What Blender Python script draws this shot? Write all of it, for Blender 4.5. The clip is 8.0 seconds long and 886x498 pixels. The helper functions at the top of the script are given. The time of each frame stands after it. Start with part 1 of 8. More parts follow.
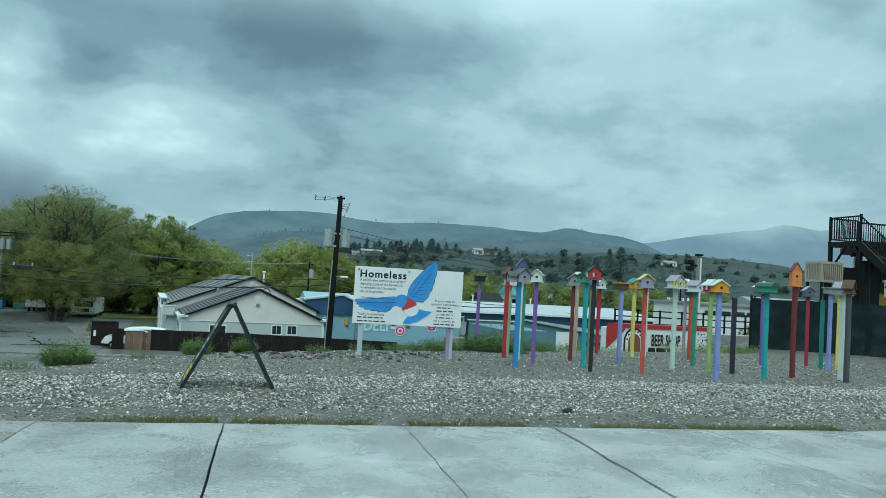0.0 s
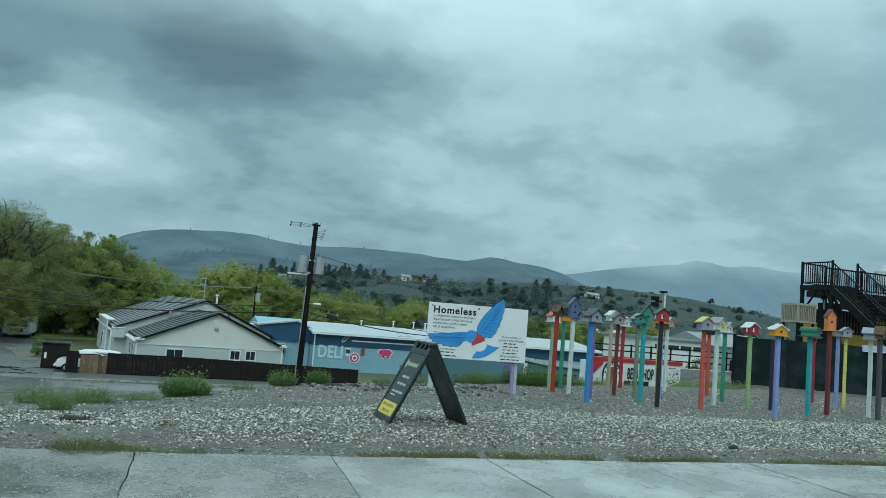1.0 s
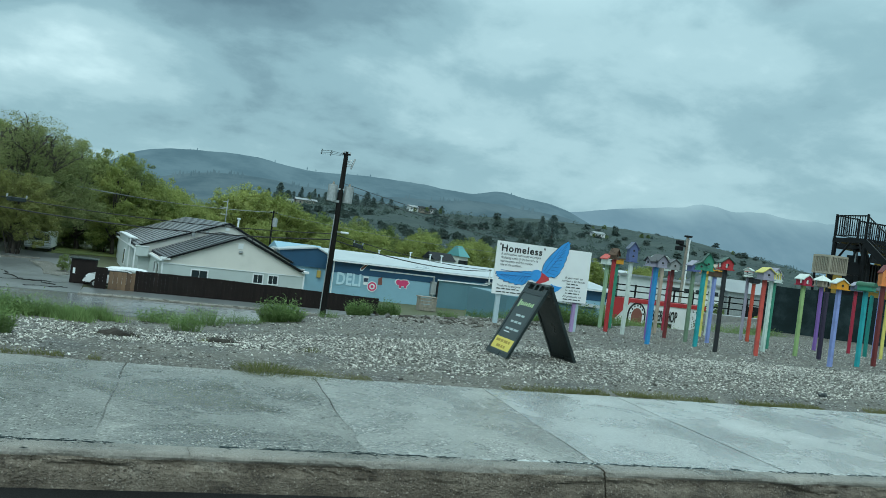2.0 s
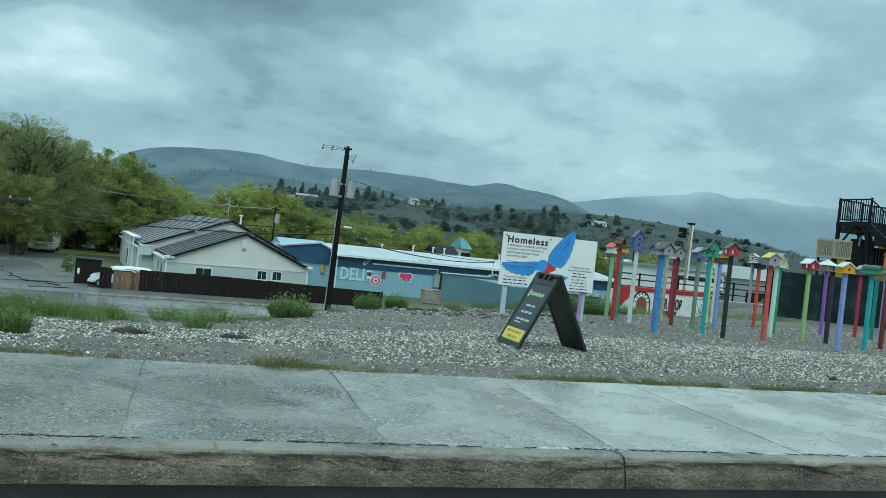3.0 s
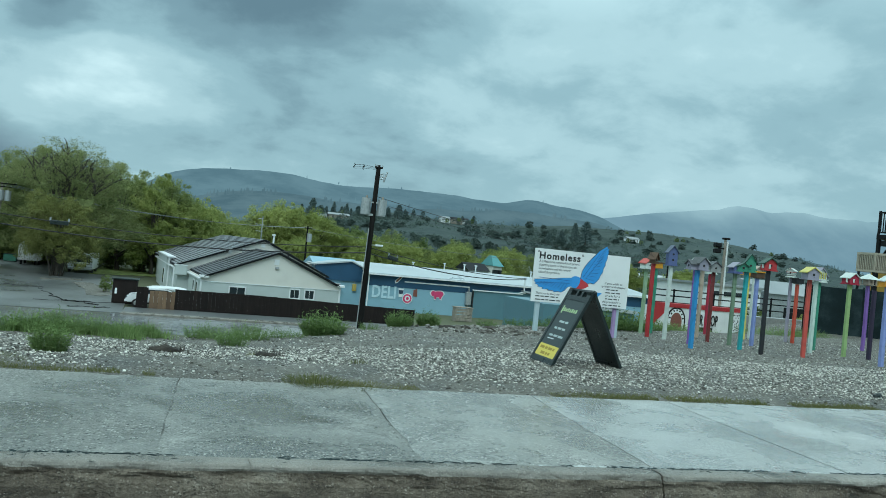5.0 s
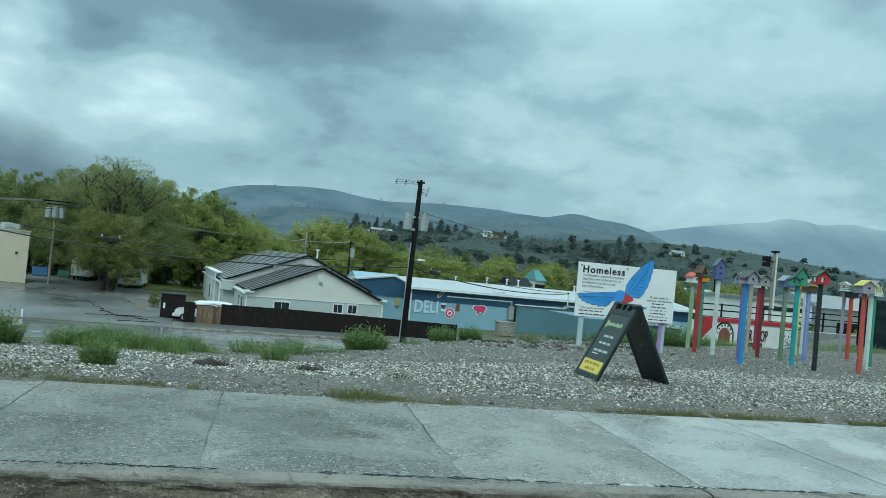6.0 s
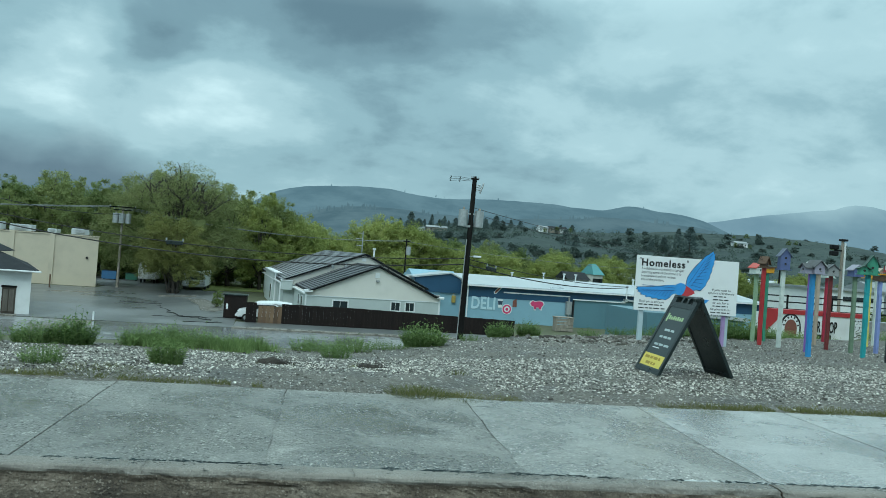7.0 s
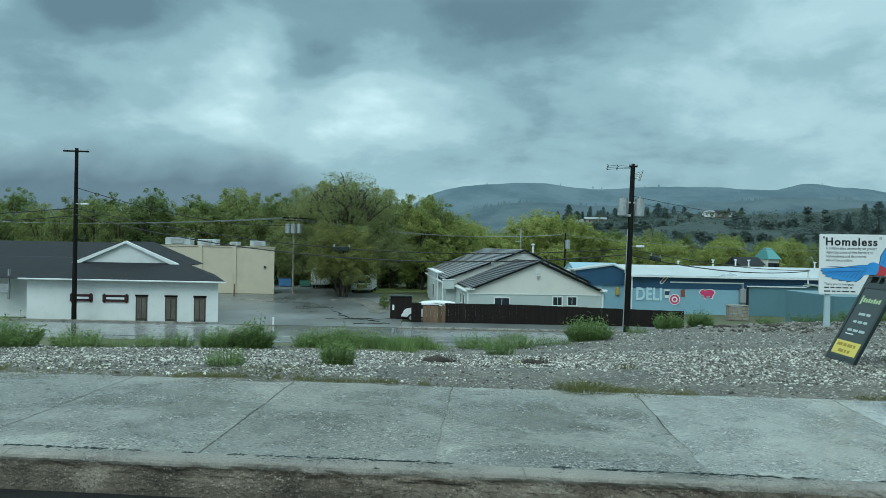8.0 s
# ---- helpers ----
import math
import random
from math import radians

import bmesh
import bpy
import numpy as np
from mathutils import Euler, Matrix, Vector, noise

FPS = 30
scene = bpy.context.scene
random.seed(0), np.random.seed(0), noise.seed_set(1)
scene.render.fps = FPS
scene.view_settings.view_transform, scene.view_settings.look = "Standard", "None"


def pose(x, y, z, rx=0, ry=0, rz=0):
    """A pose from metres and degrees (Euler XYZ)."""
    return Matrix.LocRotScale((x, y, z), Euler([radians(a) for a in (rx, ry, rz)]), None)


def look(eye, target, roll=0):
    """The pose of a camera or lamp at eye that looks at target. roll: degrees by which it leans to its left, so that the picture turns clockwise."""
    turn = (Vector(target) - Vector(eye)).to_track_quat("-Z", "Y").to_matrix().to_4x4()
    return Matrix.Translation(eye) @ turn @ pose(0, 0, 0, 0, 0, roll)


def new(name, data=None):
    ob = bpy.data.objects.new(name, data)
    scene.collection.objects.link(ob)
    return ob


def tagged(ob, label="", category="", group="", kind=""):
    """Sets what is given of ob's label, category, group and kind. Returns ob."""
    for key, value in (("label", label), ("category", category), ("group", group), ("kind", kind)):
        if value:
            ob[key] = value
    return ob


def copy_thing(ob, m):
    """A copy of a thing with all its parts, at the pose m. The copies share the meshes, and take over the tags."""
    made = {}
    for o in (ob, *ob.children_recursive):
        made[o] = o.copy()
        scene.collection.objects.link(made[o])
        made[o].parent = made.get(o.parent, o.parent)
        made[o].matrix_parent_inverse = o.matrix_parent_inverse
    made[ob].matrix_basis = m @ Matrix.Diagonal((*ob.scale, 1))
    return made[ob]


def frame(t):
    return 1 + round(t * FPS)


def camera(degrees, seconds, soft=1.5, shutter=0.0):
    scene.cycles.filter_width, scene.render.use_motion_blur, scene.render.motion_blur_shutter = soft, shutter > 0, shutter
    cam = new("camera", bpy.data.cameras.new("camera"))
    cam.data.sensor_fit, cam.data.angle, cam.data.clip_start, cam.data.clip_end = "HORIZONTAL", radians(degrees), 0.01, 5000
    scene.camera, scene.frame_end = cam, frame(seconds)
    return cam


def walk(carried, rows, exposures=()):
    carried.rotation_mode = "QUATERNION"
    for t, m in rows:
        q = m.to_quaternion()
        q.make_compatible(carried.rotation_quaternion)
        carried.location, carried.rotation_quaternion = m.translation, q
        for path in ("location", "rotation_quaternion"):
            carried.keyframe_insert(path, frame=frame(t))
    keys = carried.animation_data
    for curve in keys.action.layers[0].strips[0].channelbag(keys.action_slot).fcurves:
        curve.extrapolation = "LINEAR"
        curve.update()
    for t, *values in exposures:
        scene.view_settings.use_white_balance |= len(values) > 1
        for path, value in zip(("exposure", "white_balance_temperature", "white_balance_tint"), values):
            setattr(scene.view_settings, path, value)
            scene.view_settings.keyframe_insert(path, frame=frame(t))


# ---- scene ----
cam = camera(60.0, 8.0, 0.8)
PATH = [
    (0, (-0.044, -0.155, 1.418), (0.472, 1.775, 1.51), 3.3),
    (0.5, (-1.94, 0.04, 1.418), (-1.235, 1.9, 1.629), 4.4),
    (1, (-3.644, 0.124, 1.408), (-2.945, 1.99, 1.582), 4.7),
    (1.5, (-4.884, 0.214, 1.368), (-4.172, 2.082, 1.408), 6.9),
    (1.7, (-5.16, 0.271, 1.38), (-4.45, 2.141, 1.39), 7.4),
    (3, (-5.418, 0.262, 1.356), (-4.712, 2.133, 1.333), 6.1),
    (3.5, (-5.431, 0.234, 1.363), (-4.715, 2.101, 1.335), 5.8),
    (4, (-5.444, 0.199, 1.367), (-4.743, 2.072, 1.345), 5.6),
    (4.5, (-5.433, 0.236, 1.355), (-4.764, 2.121, 1.349), 5.5),
    (6, (-5.391, 0.344, 1.33), (-4.874, 2.276, 1.372), 5.4),
    (6.5, (-5.41, 0.314, 1.336), (-4.956, 2.261, 1.372), 4.8),
    (7, (-5.4, 0.323, 1.333), (-5.023, 2.287, 1.354), 4.2),
    (7.5, (-5.394, 0.359, 1.339), (-5.138, 2.342, 1.339), 2.5),
    (7.8, (-5.443, 0.348, 1.325), (-5.354, 2.346, 1.301), 1.7),
    (8, (-5.381, 0.476, 1.308), (-5.413, 2.476, 1.3), 1.1),
]
PI = math.pi
# the car rolls to a stop at the kerb, then the camera only turns
walk(cam, [(t, look(eye, target, roll)) for t, eye, target, roll in PATH], [(0, 0.45, 6170, 3.0), (0.5, 0.28, 6170, 3.0), (1.0, 0.28, 6170, 3.0), (1.5, 0.38, 6170, 3.0), (2.8, 0.48, 6170, 3.0), (8.0, 0.46, 6170, 3.0)])

# ---- world and sun ----
def nd(nt, kind, **kw):
    n = nt.nodes.new(kind)
    for k, v in kw.items():
        if k in n.inputs:
            n.inputs[k].default_value = v
    return n


def math_node(nt, op, a, b=None, clamp=False):
    n = nt.nodes.new("ShaderNodeMath")
    n.operation, n.use_clamp = op, clamp
    for i, v in ((0, a), (1, b)):
        if v is None:
            continue
        if isinstance(v, (int, float)):
            n.inputs[i].default_value = v
        else:
            nt.links.new(v, n.inputs[i])
    return n.outputs[0]


def ramp(nt, fac, stops, interp="LINEAR"):
    r = nt.nodes.new("ShaderNodeValToRGB")
    r.color_ramp.interpolation = interp
    e = r.color_ramp.elements
    while len(e) > len(stops):
        e.remove(e[-1])
    while len(e) < len(stops):
        e.new(0.5)
    for el, (p, c) in zip(e, stops):
        el.position = p
        el.color = (c, c, c, 1) if isinstance(c, (int, float)) else (*c, 1)
    nt.links.new(fac, r.inputs[0])
    return r.outputs[0]


def mixcol(nt, fac, a, b, blend="MIX"):
    m = nt.nodes.new("ShaderNodeMix")
    m.data_type, m.blend_type = "RGBA", blend
    for sock, v in ((m.inputs[0], fac), (m.inputs[6], a), (m.inputs[7], b)):
        if isinstance(v, (int, float)):
            sock.default_value = v
        elif isinstance(v, tuple):
            sock.default_value = (*v, 1)
        else:
            nt.links.new(v, sock)
    return m.outputs[2]


SUN_EL, SUN_ROT = radians(48), radians(205)
world = bpy.data.worlds.new("overcast_sky")
scene.world = world
world.use_nodes = True
nt = world.node_tree
nt.nodes.clear()
tc = nd(nt, "ShaderNodeTexCoord")
sep = nd(nt, "ShaderNodeSeparateXYZ")
nt.links.new(tc.outputs["Generated"], sep.inputs[0])
zz = math_node(nt, "MAXIMUM", sep.outputs[2], 0.0)
zc = math_node(nt, "ADD", zz, 0.34)
px = math_node(nt, "DIVIDE", sep.outputs[0], zc)
py = math_node(nt, "DIVIDE", sep.outputs[1], zc)
comb = nd(nt, "ShaderNodeCombineXYZ")
nt.links.new(px, comb.inputs[0])
nt.links.new(py, comb.inputs[1])


def cloud_noise(scale, detail, rough, dist, off, stretch=1.0):
    mp = nd(nt, "ShaderNodeMapping")
    mp.inputs["Location"].default_value = off
    mp.inputs["Scale"].default_value = (scale, scale * stretch, scale)
    nt.links.new(comb.outputs[0], mp.inputs[0])
    n = nd(nt, "ShaderNodeTexNoise", Scale=1.0, Detail=detail, Roughness=rough, Distortion=dist)
    nt.links.new(mp.outputs[0], n.inputs["Vector"])
    return n.outputs["Fac"]


warp = cloud_noise(1.6, 3.0, 0.55, 0.0, (4.0, 1.0, 0.0))
warp = math_node(nt, "MULTIPLY", math_node(nt, "SUBTRACT", warp, 0.5), 0.22)


def mass(azimuth, elevation, width, height, amount):
    """One soft bank of cloud (amount below 0) or a bright gap (above 0)."""
    az = math_node(nt, "ARCTAN2", sep.outputs[0], sep.outputs[1])
    du = math_node(nt, "DIVIDE", math_node(nt, "ADD", math_node(nt, "SUBTRACT", az, radians(azimuth)), warp), radians(width))
    dv = math_node(nt, "DIVIDE", math_node(nt, "ADD", math_node(nt, "SUBTRACT", sep.outputs[2], math.sin(radians(elevation))), math_node(nt, "MULTIPLY", warp, 0.5)), radians(height))
    d2 = math_node(nt, "ADD", math_node(nt, "MULTIPLY", du, du), math_node(nt, "MULTIPLY", dv, dv))
    g = math_node(nt, "POWER", 2.718, math_node(nt, "MULTIPLY", d2, -1.0))
    return math_node(nt, "MULTIPLY", g, amount)


big = cloud_noise(1.1, 4.0, 0.5, 0.5, (1.7, 0.4, 0.0), 0.9)
small = cloud_noise(2.6, 7.0, 0.55, 0.25, (3.1, 7.7, 2.0), 1.0)
wisp = cloud_noise(6.5, 6.0, 0.6, 0.15, (0.3, 2.2, 5.0), 1.0)
mixn = math_node(nt, "ADD", math_node(nt, "MULTIPLY", big, 0.32), math_node(nt, "MULTIPLY", small, 0.44))
mixn = math_node(nt, "ADD", math_node(nt, "ADD", mixn, 0.068), math_node(nt, "MULTIPLY", wisp, 0.17))
for bank in ((2, 17, 14, 3.6, -0.24), (-10, 13.8, 3.0, 2.0, -0.16), (-25, 15.5, 6, 3.0, -0.22), (-16.5, 12, 4.5, 4.0, 0.13), (-5.5, 12.0, 4, 1.4, 0.10), (-13, 7.5, 9, 1.8, 0.06), (-3, 9.2, 8, 1.5, 0.07), (14, 10, 7, 2.4, -0.05), (34, 14, 16, 7, 0.12), (41, 20, 4, 2.2, -0.15), (26, 6, 14, 4, -0.03), (-29, 7.5, 8, 3, -0.05), (-31, 12, 5, 3, -0.02)):
    mixn = math_node(nt, "ADD", mixn, mass(*bank))
clouds = ramp(nt, mixn, [(0.28, (0.105, 0.175, 0.215)), (0.41, (0.165, 0.265, 0.31)), (0.52, (0.25, 0.385, 0.43)), (0.62, (0.355, 0.505, 0.545)), (0.76, (0.53, 0.69, 0.72))], "EASE")
# brighter towards the zenith, as under any overcast
lift = ramp(nt, zz, [(0.0, 0.98), (0.12, 0.94), (0.3, 1.0), (0.5, 1.4), (1.0, 1.5)])
clouds = mixcol(nt, 1.0, clouds, lift, "MULTIPLY")
# whiter overhead than towards the horizon
over = ramp(nt, zz, [(0.3, 0.0), (0.6, 0.8)])
clouds = mixcol(nt, over, clouds, (0.79, 0.99, 1.01))
# pale band of mist low over the hills
low = ramp(nt, sep.outputs[2], [(0.0, 1.0), (0.08, 0.5), (0.14, 0.0)])
clouds = mixcol(nt, math_node(nt, "MULTIPLY", low, 0.5), clouds, (0.27, 0.40, 0.44))
sky = nd(nt, "ShaderNodeTexSky")
sky.sky_type, sky.sun_disc, sky.sun_elevation, sky.sun_rotation = "NISHITA", False, SUN_EL, SUN_ROT
bg1 = nd(nt, "ShaderNodeBackground", Strength=0.06)
nt.links.new(sky.outputs[0], bg1.inputs[0])
bg2 = nd(nt, "ShaderNodeBackground", Strength=1.0)
nt.links.new(clouds, bg2.inputs[0])
ms = nd(nt, "ShaderNodeMixShader")
ms.inputs[0].default_value = 0.95
nt.links.new(bg1.outputs[0], ms.inputs[1])
nt.links.new(bg2.outputs[0], ms.inputs[2])
wo = nd(nt, "ShaderNodeOutputWorld")
nt.links.new(ms.outputs[0], wo.inputs[0])

sun = new("sun", bpy.data.lights.new("sun", "SUN"))
sun.data.energy, sun.data.angle, sun.data.color = 0.75, radians(40), (0.93, 1.0, 0.97)
sun.matrix_world = look((-6, -12, 15), (0, 0, 0))

# ---- materials ----
MATS = {}


def surface(name, cols, scale=4.0, rough=0.6, rough_var=0.15, bump=0.2, bump_scale=60.0, metal=0.0, grain=0.5, rnd=0.0, stretch=(1, 1, 1), island=0.0, spec=0.5):
    """Noise-mottled paint, stone, wood or metal: cols from dark to light, in metres, fine grain and bump."""
    if name in MATS:
        return MATS[name]
    m = bpy.data.materials.new(name)
    m.use_nodes = True
    t = m.node_tree
    b = t.nodes["Principled BSDF"]
    tcn = nd(t, "ShaderNodeTexCoord")
    mp = nd(t, "ShaderNodeMapping")
    mp.inputs["Scale"].default_value = stretch
    t.links.new(tcn.outputs["Object"], mp.inputs[0])
    oi = nd(t, "ShaderNodeObjectInfo")
    n1 = nd(t, "ShaderNodeTexNoise", Scale=scale, Detail=5.0, Roughness=0.6)
    n1.noise_dimensions = "4D"
    t.links.new(mp.outputs[0], n1.inputs["Vector"])
    t.links.new(math_node(t, "MULTIPLY", oi.outputs["Random"], 37.0), n1.inputs["W"])
    n2 = nd(t, "ShaderNodeTexNoise", Scale=bump_scale, Detail=4.0, Roughness=0.65)
    t.links.new(mp.outputs[0], n2.inputs["Vector"])
    f = math_node(t, "ADD", math_node(t, "MULTIPLY", n1.outputs["Fac"], 1.0 - grain * 0.5), math_node(t, "MULTIPLY", n2.outputs["Fac"], grain * 0.5))
    if rnd:
        f = math_node(t, "ADD", f, math_node(t, "MULTIPLY", math_node(t, "SUBTRACT", oi.outputs["Random"], 0.5), rnd))
    if island:
        ge = nd(t, "ShaderNodeNewGeometry")
        f = math_node(t, "ADD", f, math_node(t, "MULTIPLY", math_node(t, "SUBTRACT", ge.outputs["Random Per Island"], 0.5), island))
    lo, hi = 0.32, 0.68
    k = len(cols)
    col = ramp(t, f, [(lo + (hi - lo) * i / max(1, k - 1), c) for i, c in enumerate(cols)])
    t.links.new(col, b.inputs["Base Color"])
    t.links.new(ramp(t, n1.outputs["Fac"], [(0.3, max(0.02, rough - rough_var)), (0.7, min(1, rough + rough_var))]), b.inputs["Roughness"])
    b.inputs["Metallic"].default_value = metal
    b.inputs["Specular IOR Level"].default_value = spec
    if bump:
        bp = nd(t, "ShaderNodeBump", Strength=bump, Distance=0.02)
        t.links.new(n2.outputs["Fac"], bp.inputs["Height"])
        t.links.new(bp.outputs[0], b.inputs["Normal"])
    MATS[name] = m
    return m


def speckled(name, cols, speck, agg=55.0, patch=0.7, rough=(0.25, 0.6), amount=0.8, bump=0.5, rnd=0.1, squash=1.0, film=0.0):
    """Worn concrete or earth: broad wet and dry patches, fine grain, and pale and dark aggregate showing where it is worn."""
    m = bpy.data.materials.new(name)
    m.use_nodes = True
    t = m.node_tree
    b = t.nodes["Principled BSDF"]
    ge = nd(t, "ShaderNodeNewGeometry")
    oi = nd(t, "ShaderNodeObjectInfo")
    n1 = nd(t, "ShaderNodeTexNoise", Scale=patch, Detail=6.0, Roughness=0.62, Distortion=0.4)
    n2 = nd(t, "ShaderNodeTexNoise", Scale=38.0, Detail=5.0, Roughness=0.7)
    n3 = nd(t, "ShaderNodeTexNoise", Scale=patch * 2.3, Detail=4.0, Roughness=0.6)
    vo = nd(t, "ShaderNodeTexVoronoi", Scale=agg, Randomness=1.0)
    mp = nd(t, "ShaderNodeMapping")
    mp.inputs["Scale"].default_value = (1, 1, squash)
    t.links.new(ge.outputs["Position"], mp.inputs[0])
    for n in (n1, n2, n3):
        t.links.new(mp.outputs[0], n.inputs["Vector"])
    nw = nd(t, "ShaderNodeTexNoise", Scale=agg * 0.7, Detail=3.0, Roughness=0.7)
    t.links.new(mp.outputs[0], nw.inputs["Vector"])
    va = nd(t, "ShaderNodeVectorMath")
    va.operation = "MULTIPLY_ADD"
    t.links.new(nw.outputs["Color"], va.inputs[0])
    va.inputs[1].default_value = (1.5 / agg, 1.5 / agg, 1.5 / agg)
    t.links.new(mp.outputs[0], va.inputs[2])
    t.links.new(va.outputs[0], vo.inputs["Vector"])
    f = math_node(t, "ADD", math_node(t, "MULTIPLY", n1.outputs["Fac"], 0.7), math_node(t, "MULTIPLY", n2.outputs["Fac"], 0.3))
    f = math_node(t, "ADD", f, math_node(t, "MULTIPLY", math_node(t, "SUBTRACT", oi.outputs["Random"], 0.5), rnd))
    col = ramp(t, f, [(0.34 + 0.32 * i / (len(cols) - 1), c) for i, c in enumerate(cols)])
    sx = nd(t, "ShaderNodeSeparateColor")
    t.links.new(vo.outputs["Color"], sx.inputs[0])
    near = ramp(t, vo.outputs["Distance"], [(0.40, 1.0), (0.5, 0.0)])
    worn = ramp(t, n3.outputs["Fac"], [(0.42, 0.0), (0.58, 1.0)])
    grey = ramp(t, sx.outputs[0], [(0.15, speck[0]), (0.38, speck[1]), (0.68, speck[1]), (0.92, speck[2])])
    k = math_node(t, "MULTIPLY", math_node(t, "MULTIPLY", near, math_node(t, "ADD", math_node(t, "MULTIPLY", worn, 0.6), 0.4)), amount)
    t.links.new(mixcol(t, k, col, grey), b.inputs["Base Color"])
    t.links.new(ramp(t, n1.outputs["Fac"], [(0.36, rough[0]), (0.62, rough[1])]), b.inputs["Roughness"])
    # film of rain water
    b.inputs["Coat Weight"].default_value = film
    b.inputs["Coat Roughness"].default_value = 0.22
    b.inputs["Coat IOR"].default_value = 1.33
    bp = nd(t, "ShaderNodeBump", Strength=bump, Distance=0.022)
    t.links.new(math_node(t, "ADD", math_node(t, "MULTIPLY", near, worn), n2.outputs["Fac"]), bp.inputs["Height"])
    t.links.new(bp.outputs[0], b.inputs["Normal"])
    t.links.new(bp.outputs[0], b.inputs["Coat Normal"])
    return m


def shade(c, k):
    return tuple(min(1.0, v * k) for v in c)


def paint(name, c, worn=0.25, rough=0.55, scale=5.0, bump=0.15):
    """Weathered exterior paint of one colour."""
    return surface(name, [shade(c, 1 - worn), c, shade(c, 1 + worn * 0.4)], scale=scale, rough=rough, bump=bump, bump_scale=45, grain=0.6)


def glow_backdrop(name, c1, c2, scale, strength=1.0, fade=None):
    """Distance with mist put into its emission colour; fade: heights between which its top passes into cloud."""
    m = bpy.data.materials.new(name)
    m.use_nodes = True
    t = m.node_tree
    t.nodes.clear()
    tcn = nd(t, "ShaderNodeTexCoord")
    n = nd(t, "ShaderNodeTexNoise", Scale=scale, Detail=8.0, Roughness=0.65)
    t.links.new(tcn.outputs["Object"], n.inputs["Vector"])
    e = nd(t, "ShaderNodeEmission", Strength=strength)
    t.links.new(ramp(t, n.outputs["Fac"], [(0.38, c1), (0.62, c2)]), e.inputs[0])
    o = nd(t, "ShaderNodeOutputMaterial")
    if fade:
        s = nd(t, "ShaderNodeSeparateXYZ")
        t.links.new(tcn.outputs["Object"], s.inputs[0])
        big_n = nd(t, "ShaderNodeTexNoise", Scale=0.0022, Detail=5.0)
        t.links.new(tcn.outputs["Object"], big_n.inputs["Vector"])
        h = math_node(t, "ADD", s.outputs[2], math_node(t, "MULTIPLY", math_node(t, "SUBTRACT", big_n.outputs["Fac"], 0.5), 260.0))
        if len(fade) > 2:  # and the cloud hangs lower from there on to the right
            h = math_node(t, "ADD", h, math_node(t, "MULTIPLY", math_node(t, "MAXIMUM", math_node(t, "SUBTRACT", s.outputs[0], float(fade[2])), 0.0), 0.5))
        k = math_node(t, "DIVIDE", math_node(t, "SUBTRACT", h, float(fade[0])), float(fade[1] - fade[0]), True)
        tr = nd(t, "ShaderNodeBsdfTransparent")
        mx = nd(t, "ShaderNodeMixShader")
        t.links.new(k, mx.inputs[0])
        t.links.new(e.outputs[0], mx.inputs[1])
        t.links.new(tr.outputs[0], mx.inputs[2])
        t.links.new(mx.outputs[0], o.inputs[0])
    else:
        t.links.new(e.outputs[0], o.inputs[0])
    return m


def glass_mat(name, c=(0.03, 0.04, 0.045), rough=0.05):
    m = bpy.data.materials.new(name)
    m.use_nodes = True
    b = m.node_tree.nodes["Principled BSDF"]
    b.inputs["Base Color"].default_value = (*c, 1)
    b.inputs["Roughness"].default_value = rough
    b.inputs["IOR"].default_value = 1.5
    return m


M_CONC = speckled("smooth_wet_concrete", [(0.213, 0.221, 0.211), (0.336, 0.346, 0.330), (0.459, 0.469, 0.451), (0.627, 0.636, 0.616)], ((0.12, 0.115, 0.105), (0.42, 0.41, 0.39), (0.72, 0.71, 0.68)), 60.0, 0.9, (0.10, 0.42), 0.5, 0.5, 0.05, film=1.0)
M_CONCA = speckled("worn_wet_concrete", [(0.105, 0.105, 0.093), (0.190, 0.188, 0.168), (0.288, 0.286, 0.258), (0.478, 0.474, 0.433)], ((0.010, 0.010, 0.008), (0.19, 0.185, 0.165), (0.66, 0.645, 0.60)), 46.0, 0.8, (0.10, 0.5), 0.9, 1.0, 0.05, film=0.6)
M_CONCB = speckled("patchy_wet_concrete", [(0.154, 0.156, 0.144), (0.273, 0.276, 0.252), (0.392, 0.393, 0.363), (0.570, 0.571, 0.533)], ((0.05, 0.048, 0.042), (0.30, 0.292, 0.27), (0.80, 0.78, 0.74)), 50.0, 0.7, (0.08, 0.48), 0.85, 0.8, 0.05, film=0.6)
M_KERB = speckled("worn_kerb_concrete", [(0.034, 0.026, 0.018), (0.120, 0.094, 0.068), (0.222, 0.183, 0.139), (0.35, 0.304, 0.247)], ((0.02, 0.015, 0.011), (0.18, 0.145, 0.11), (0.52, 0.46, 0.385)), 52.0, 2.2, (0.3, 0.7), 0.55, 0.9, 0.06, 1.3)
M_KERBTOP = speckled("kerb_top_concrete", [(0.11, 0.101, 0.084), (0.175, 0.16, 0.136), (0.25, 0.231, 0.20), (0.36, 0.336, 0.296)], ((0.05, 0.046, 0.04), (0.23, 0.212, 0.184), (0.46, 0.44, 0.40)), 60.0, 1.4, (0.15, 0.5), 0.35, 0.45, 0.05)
M_ROAD = surface("wet_asphalt", [(0.012, 0.012, 0.012), (0.022, 0.022, 0.022), (0.04, 0.04, 0.038)], scale=0.9, rough=0.9, rough_var=0.05, bump=0.6, bump_scale=90, grain=0.7, spec=0.06)
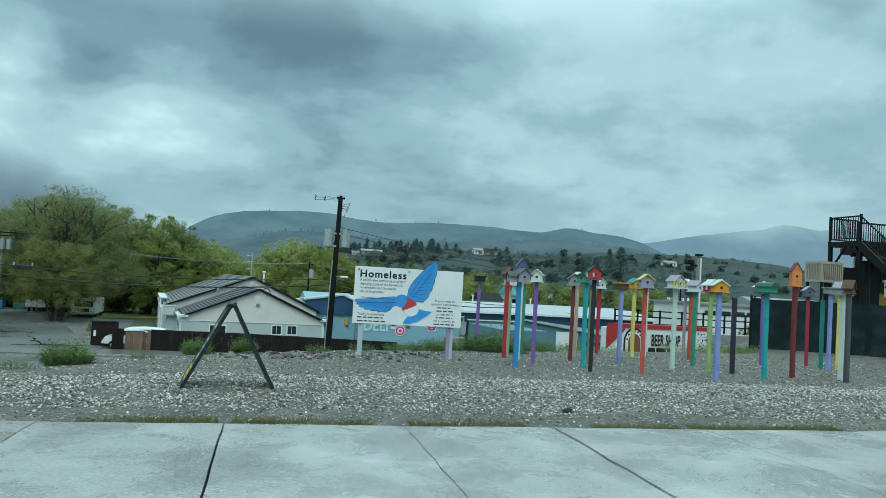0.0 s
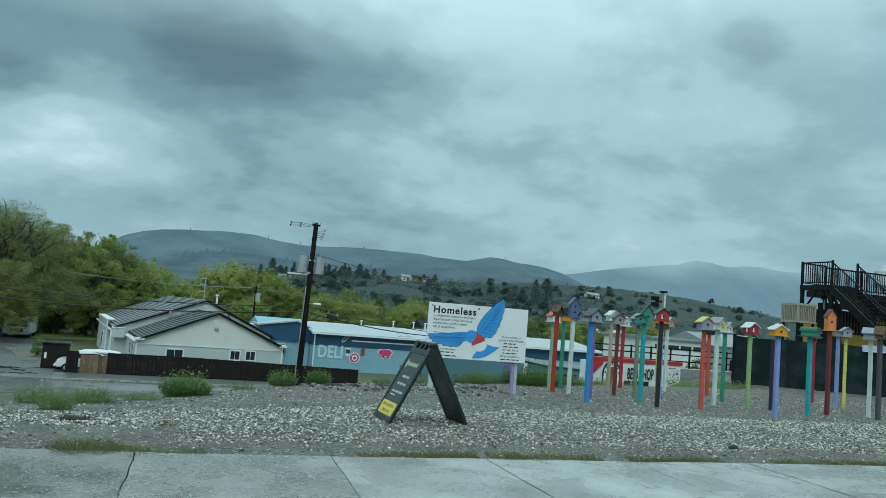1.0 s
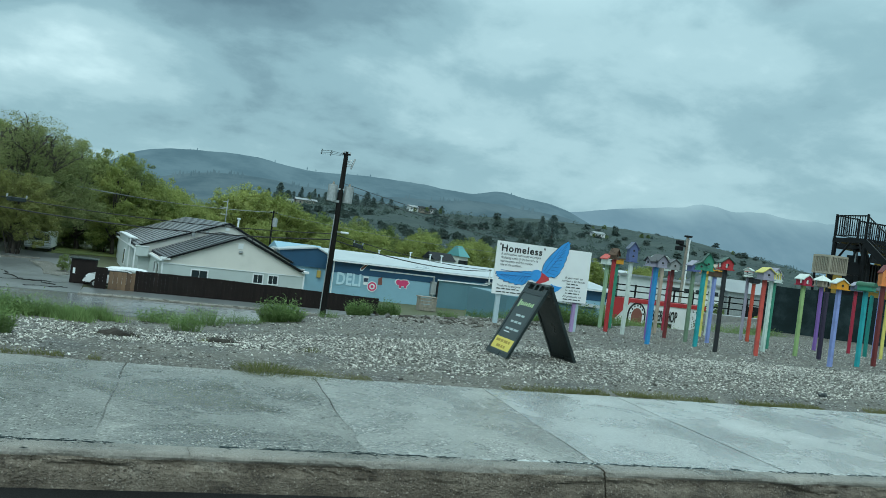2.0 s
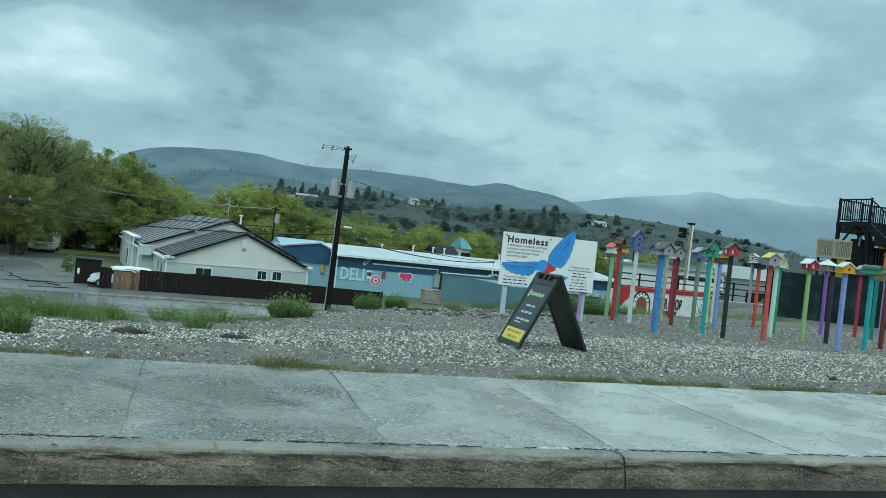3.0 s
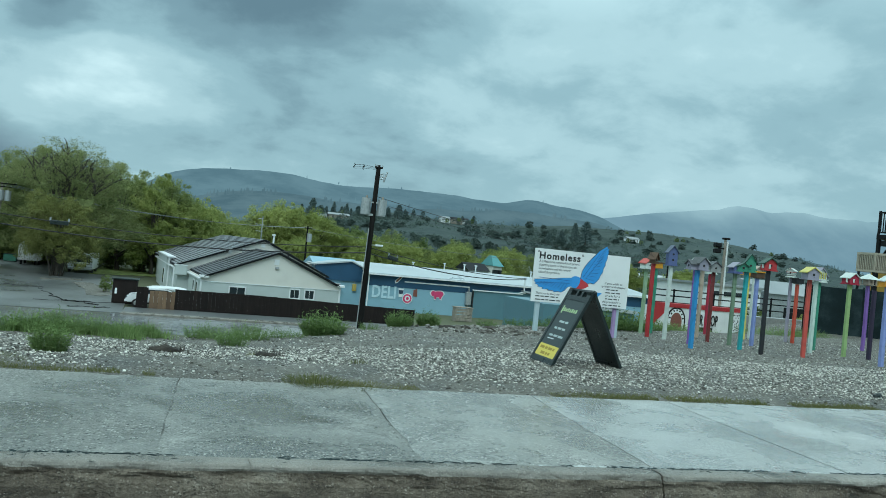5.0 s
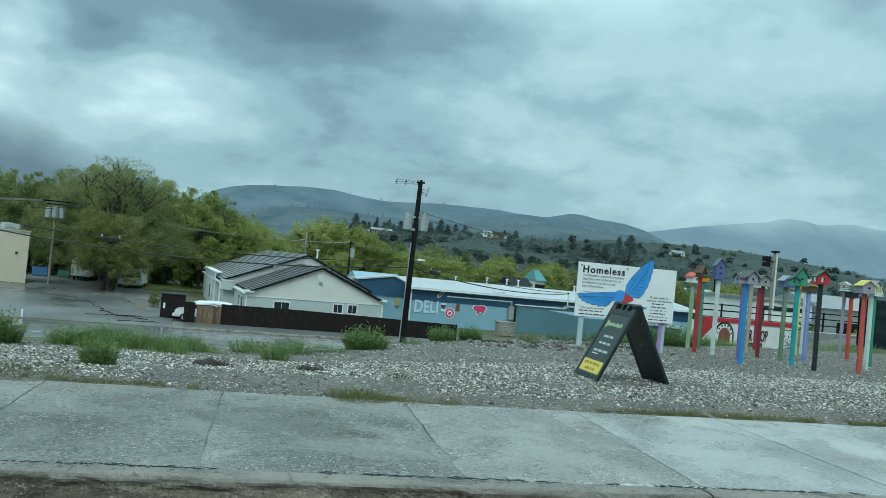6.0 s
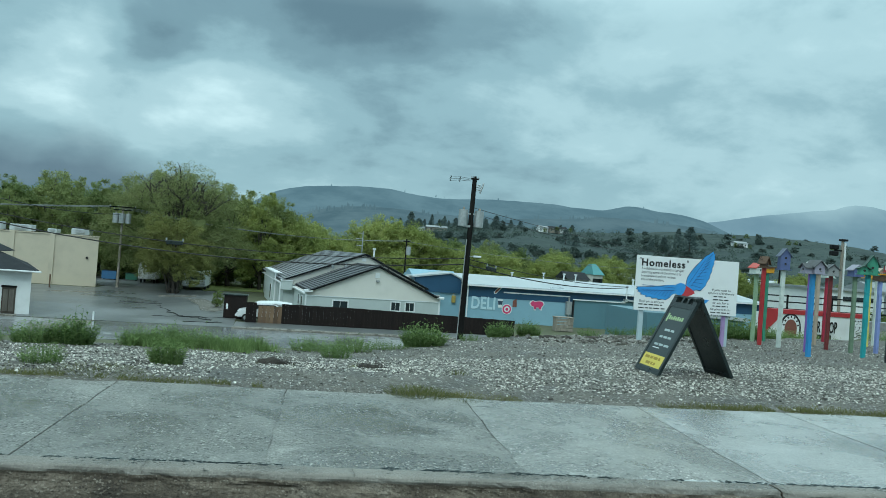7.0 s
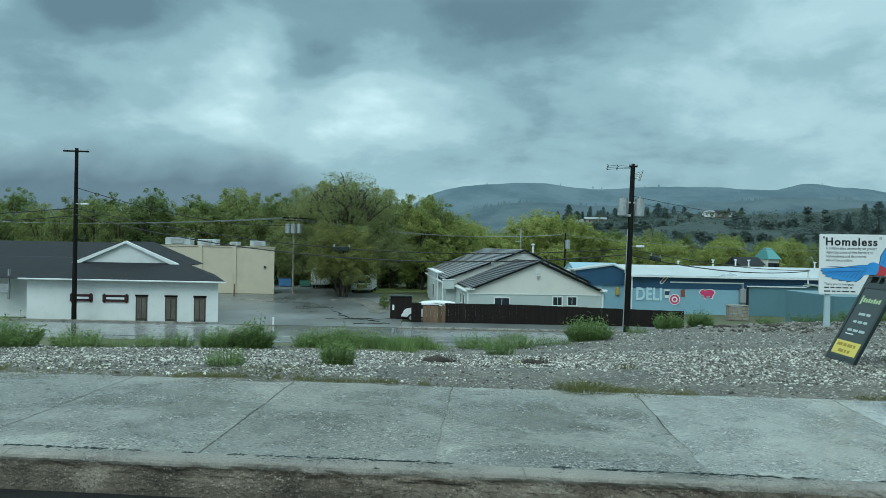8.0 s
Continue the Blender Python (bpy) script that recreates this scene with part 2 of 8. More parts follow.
M_LOT = surface("street_asphalt", [(0.065, 0.07, 0.071), (0.135, 0.142, 0.144), (0.24, 0.247, 0.248)], scale=0.09, rough=0.4, rough_var=0.2, bump=0.05, bump_scale=4, grain=0.5)
M_STREET = surface("wet_street_asphalt", [(0.11, 0.117, 0.119), (0.20, 0.207, 0.21), (0.32, 0.327, 0.33)], scale=0.12, rough=0.2, rough_var=0.2, bump=0.03, bump_scale=4, grain=0.5)
M_DIRT = speckled("gravelly_dirt", [(0.042, 0.039, 0.031), (0.118, 0.111, 0.091), (0.24, 0.229, 0.196)], ((0.012, 0.011, 0.009), (0.162, 0.154, 0.137), (0.61, 0.60, 0.57)), 34.0, 1.4, (0.5, 0.85), 1.0, 1.0, 0.0)
M_STONE = surface("gravel_stone", [(0.045, 0.042, 0.034), (0.21, 0.20, 0.174), (0.46, 0.445, 0.40), (0.80, 0.78, 0.72)], scale=14, rough=0.55, bump=0.2, bump_scale=80, island=0.46)
M_GRASSG = surface("meadow_ground", [(0.055, 0.066, 0.032), (0.092, 0.102, 0.052), (0.14, 0.138, 0.082)], scale=0.05, rough=0.9, bump=0.0, bump_scale=1.5, grain=0.8)

M_LAWN = surface("mown_lawn", [(0.12, 0.155, 0.045), (0.20, 0.24, 0.07), (0.29, 0.31, 0.11)], scale=0.3, rough=0.9, bump=0.2, bump_scale=6, grain=0.8)


def leaves(name, cols, glow=0.42, patch=0.3):
    """Thin leaves: matt, some light passes through, each clump its own tone."""
    m = bpy.data.materials.new(name)
    m.use_nodes = True
    t = m.node_tree
    b = t.nodes["Principled BSDF"]
    ge = nd(t, "ShaderNodeNewGeometry")
    tcn = nd(t, "ShaderNodeTexCoord")
    oi = nd(t, "ShaderNodeObjectInfo")
    n = nd(t, "ShaderNodeTexNoise", Scale=patch, Detail=4.0)
    t.links.new(tcn.outputs["Object"], n.inputs["Vector"])
    f = math_node(t, "ADD", math_node(t, "MULTIPLY", n.outputs["Fac"], 0.6), math_node(t, "MULTIPLY", ge.outputs["Random Per Island"], 0.3))
    f = math_node(t, "ADD", f, math_node(t, "MULTIPLY", oi.outputs["Random"], 0.16))
    c = ramp(t, f, [(0.3, cols[0]), (0.52, cols[1]), (0.75, cols[2])])
    t.links.new(c, b.inputs["Base Color"])
    b.inputs["Roughness"].default_value = 0.7
    b.inputs["Specular IOR Level"].default_value = 0.04
    tl = nd(t, "ShaderNodeBsdfTranslucent")
    t.links.new(c, tl.inputs[0])
    mx = nd(t, "ShaderNodeMixShader")
    mx.inputs[0].default_value = glow
    t.links.new(b.outputs[0], mx.inputs[1])
    t.links.new(tl.outputs[0], mx.inputs[2])
    t.links.new(mx.outputs[0], t.nodes["Material Output"].inputs[0])
    return m


M_LEAFS = {
    "olive": leaves("leaves_olive", [(0.092, 0.122, 0.048), (0.19, 0.225, 0.092), (0.35, 0.37, 0.17)], 0.5, 0.16),
    "dark": leaves("leaves_dark", [(0.10, 0.145, 0.055), (0.185, 0.24, 0.09), (0.29, 0.34, 0.14)], 0.48),
    "mid": leaves("leaves_mid", [(0.125, 0.165, 0.066), (0.225, 0.27, 0.105), (0.35, 0.385, 0.16)], 0.5),
    "bright": leaves("leaves_spring", [(0.175, 0.22, 0.07), (0.325, 0.37, 0.122), (0.465, 0.495, 0.19)], 0.54),
    "russet": leaves("leaves_budding", [(0.16, 0.165, 0.065), (0.285, 0.305, 0.105), (0.44, 0.435, 0.185)], 0.5, 0.22),
    # conifer and scrub: distance haze mixed into the leaf colour, paler and bluer
    "conifer": leaves("hazed_needles", [(0.115, 0.165, 0.165), (0.15, 0.205, 0.20), (0.185, 0.24, 0.225)], 0.45),
    "scrub": leaves("hazed_scrub_leaves", [(0.062, 0.092, 0.088), (0.105, 0.142, 0.126), (0.155, 0.192, 0.158)], 0.55, 0.05),
}
M_GRASS = leaves("grass_blades", [(0.085, 0.098, 0.036), (0.155, 0.165, 0.062), (0.25, 0.24, 0.115)])
M_WEED = leaves("weed_leaves", [(0.085, 0.14, 0.05), (0.165, 0.245, 0.088), (0.27, 0.36, 0.145)])
M_BARK = surface("bark", [(0.025, 0.02, 0.016), (0.06, 0.05, 0.04), (0.10, 0.085, 0.07)], scale=2, rough=0.9, bump=0.5, bump_scale=14, stretch=(1, 1, 0.25))
M_POLE = surface("creosote_pole_wood", [(0.006, 0.006, 0.006), (0.012, 0.0115, 0.011), (0.025, 0.024, 0.023)], scale=2, rough=0.9, bump=0.4, bump_scale=25, stretch=(1, 1, 0.15), spec=0.1)
M_STEEL = surface("galvanised_steel", [(0.30, 0.32, 0.33), (0.42, 0.44, 0.45), (0.52, 0.54, 0.55)], scale=6, rough=0.45, metal=0.6, bump=0.05)
M_BLACKIRON = surface("black_iron", [(0.004, 0.005, 0.006), (0.008, 0.009, 0.0105), (0.016, 0.017, 0.019)], scale=5, rough=0.5, bump=0.1, spec=0.2)
M_CABLE = surface("cable", [(0.01, 0.01, 0.01), (0.02, 0.02, 0.02)], rough=0.6, bump=0)
M_CABLE_L = surface("grey_cable", [(0.16, 0.18, 0.17), (0.24, 0.26, 0.25)], rough=0.5, bump=0)
M_WHITEW = paint("white_render", (0.74, 0.76, 0.76), 0.12, 0.7, 1.2)
M_CREAM = paint("cream_siding", (0.71, 0.695, 0.645), 0.08, 0.75, 0.8)
M_TAN = paint("tan_block_wall", (0.56, 0.495, 0.385), 0.16, 0.8, 0.6)
M_SHINGLE = surface("dark_shingles", [(0.010, 0.012, 0.015), (0.020, 0.023, 0.027), (0.036, 0.04, 0.045)], scale=1.2, rough=0.8, bump=0.3, bump_scale=9, spec=0.2)
M_ROOFTILE = surface("grey_roof_tile", [(0.05, 0.055, 0.062), (0.085, 0.09, 0.10), (0.13, 0.135, 0.145)], scale=1.5, rough=0.45, bump=0.1, bump_scale=12, rnd=0.1)
M_METALROOF = surface("pale_metal_roof", [(0.34, 0.385, 0.41), (0.43, 0.475, 0.495), (0.52, 0.56, 0.575)], scale=0.4, rough=0.4, bump=0.02)
M_NAVY = paint("navy_siding", (0.020, 0.075, 0.15), 0.2, 0.5, 0.7)
M_SKYBLUE = paint("pale_blue_siding", (0.25, 0.43, 0.53), 0.1, 0.55, 0.6)
M_TEAL = paint("slate_blue_siding", (0.10, 0.205, 0.25), 0.18, 0.5, 0.5)
M_TRIM = paint("white_trim", (0.75, 0.78, 0.79), 0.08, 0.5)
M_GLASS = glass_mat("dark_window_glass")
M_FENCEW = surface("dark_fence_boards", [(0.011, 0.0085, 0.008), (0.019, 0.0145, 0.0135), (0.031, 0.0235, 0.0215)], scale=1.5, rough=0.85, bump=0.2, rnd=0.03, stretch=(1, 1, 0.2), spec=0.15)
M_CEDAR = surface("cedar_boards", [(0.085, 0.05, 0.03), (0.155, 0.095, 0.056), (0.235, 0.15, 0.09)], scale=2, rough=0.7, bump=0.2, rnd=0.25, stretch=(1, 1, 0.2))
M_SIGNW = paint("sign_white_paint", (0.78, 0.80, 0.80), 0.07, 0.45, 2.0, 0.05)
M_INK = paint("black_lettering", (0.012, 0.012, 0.013), 0.2, 0.5)
M_PLASTIC = surface("black_sign_plastic", [(0.005, 0.010, 0.010), (0.010, 0.018, 0.018), (0.018, 0.028, 0.028)], scale=4, rough=0.35, bump=0.15, bump_scale=90)
M_CHALK = surface("chalkboard_panel", [(0.022, 0.035, 0.036), (0.035, 0.05, 0.052), (0.055, 0.07, 0.07)], scale=5, rough=0.4, bump=0.05)
M_MESH = surface("black_privacy_mesh", [(0.003, 0.008, 0.009), (0.009, 0.019, 0.021), (0.034, 0.052, 0.056)], scale=1.3, rough=0.7, bump=0.3, bump_scale=60, spec=0.15)
M_YELLOWW = paint("ochre_wall", (0.42, 0.26, 0.04), 0.2, 0.7, 0.9)
M_REDW = paint("red_wall_band", (0.40, 0.03, 0.035), 0.2, 0.55)
M_RUBBER = surface("tyre_rubber", [(0.01, 0.01, 0.01), (0.02, 0.02, 0.02)], rough=0.8, bump=0.1)
M_CARW = surface("white_car_paint", [(0.72, 0.74, 0.76), (0.8, 0.82, 0.83)], rough=0.2, rough_var=0.05, bump=0)
M_WOODGREY = surface("weathered_timber", [(0.16, 0.14, 0.115), (0.27, 0.24, 0.20), (0.38, 0.35, 0.30)], scale=5, rough=0.8, bump=0.3, stretch=(1, 1, 0.2))


# ---- mesh helpers ----
def box(bm, x0, x1, y0, y1, z0, z1, m=None, bevel=0.0):
    vs = [bm.verts.new(c) for c in ((x0, y0, z0), (x1, y0, z0), (x1, y1, z0), (x0, y1, z0), (x0, y0, z1), (x1, y0, z1), (x1, y1, z1), (x0, y1, z1))]
    fs = [bm.faces.new([vs[i] for i in q]) for q in ((3, 2, 1, 0), (4, 5, 6, 7), (0, 1, 5, 4), (1, 2, 6, 5), (2, 3, 7, 6), (3, 0, 4, 7))]
    if bevel:
        es = {e for f in fs for e in f.edges}
        r = bmesh.ops.bevel(bm, geom=list(es), offset=bevel, segments=1, affect="EDGES", profile=0.5)
        vs = list({v for v in r["verts"]} | {v for v in vs if v.is_valid})
    if m is not None:
        bmesh.ops.transform(bm, matrix=m, verts=vs)
    return vs


def tube(bm, pts, r, seg=8, r2=None):
    """A round bar along pts, tapering from r to r2."""
    pts = [Vector(p) for p in pts]
    r2 = r if r2 is None else r2
    rings = []
    for i, p in enumerate(pts):
        d = (pts[min(i + 1, len(pts) - 1)] - pts[max(i - 1, 0)]).normalized()
        a = d.orthogonal().normalized()
        if abs(d.z) < 0.95:
            a = d.cross(Vector((0, 0, 1))).normalized()
        b = d.cross(a)
        rr = r + (r2 - r) * i / max(1, len(pts) - 1)
        rings.append([bm.verts.new(p + (a * math.cos(2 * PI * k / seg) + b * math.sin(2 * PI * k / seg)) * rr) for k in range(seg)])
    for u, v in zip(rings, rings[1:]):
        for k in range(seg):
            bm.faces.new((u[k], u[(k + 1) % seg], v[(k + 1) % seg], v[k]))
    bm.faces.new(rings[0])
    bm.faces.new(rings[-1])


def prism(bm, poly, axis, a, b):
    """A closed outline extruded from a to b along axis; the outline lies in the other two axes, in order."""
    def at(u, v, w):
        return {"x": (w, u, v), "y": (u, w, v), "z": (u, v, w)}[axis]
    lo = [bm.verts.new(at(u, v, a)) for u, v in poly]
    hi = [bm.verts.new(at(u, v, b)) for u, v in poly]
    bm.faces.new(lo)
    bm.faces.new(hi)
    n = len(poly)
    for i in range(n):
        bm.faces.new((lo[i], lo[(i + 1) % n], hi[(i + 1) % n], hi[i]))


def mesh_of(name, bm, mat):
    bmesh.ops.recalc_face_normals(bm, faces=bm.faces)
    me = bpy.data.meshes.new(name)
    bm.to_mesh(me)
    bm.free()
    for m in (mat if isinstance(mat, (list, tuple)) else [mat]):
        me.materials.append(m)
    return me


def part(name, bm, mat, parent, label=""):
    ob = new(name, mesh_of(name, bm, mat) if isinstance(bm, bmesh.types.BMesh) else bm)
    ob.parent = parent
    if label:
        ob["label"] = label
    return ob


def bpart(name, mat, parent, *boxes, label="", bevel=0.0):
    bm = bmesh.new()
    for b in boxes:
        box(bm, *b, bevel=bevel)
    return part(name, bm, mat, parent, label)


def thing(name, label, category, m=None, group="", kind=""):
    e = new(name)
    e.empty_display_size = 0.2
    e.matrix_world = m if m is not None else Matrix()
    return tagged(e, label, category, group, kind)


def lettering(name, text, size, mat, parent, m, depth=0.004, label="", space=1.0, width=None, bold=0.0):
    cu = bpy.data.curves.new(name, "FONT")
    cu.body, cu.size, cu.extrude, cu.space_character, cu.resolution_u = text, size, depth, space, 3
    cu.align_x, cu.offset = "LEFT", bold
    tmp = bpy.data.objects.new(name + "_text", cu)
    scene.collection.objects.link(tmp)
    me = bpy.data.meshes.new_from_object(tmp.evaluated_get(bpy.context.evaluated_depsgraph_get()))
    bpy.data.objects.remove(tmp)
    bpy.data.curves.remove(cu)
    me.materials.clear()
    me.materials.append(mat)
    if width:
        xs = [v.co.x for v in me.vertices]
        k = width / (max(xs) - min(xs))
        for v in me.vertices:
            v.co.x *= k
    ob = new(name, me)
    ob.parent = parent
    ob.matrix_basis = m
    if label:
        ob["label"] = label
    return ob


def flat_shape(name, outline, mat, parent, m, depth=0.004, label=""):
    """A painted or cut-out patch: outline in x (right) and z (up), depth towards -y."""
    bm = bmesh.new()
    prism(bm, outline, "y", -depth, 0)
    ob = part(name, bm, mat, parent, label)
    ob.matrix_basis = m
    return ob


def raw(name, verts, faces, mats, idx=None):
    me = bpy.data.meshes.new(name)
    me.from_pydata(verts, [], faces)
    for m in mats if isinstance(mats, (list, tuple)) else [mats]:
        me.materials.append(m)
    if idx is not None:
        me.polygons.foreach_set("material_index", idx)
    me.update()
    return me


# ---- ground ----
LOW = -5.1


def kerb_y(x):
    return 4.86 - 0.066 * x


def edge_y(x):
    return 7.84 - 0.018 * x + 0.045 * max(0.0, min(14.0, -2.0 - x))


def crest_y(x):
    return float(np.interp(x, [-60, -12, -4.5, 0, 3.3, 8, 12, 16, 19, 23, 27, 200], [8.5, 11.9, 13.3, 17.0, 19.2, 21.0, 22.3, 23.2, 23.8, 29, 34, 34]))


def sstep(a, b, v):
    v = min(1.0, max(0.0, (v - a) / (b - a)))  # a may lie above b
    return v * v * (3 - 2 * v)


def ground_z(x, y):
    """The gravel lot, its falling edge, and the lower town beyond."""
    if y < edge_y(x) - 0.3:
        return -0.5
    base = float(np.interp(y, [7.5, 8, 9, 10, 11.5, 14, 16.5, 18.5, 22, 30], [-0.12, -0.10, -0.05, -0.01, -0.08, -0.23, -0.31, -0.36, -0.42, -0.5]))
    base += 0.025 * noise.noise(Vector((x * 0.9, y * 0.9, 0.3))) + 0.012 * noise.noise(Vector((x * 3.1, y * 3.1, 4.0)))
    base -= 0.19 * sstep(-0.5, -4.5, x) * sstep(8.3, 10.8, y)
    c = crest_y(x)
    k = sstep(c - 0.6, c + 21, y)
    z = base * (1 - k) + LOW * k
    if y > 120:
        z += 2.0 * sstep(150, 300, y)
    return z


xs = np.concatenate([[-3500, -1200, -500, -250, -140, -90, -60, -45, -35, -28, -22], np.arange(-18, 27, 0.4), [28, 31, 35, 40, 48, 60, 80, 120, 200, 400, 1000, 3500]])
ys = np.concatenate([[-600, -200, -80, -30, -15, 0, 6.5], np.arange(7.4, 26, 0.3), [27, 28, 29.5, 31, 33, 35, 38, 41, 45, 50, 56, 65, 80, 100, 130, 170, 220, 300, 500, 1000, 2000, 4500]])
vv = [(float(x), float(y), ground_z(float(x), float(y))) for y in ys for x in xs]
nx = len(xs)
ff, ii = [], []
for j in range(len(ys) - 1):
    for i in range(nx - 1):
        ff.append((j * nx + i, j * nx + i + 1, (j + 1) * nx + i + 1, (j + 1) * nx + i))
        ii.append(0 if ys[j] < crest_y(xs[i]) + 4 else 1)
gme = raw("ground", vv, ff, [M_DIRT, M_GRASSG], ii)
gme.polygons.foreach_set("use_smooth", [True] * len(ff))
tagged(new("ground", gme), "grey gravelly dirt lot falling to a lower town", "ground", kind="structure")

bm = bmesh.new()
prism(bm, [(-80, -9), (80, -9), (80, kerb_y(80) + 0.1), (-80, kerb_y(-80) + 0.1)], "z", -0.45, -0.315)
tagged(part("road", bm, M_ROAD, None), "wet dark asphalt road beside the kerb", "road", kind="structure")

# ---- sidewalk slabs and kerb ----
pavement = thing("pavement", "wet pale concrete sidewalk of cracked slabs", "pavement", kind="structure")
JOINTS = [-26.3, -22.8, -19.3, -15.8, -12.2, -10.4, -8.65, -6.98, -5.38, -3.62, -1.76, -0.06, 1.78, 3.45, 5.35, 7.33, 9.1, 10.9, 12.7, 16.2, 19.7, 23.2, 26.7, 30.2]


def slab_mesh(x0, x1, k):
    """One slab: its joints lie square to the kerb, edges chipped and rounded, a worn broad-brushed top."""
    bm = bmesh.new()
    nxs, nys = 8, 8
    top = []
    for j in range(nys + 1):
        row = []
        for i in range(nxs + 1):
            fx, fy = i / nxs, j / nys
            ga, gb = (0.010 if abs(q + 0.06) < 0.1 else 0.02 if abs(q - 3.45) < 0.1 else 0.006 for q in (x0, x1))
            xa = x0 + ga + (x1 - x0 - ga - gb) * fx
            y0, y1 = kerb_y(xa) + 0.185, edge_y(xa) + (0.05 * noise.noise(Vector((xa * 1.7, 0, k))))
            y = y0 + (y1 - y0) * fy
            x = xa + (fy - 1.0) * float(np.interp(xa, [-7, -3.6, -1.8, 0, 2, 4, 6], [0.09, 0.12, 0.2, 0.12, 0.12, 0.15, 0.12]))
            edge = i in (0, nxs) or j in (0, nys)
            z = -0.09 + 0.006 * noise.noise(Vector((x * 0.8, y * 0.8, 2))) - (0.010 if edge else 0) + (y - 6.5) * 0.006
            if i in (0, nxs) and 0 < j < nys:
                x += (0.055 if -5.6 < x0 + fx * (x1 - x0) < -3.4 else 0.018) * noise.noise(Vector((round(x0 + fx * (x1 - x0), 2) * 3, y * 2.3, 1)))
            row.append(bm.verts.new((x, y, z)))
        top.append(row)
    for j in range(nys):
        for i in range(nxs):
            bm.faces.new((top[j][i], top[j][i + 1], top[j + 1][i + 1], top[j + 1][i]))
    rim = [top[0][i] for i in range(nxs + 1)] + [top[j][nxs] for j in range(1, nys + 1)] + [top[nys][i] for i in range(nxs - 1, -1, -1)] + [top[j][0] for j in range(nys - 1, 0, -1)]
    low = [bm.verts.new((v.co.x, v.co.y, -0.26)) for v in rim]
    for a in range(len(rim)):
        b = (a + 1) % len(rim)
        bm.faces.new((rim[a], low[a], low[b], rim[b]))
    me = mesh_of("slab", bm, M_CONCA if x1 < -3.0 else M_CONCB if x1 < -1.0 else M_CONC)
    return me


for k, (a, b) in enumerate(zip(JOINTS, JOINTS[1:])):
    part("slab", slab_mesh(a, b, k), None, pavement)

for xj in JOINTS[1:-1]:
    if min(abs(xj - q) for q in (-0.06, 3.45, -3.62)) > 0.1:
        bm = bmesh.new()
        prism(bm, [(xj - 0.3, kerb_y(xj) + 0.19), (xj + 0.1, kerb_y(xj) + 0.19), (xj + 0.12, edge_y(xj) - 0.05), (xj - 0.12, edge_y(xj) - 0.05)], "z", -0.2, -0.107 if abs(xj + 5.38) < 0.1 else -0.116)
        part("joint_filler", bm, M_CONCA if xj < -3 else M_KERBTOP, pavement)

bm = bmesh.new()
prism(bm, [(-3.95, kerb_y(-3.62) + 0.19), (-3.5, kerb_y(-3.62) + 0.19), (-3.5, 6.5), (-3.75, 6.6)], "z", -0.2, -0.107)
part("joint_filler", bm, M_CONCA, pavement)

kerb = thing("kerb", "worn stained concrete kerb with chipped face", "kerb", kind="structure")
KJ = [-26, -20, -16.5, -13.2, -10.6, -8.3, -6.22, -4.93, -2.02, 1.2, 4.4, 7.5, 10.6, 14, 18, 24, 30]
PROF = [(0.172, -0.088), (0.12, -0.087), (0.06, -0.086), (0.03, -0.090), (0.012, -0.100), (0.003, -0.115), (0.0, -0.13), (-0.003, -0.145), (-0.006, -0.16), (-0.009, -0.175), (-0.012, -0.19), (-0.015, -0.21), (-0.018, -0.24), (-0.020, -0.28), (-0.024, -0.34)]
for k, (a, b) in enumerate(zip(KJ, KJ[1:])):
    bm = bmesh.new()
    n = max(6, int((b - a) / (0.035 if -12 < a < 9 else 0.15)))
    rows = []
    for i in range(n + 1):
        x = a + 0.0012 + (b - a - (0.016 if b == -2.02 else 0.0024)) * i / n
        rows.append([])
        jag = 0.03 if i in (0, n) else 0
        for q, (dy, z) in enumerate(PROF):
            # eroded band under the lip, with knobs of aggregate left standing
            e = noise.noise(Vector((x * 1.6, z * 9, 11))) + 0.6 * noise.noise(Vector((x * 5.5, z * 22, 4)))
            belt = math.exp(-((z + 0.165) / 0.05) ** 2)
            dig = 0.026 * belt * min(1.0, max(0.0, e + 0.25) * 2.5) if q >= 4 else 0
            fine = (0.006 if dig > 0.004 else 0.0015) * noise.noise(Vector((x * 42, z * 60, 7))) if q >= 4 else 0
            w = 0.006 * noise.noise(Vector((x * 2.5, q * 0.3, 3.0))) if q >= 2 else 0
            rows[-1].append(bm.verts.new((x + jag * noise.noise(Vector(((a if i == 0 else b) * 3.1, q * 0.55, 5))), kerb_y(x) + dy + w + dig + fine, z + (w * 0.4 if q < 9 else 0))))
    for u, v in zip(rows, rows[1:]):
        for q in range(len(PROF) - 1):
            f = bm.faces.new((u[q], v[q], v[q + 1], u[q + 1]))
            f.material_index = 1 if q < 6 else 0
            f.smooth = q < 4
    for e in (rows[0], rows[-1]):
        back = [bm.verts.new((e[0].co.x, e[0].co.y, -0.34))]
        bm.faces.new(e + back)
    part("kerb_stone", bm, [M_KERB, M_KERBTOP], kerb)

# ---- gravel ----
rng = np.random.default_rng(5)


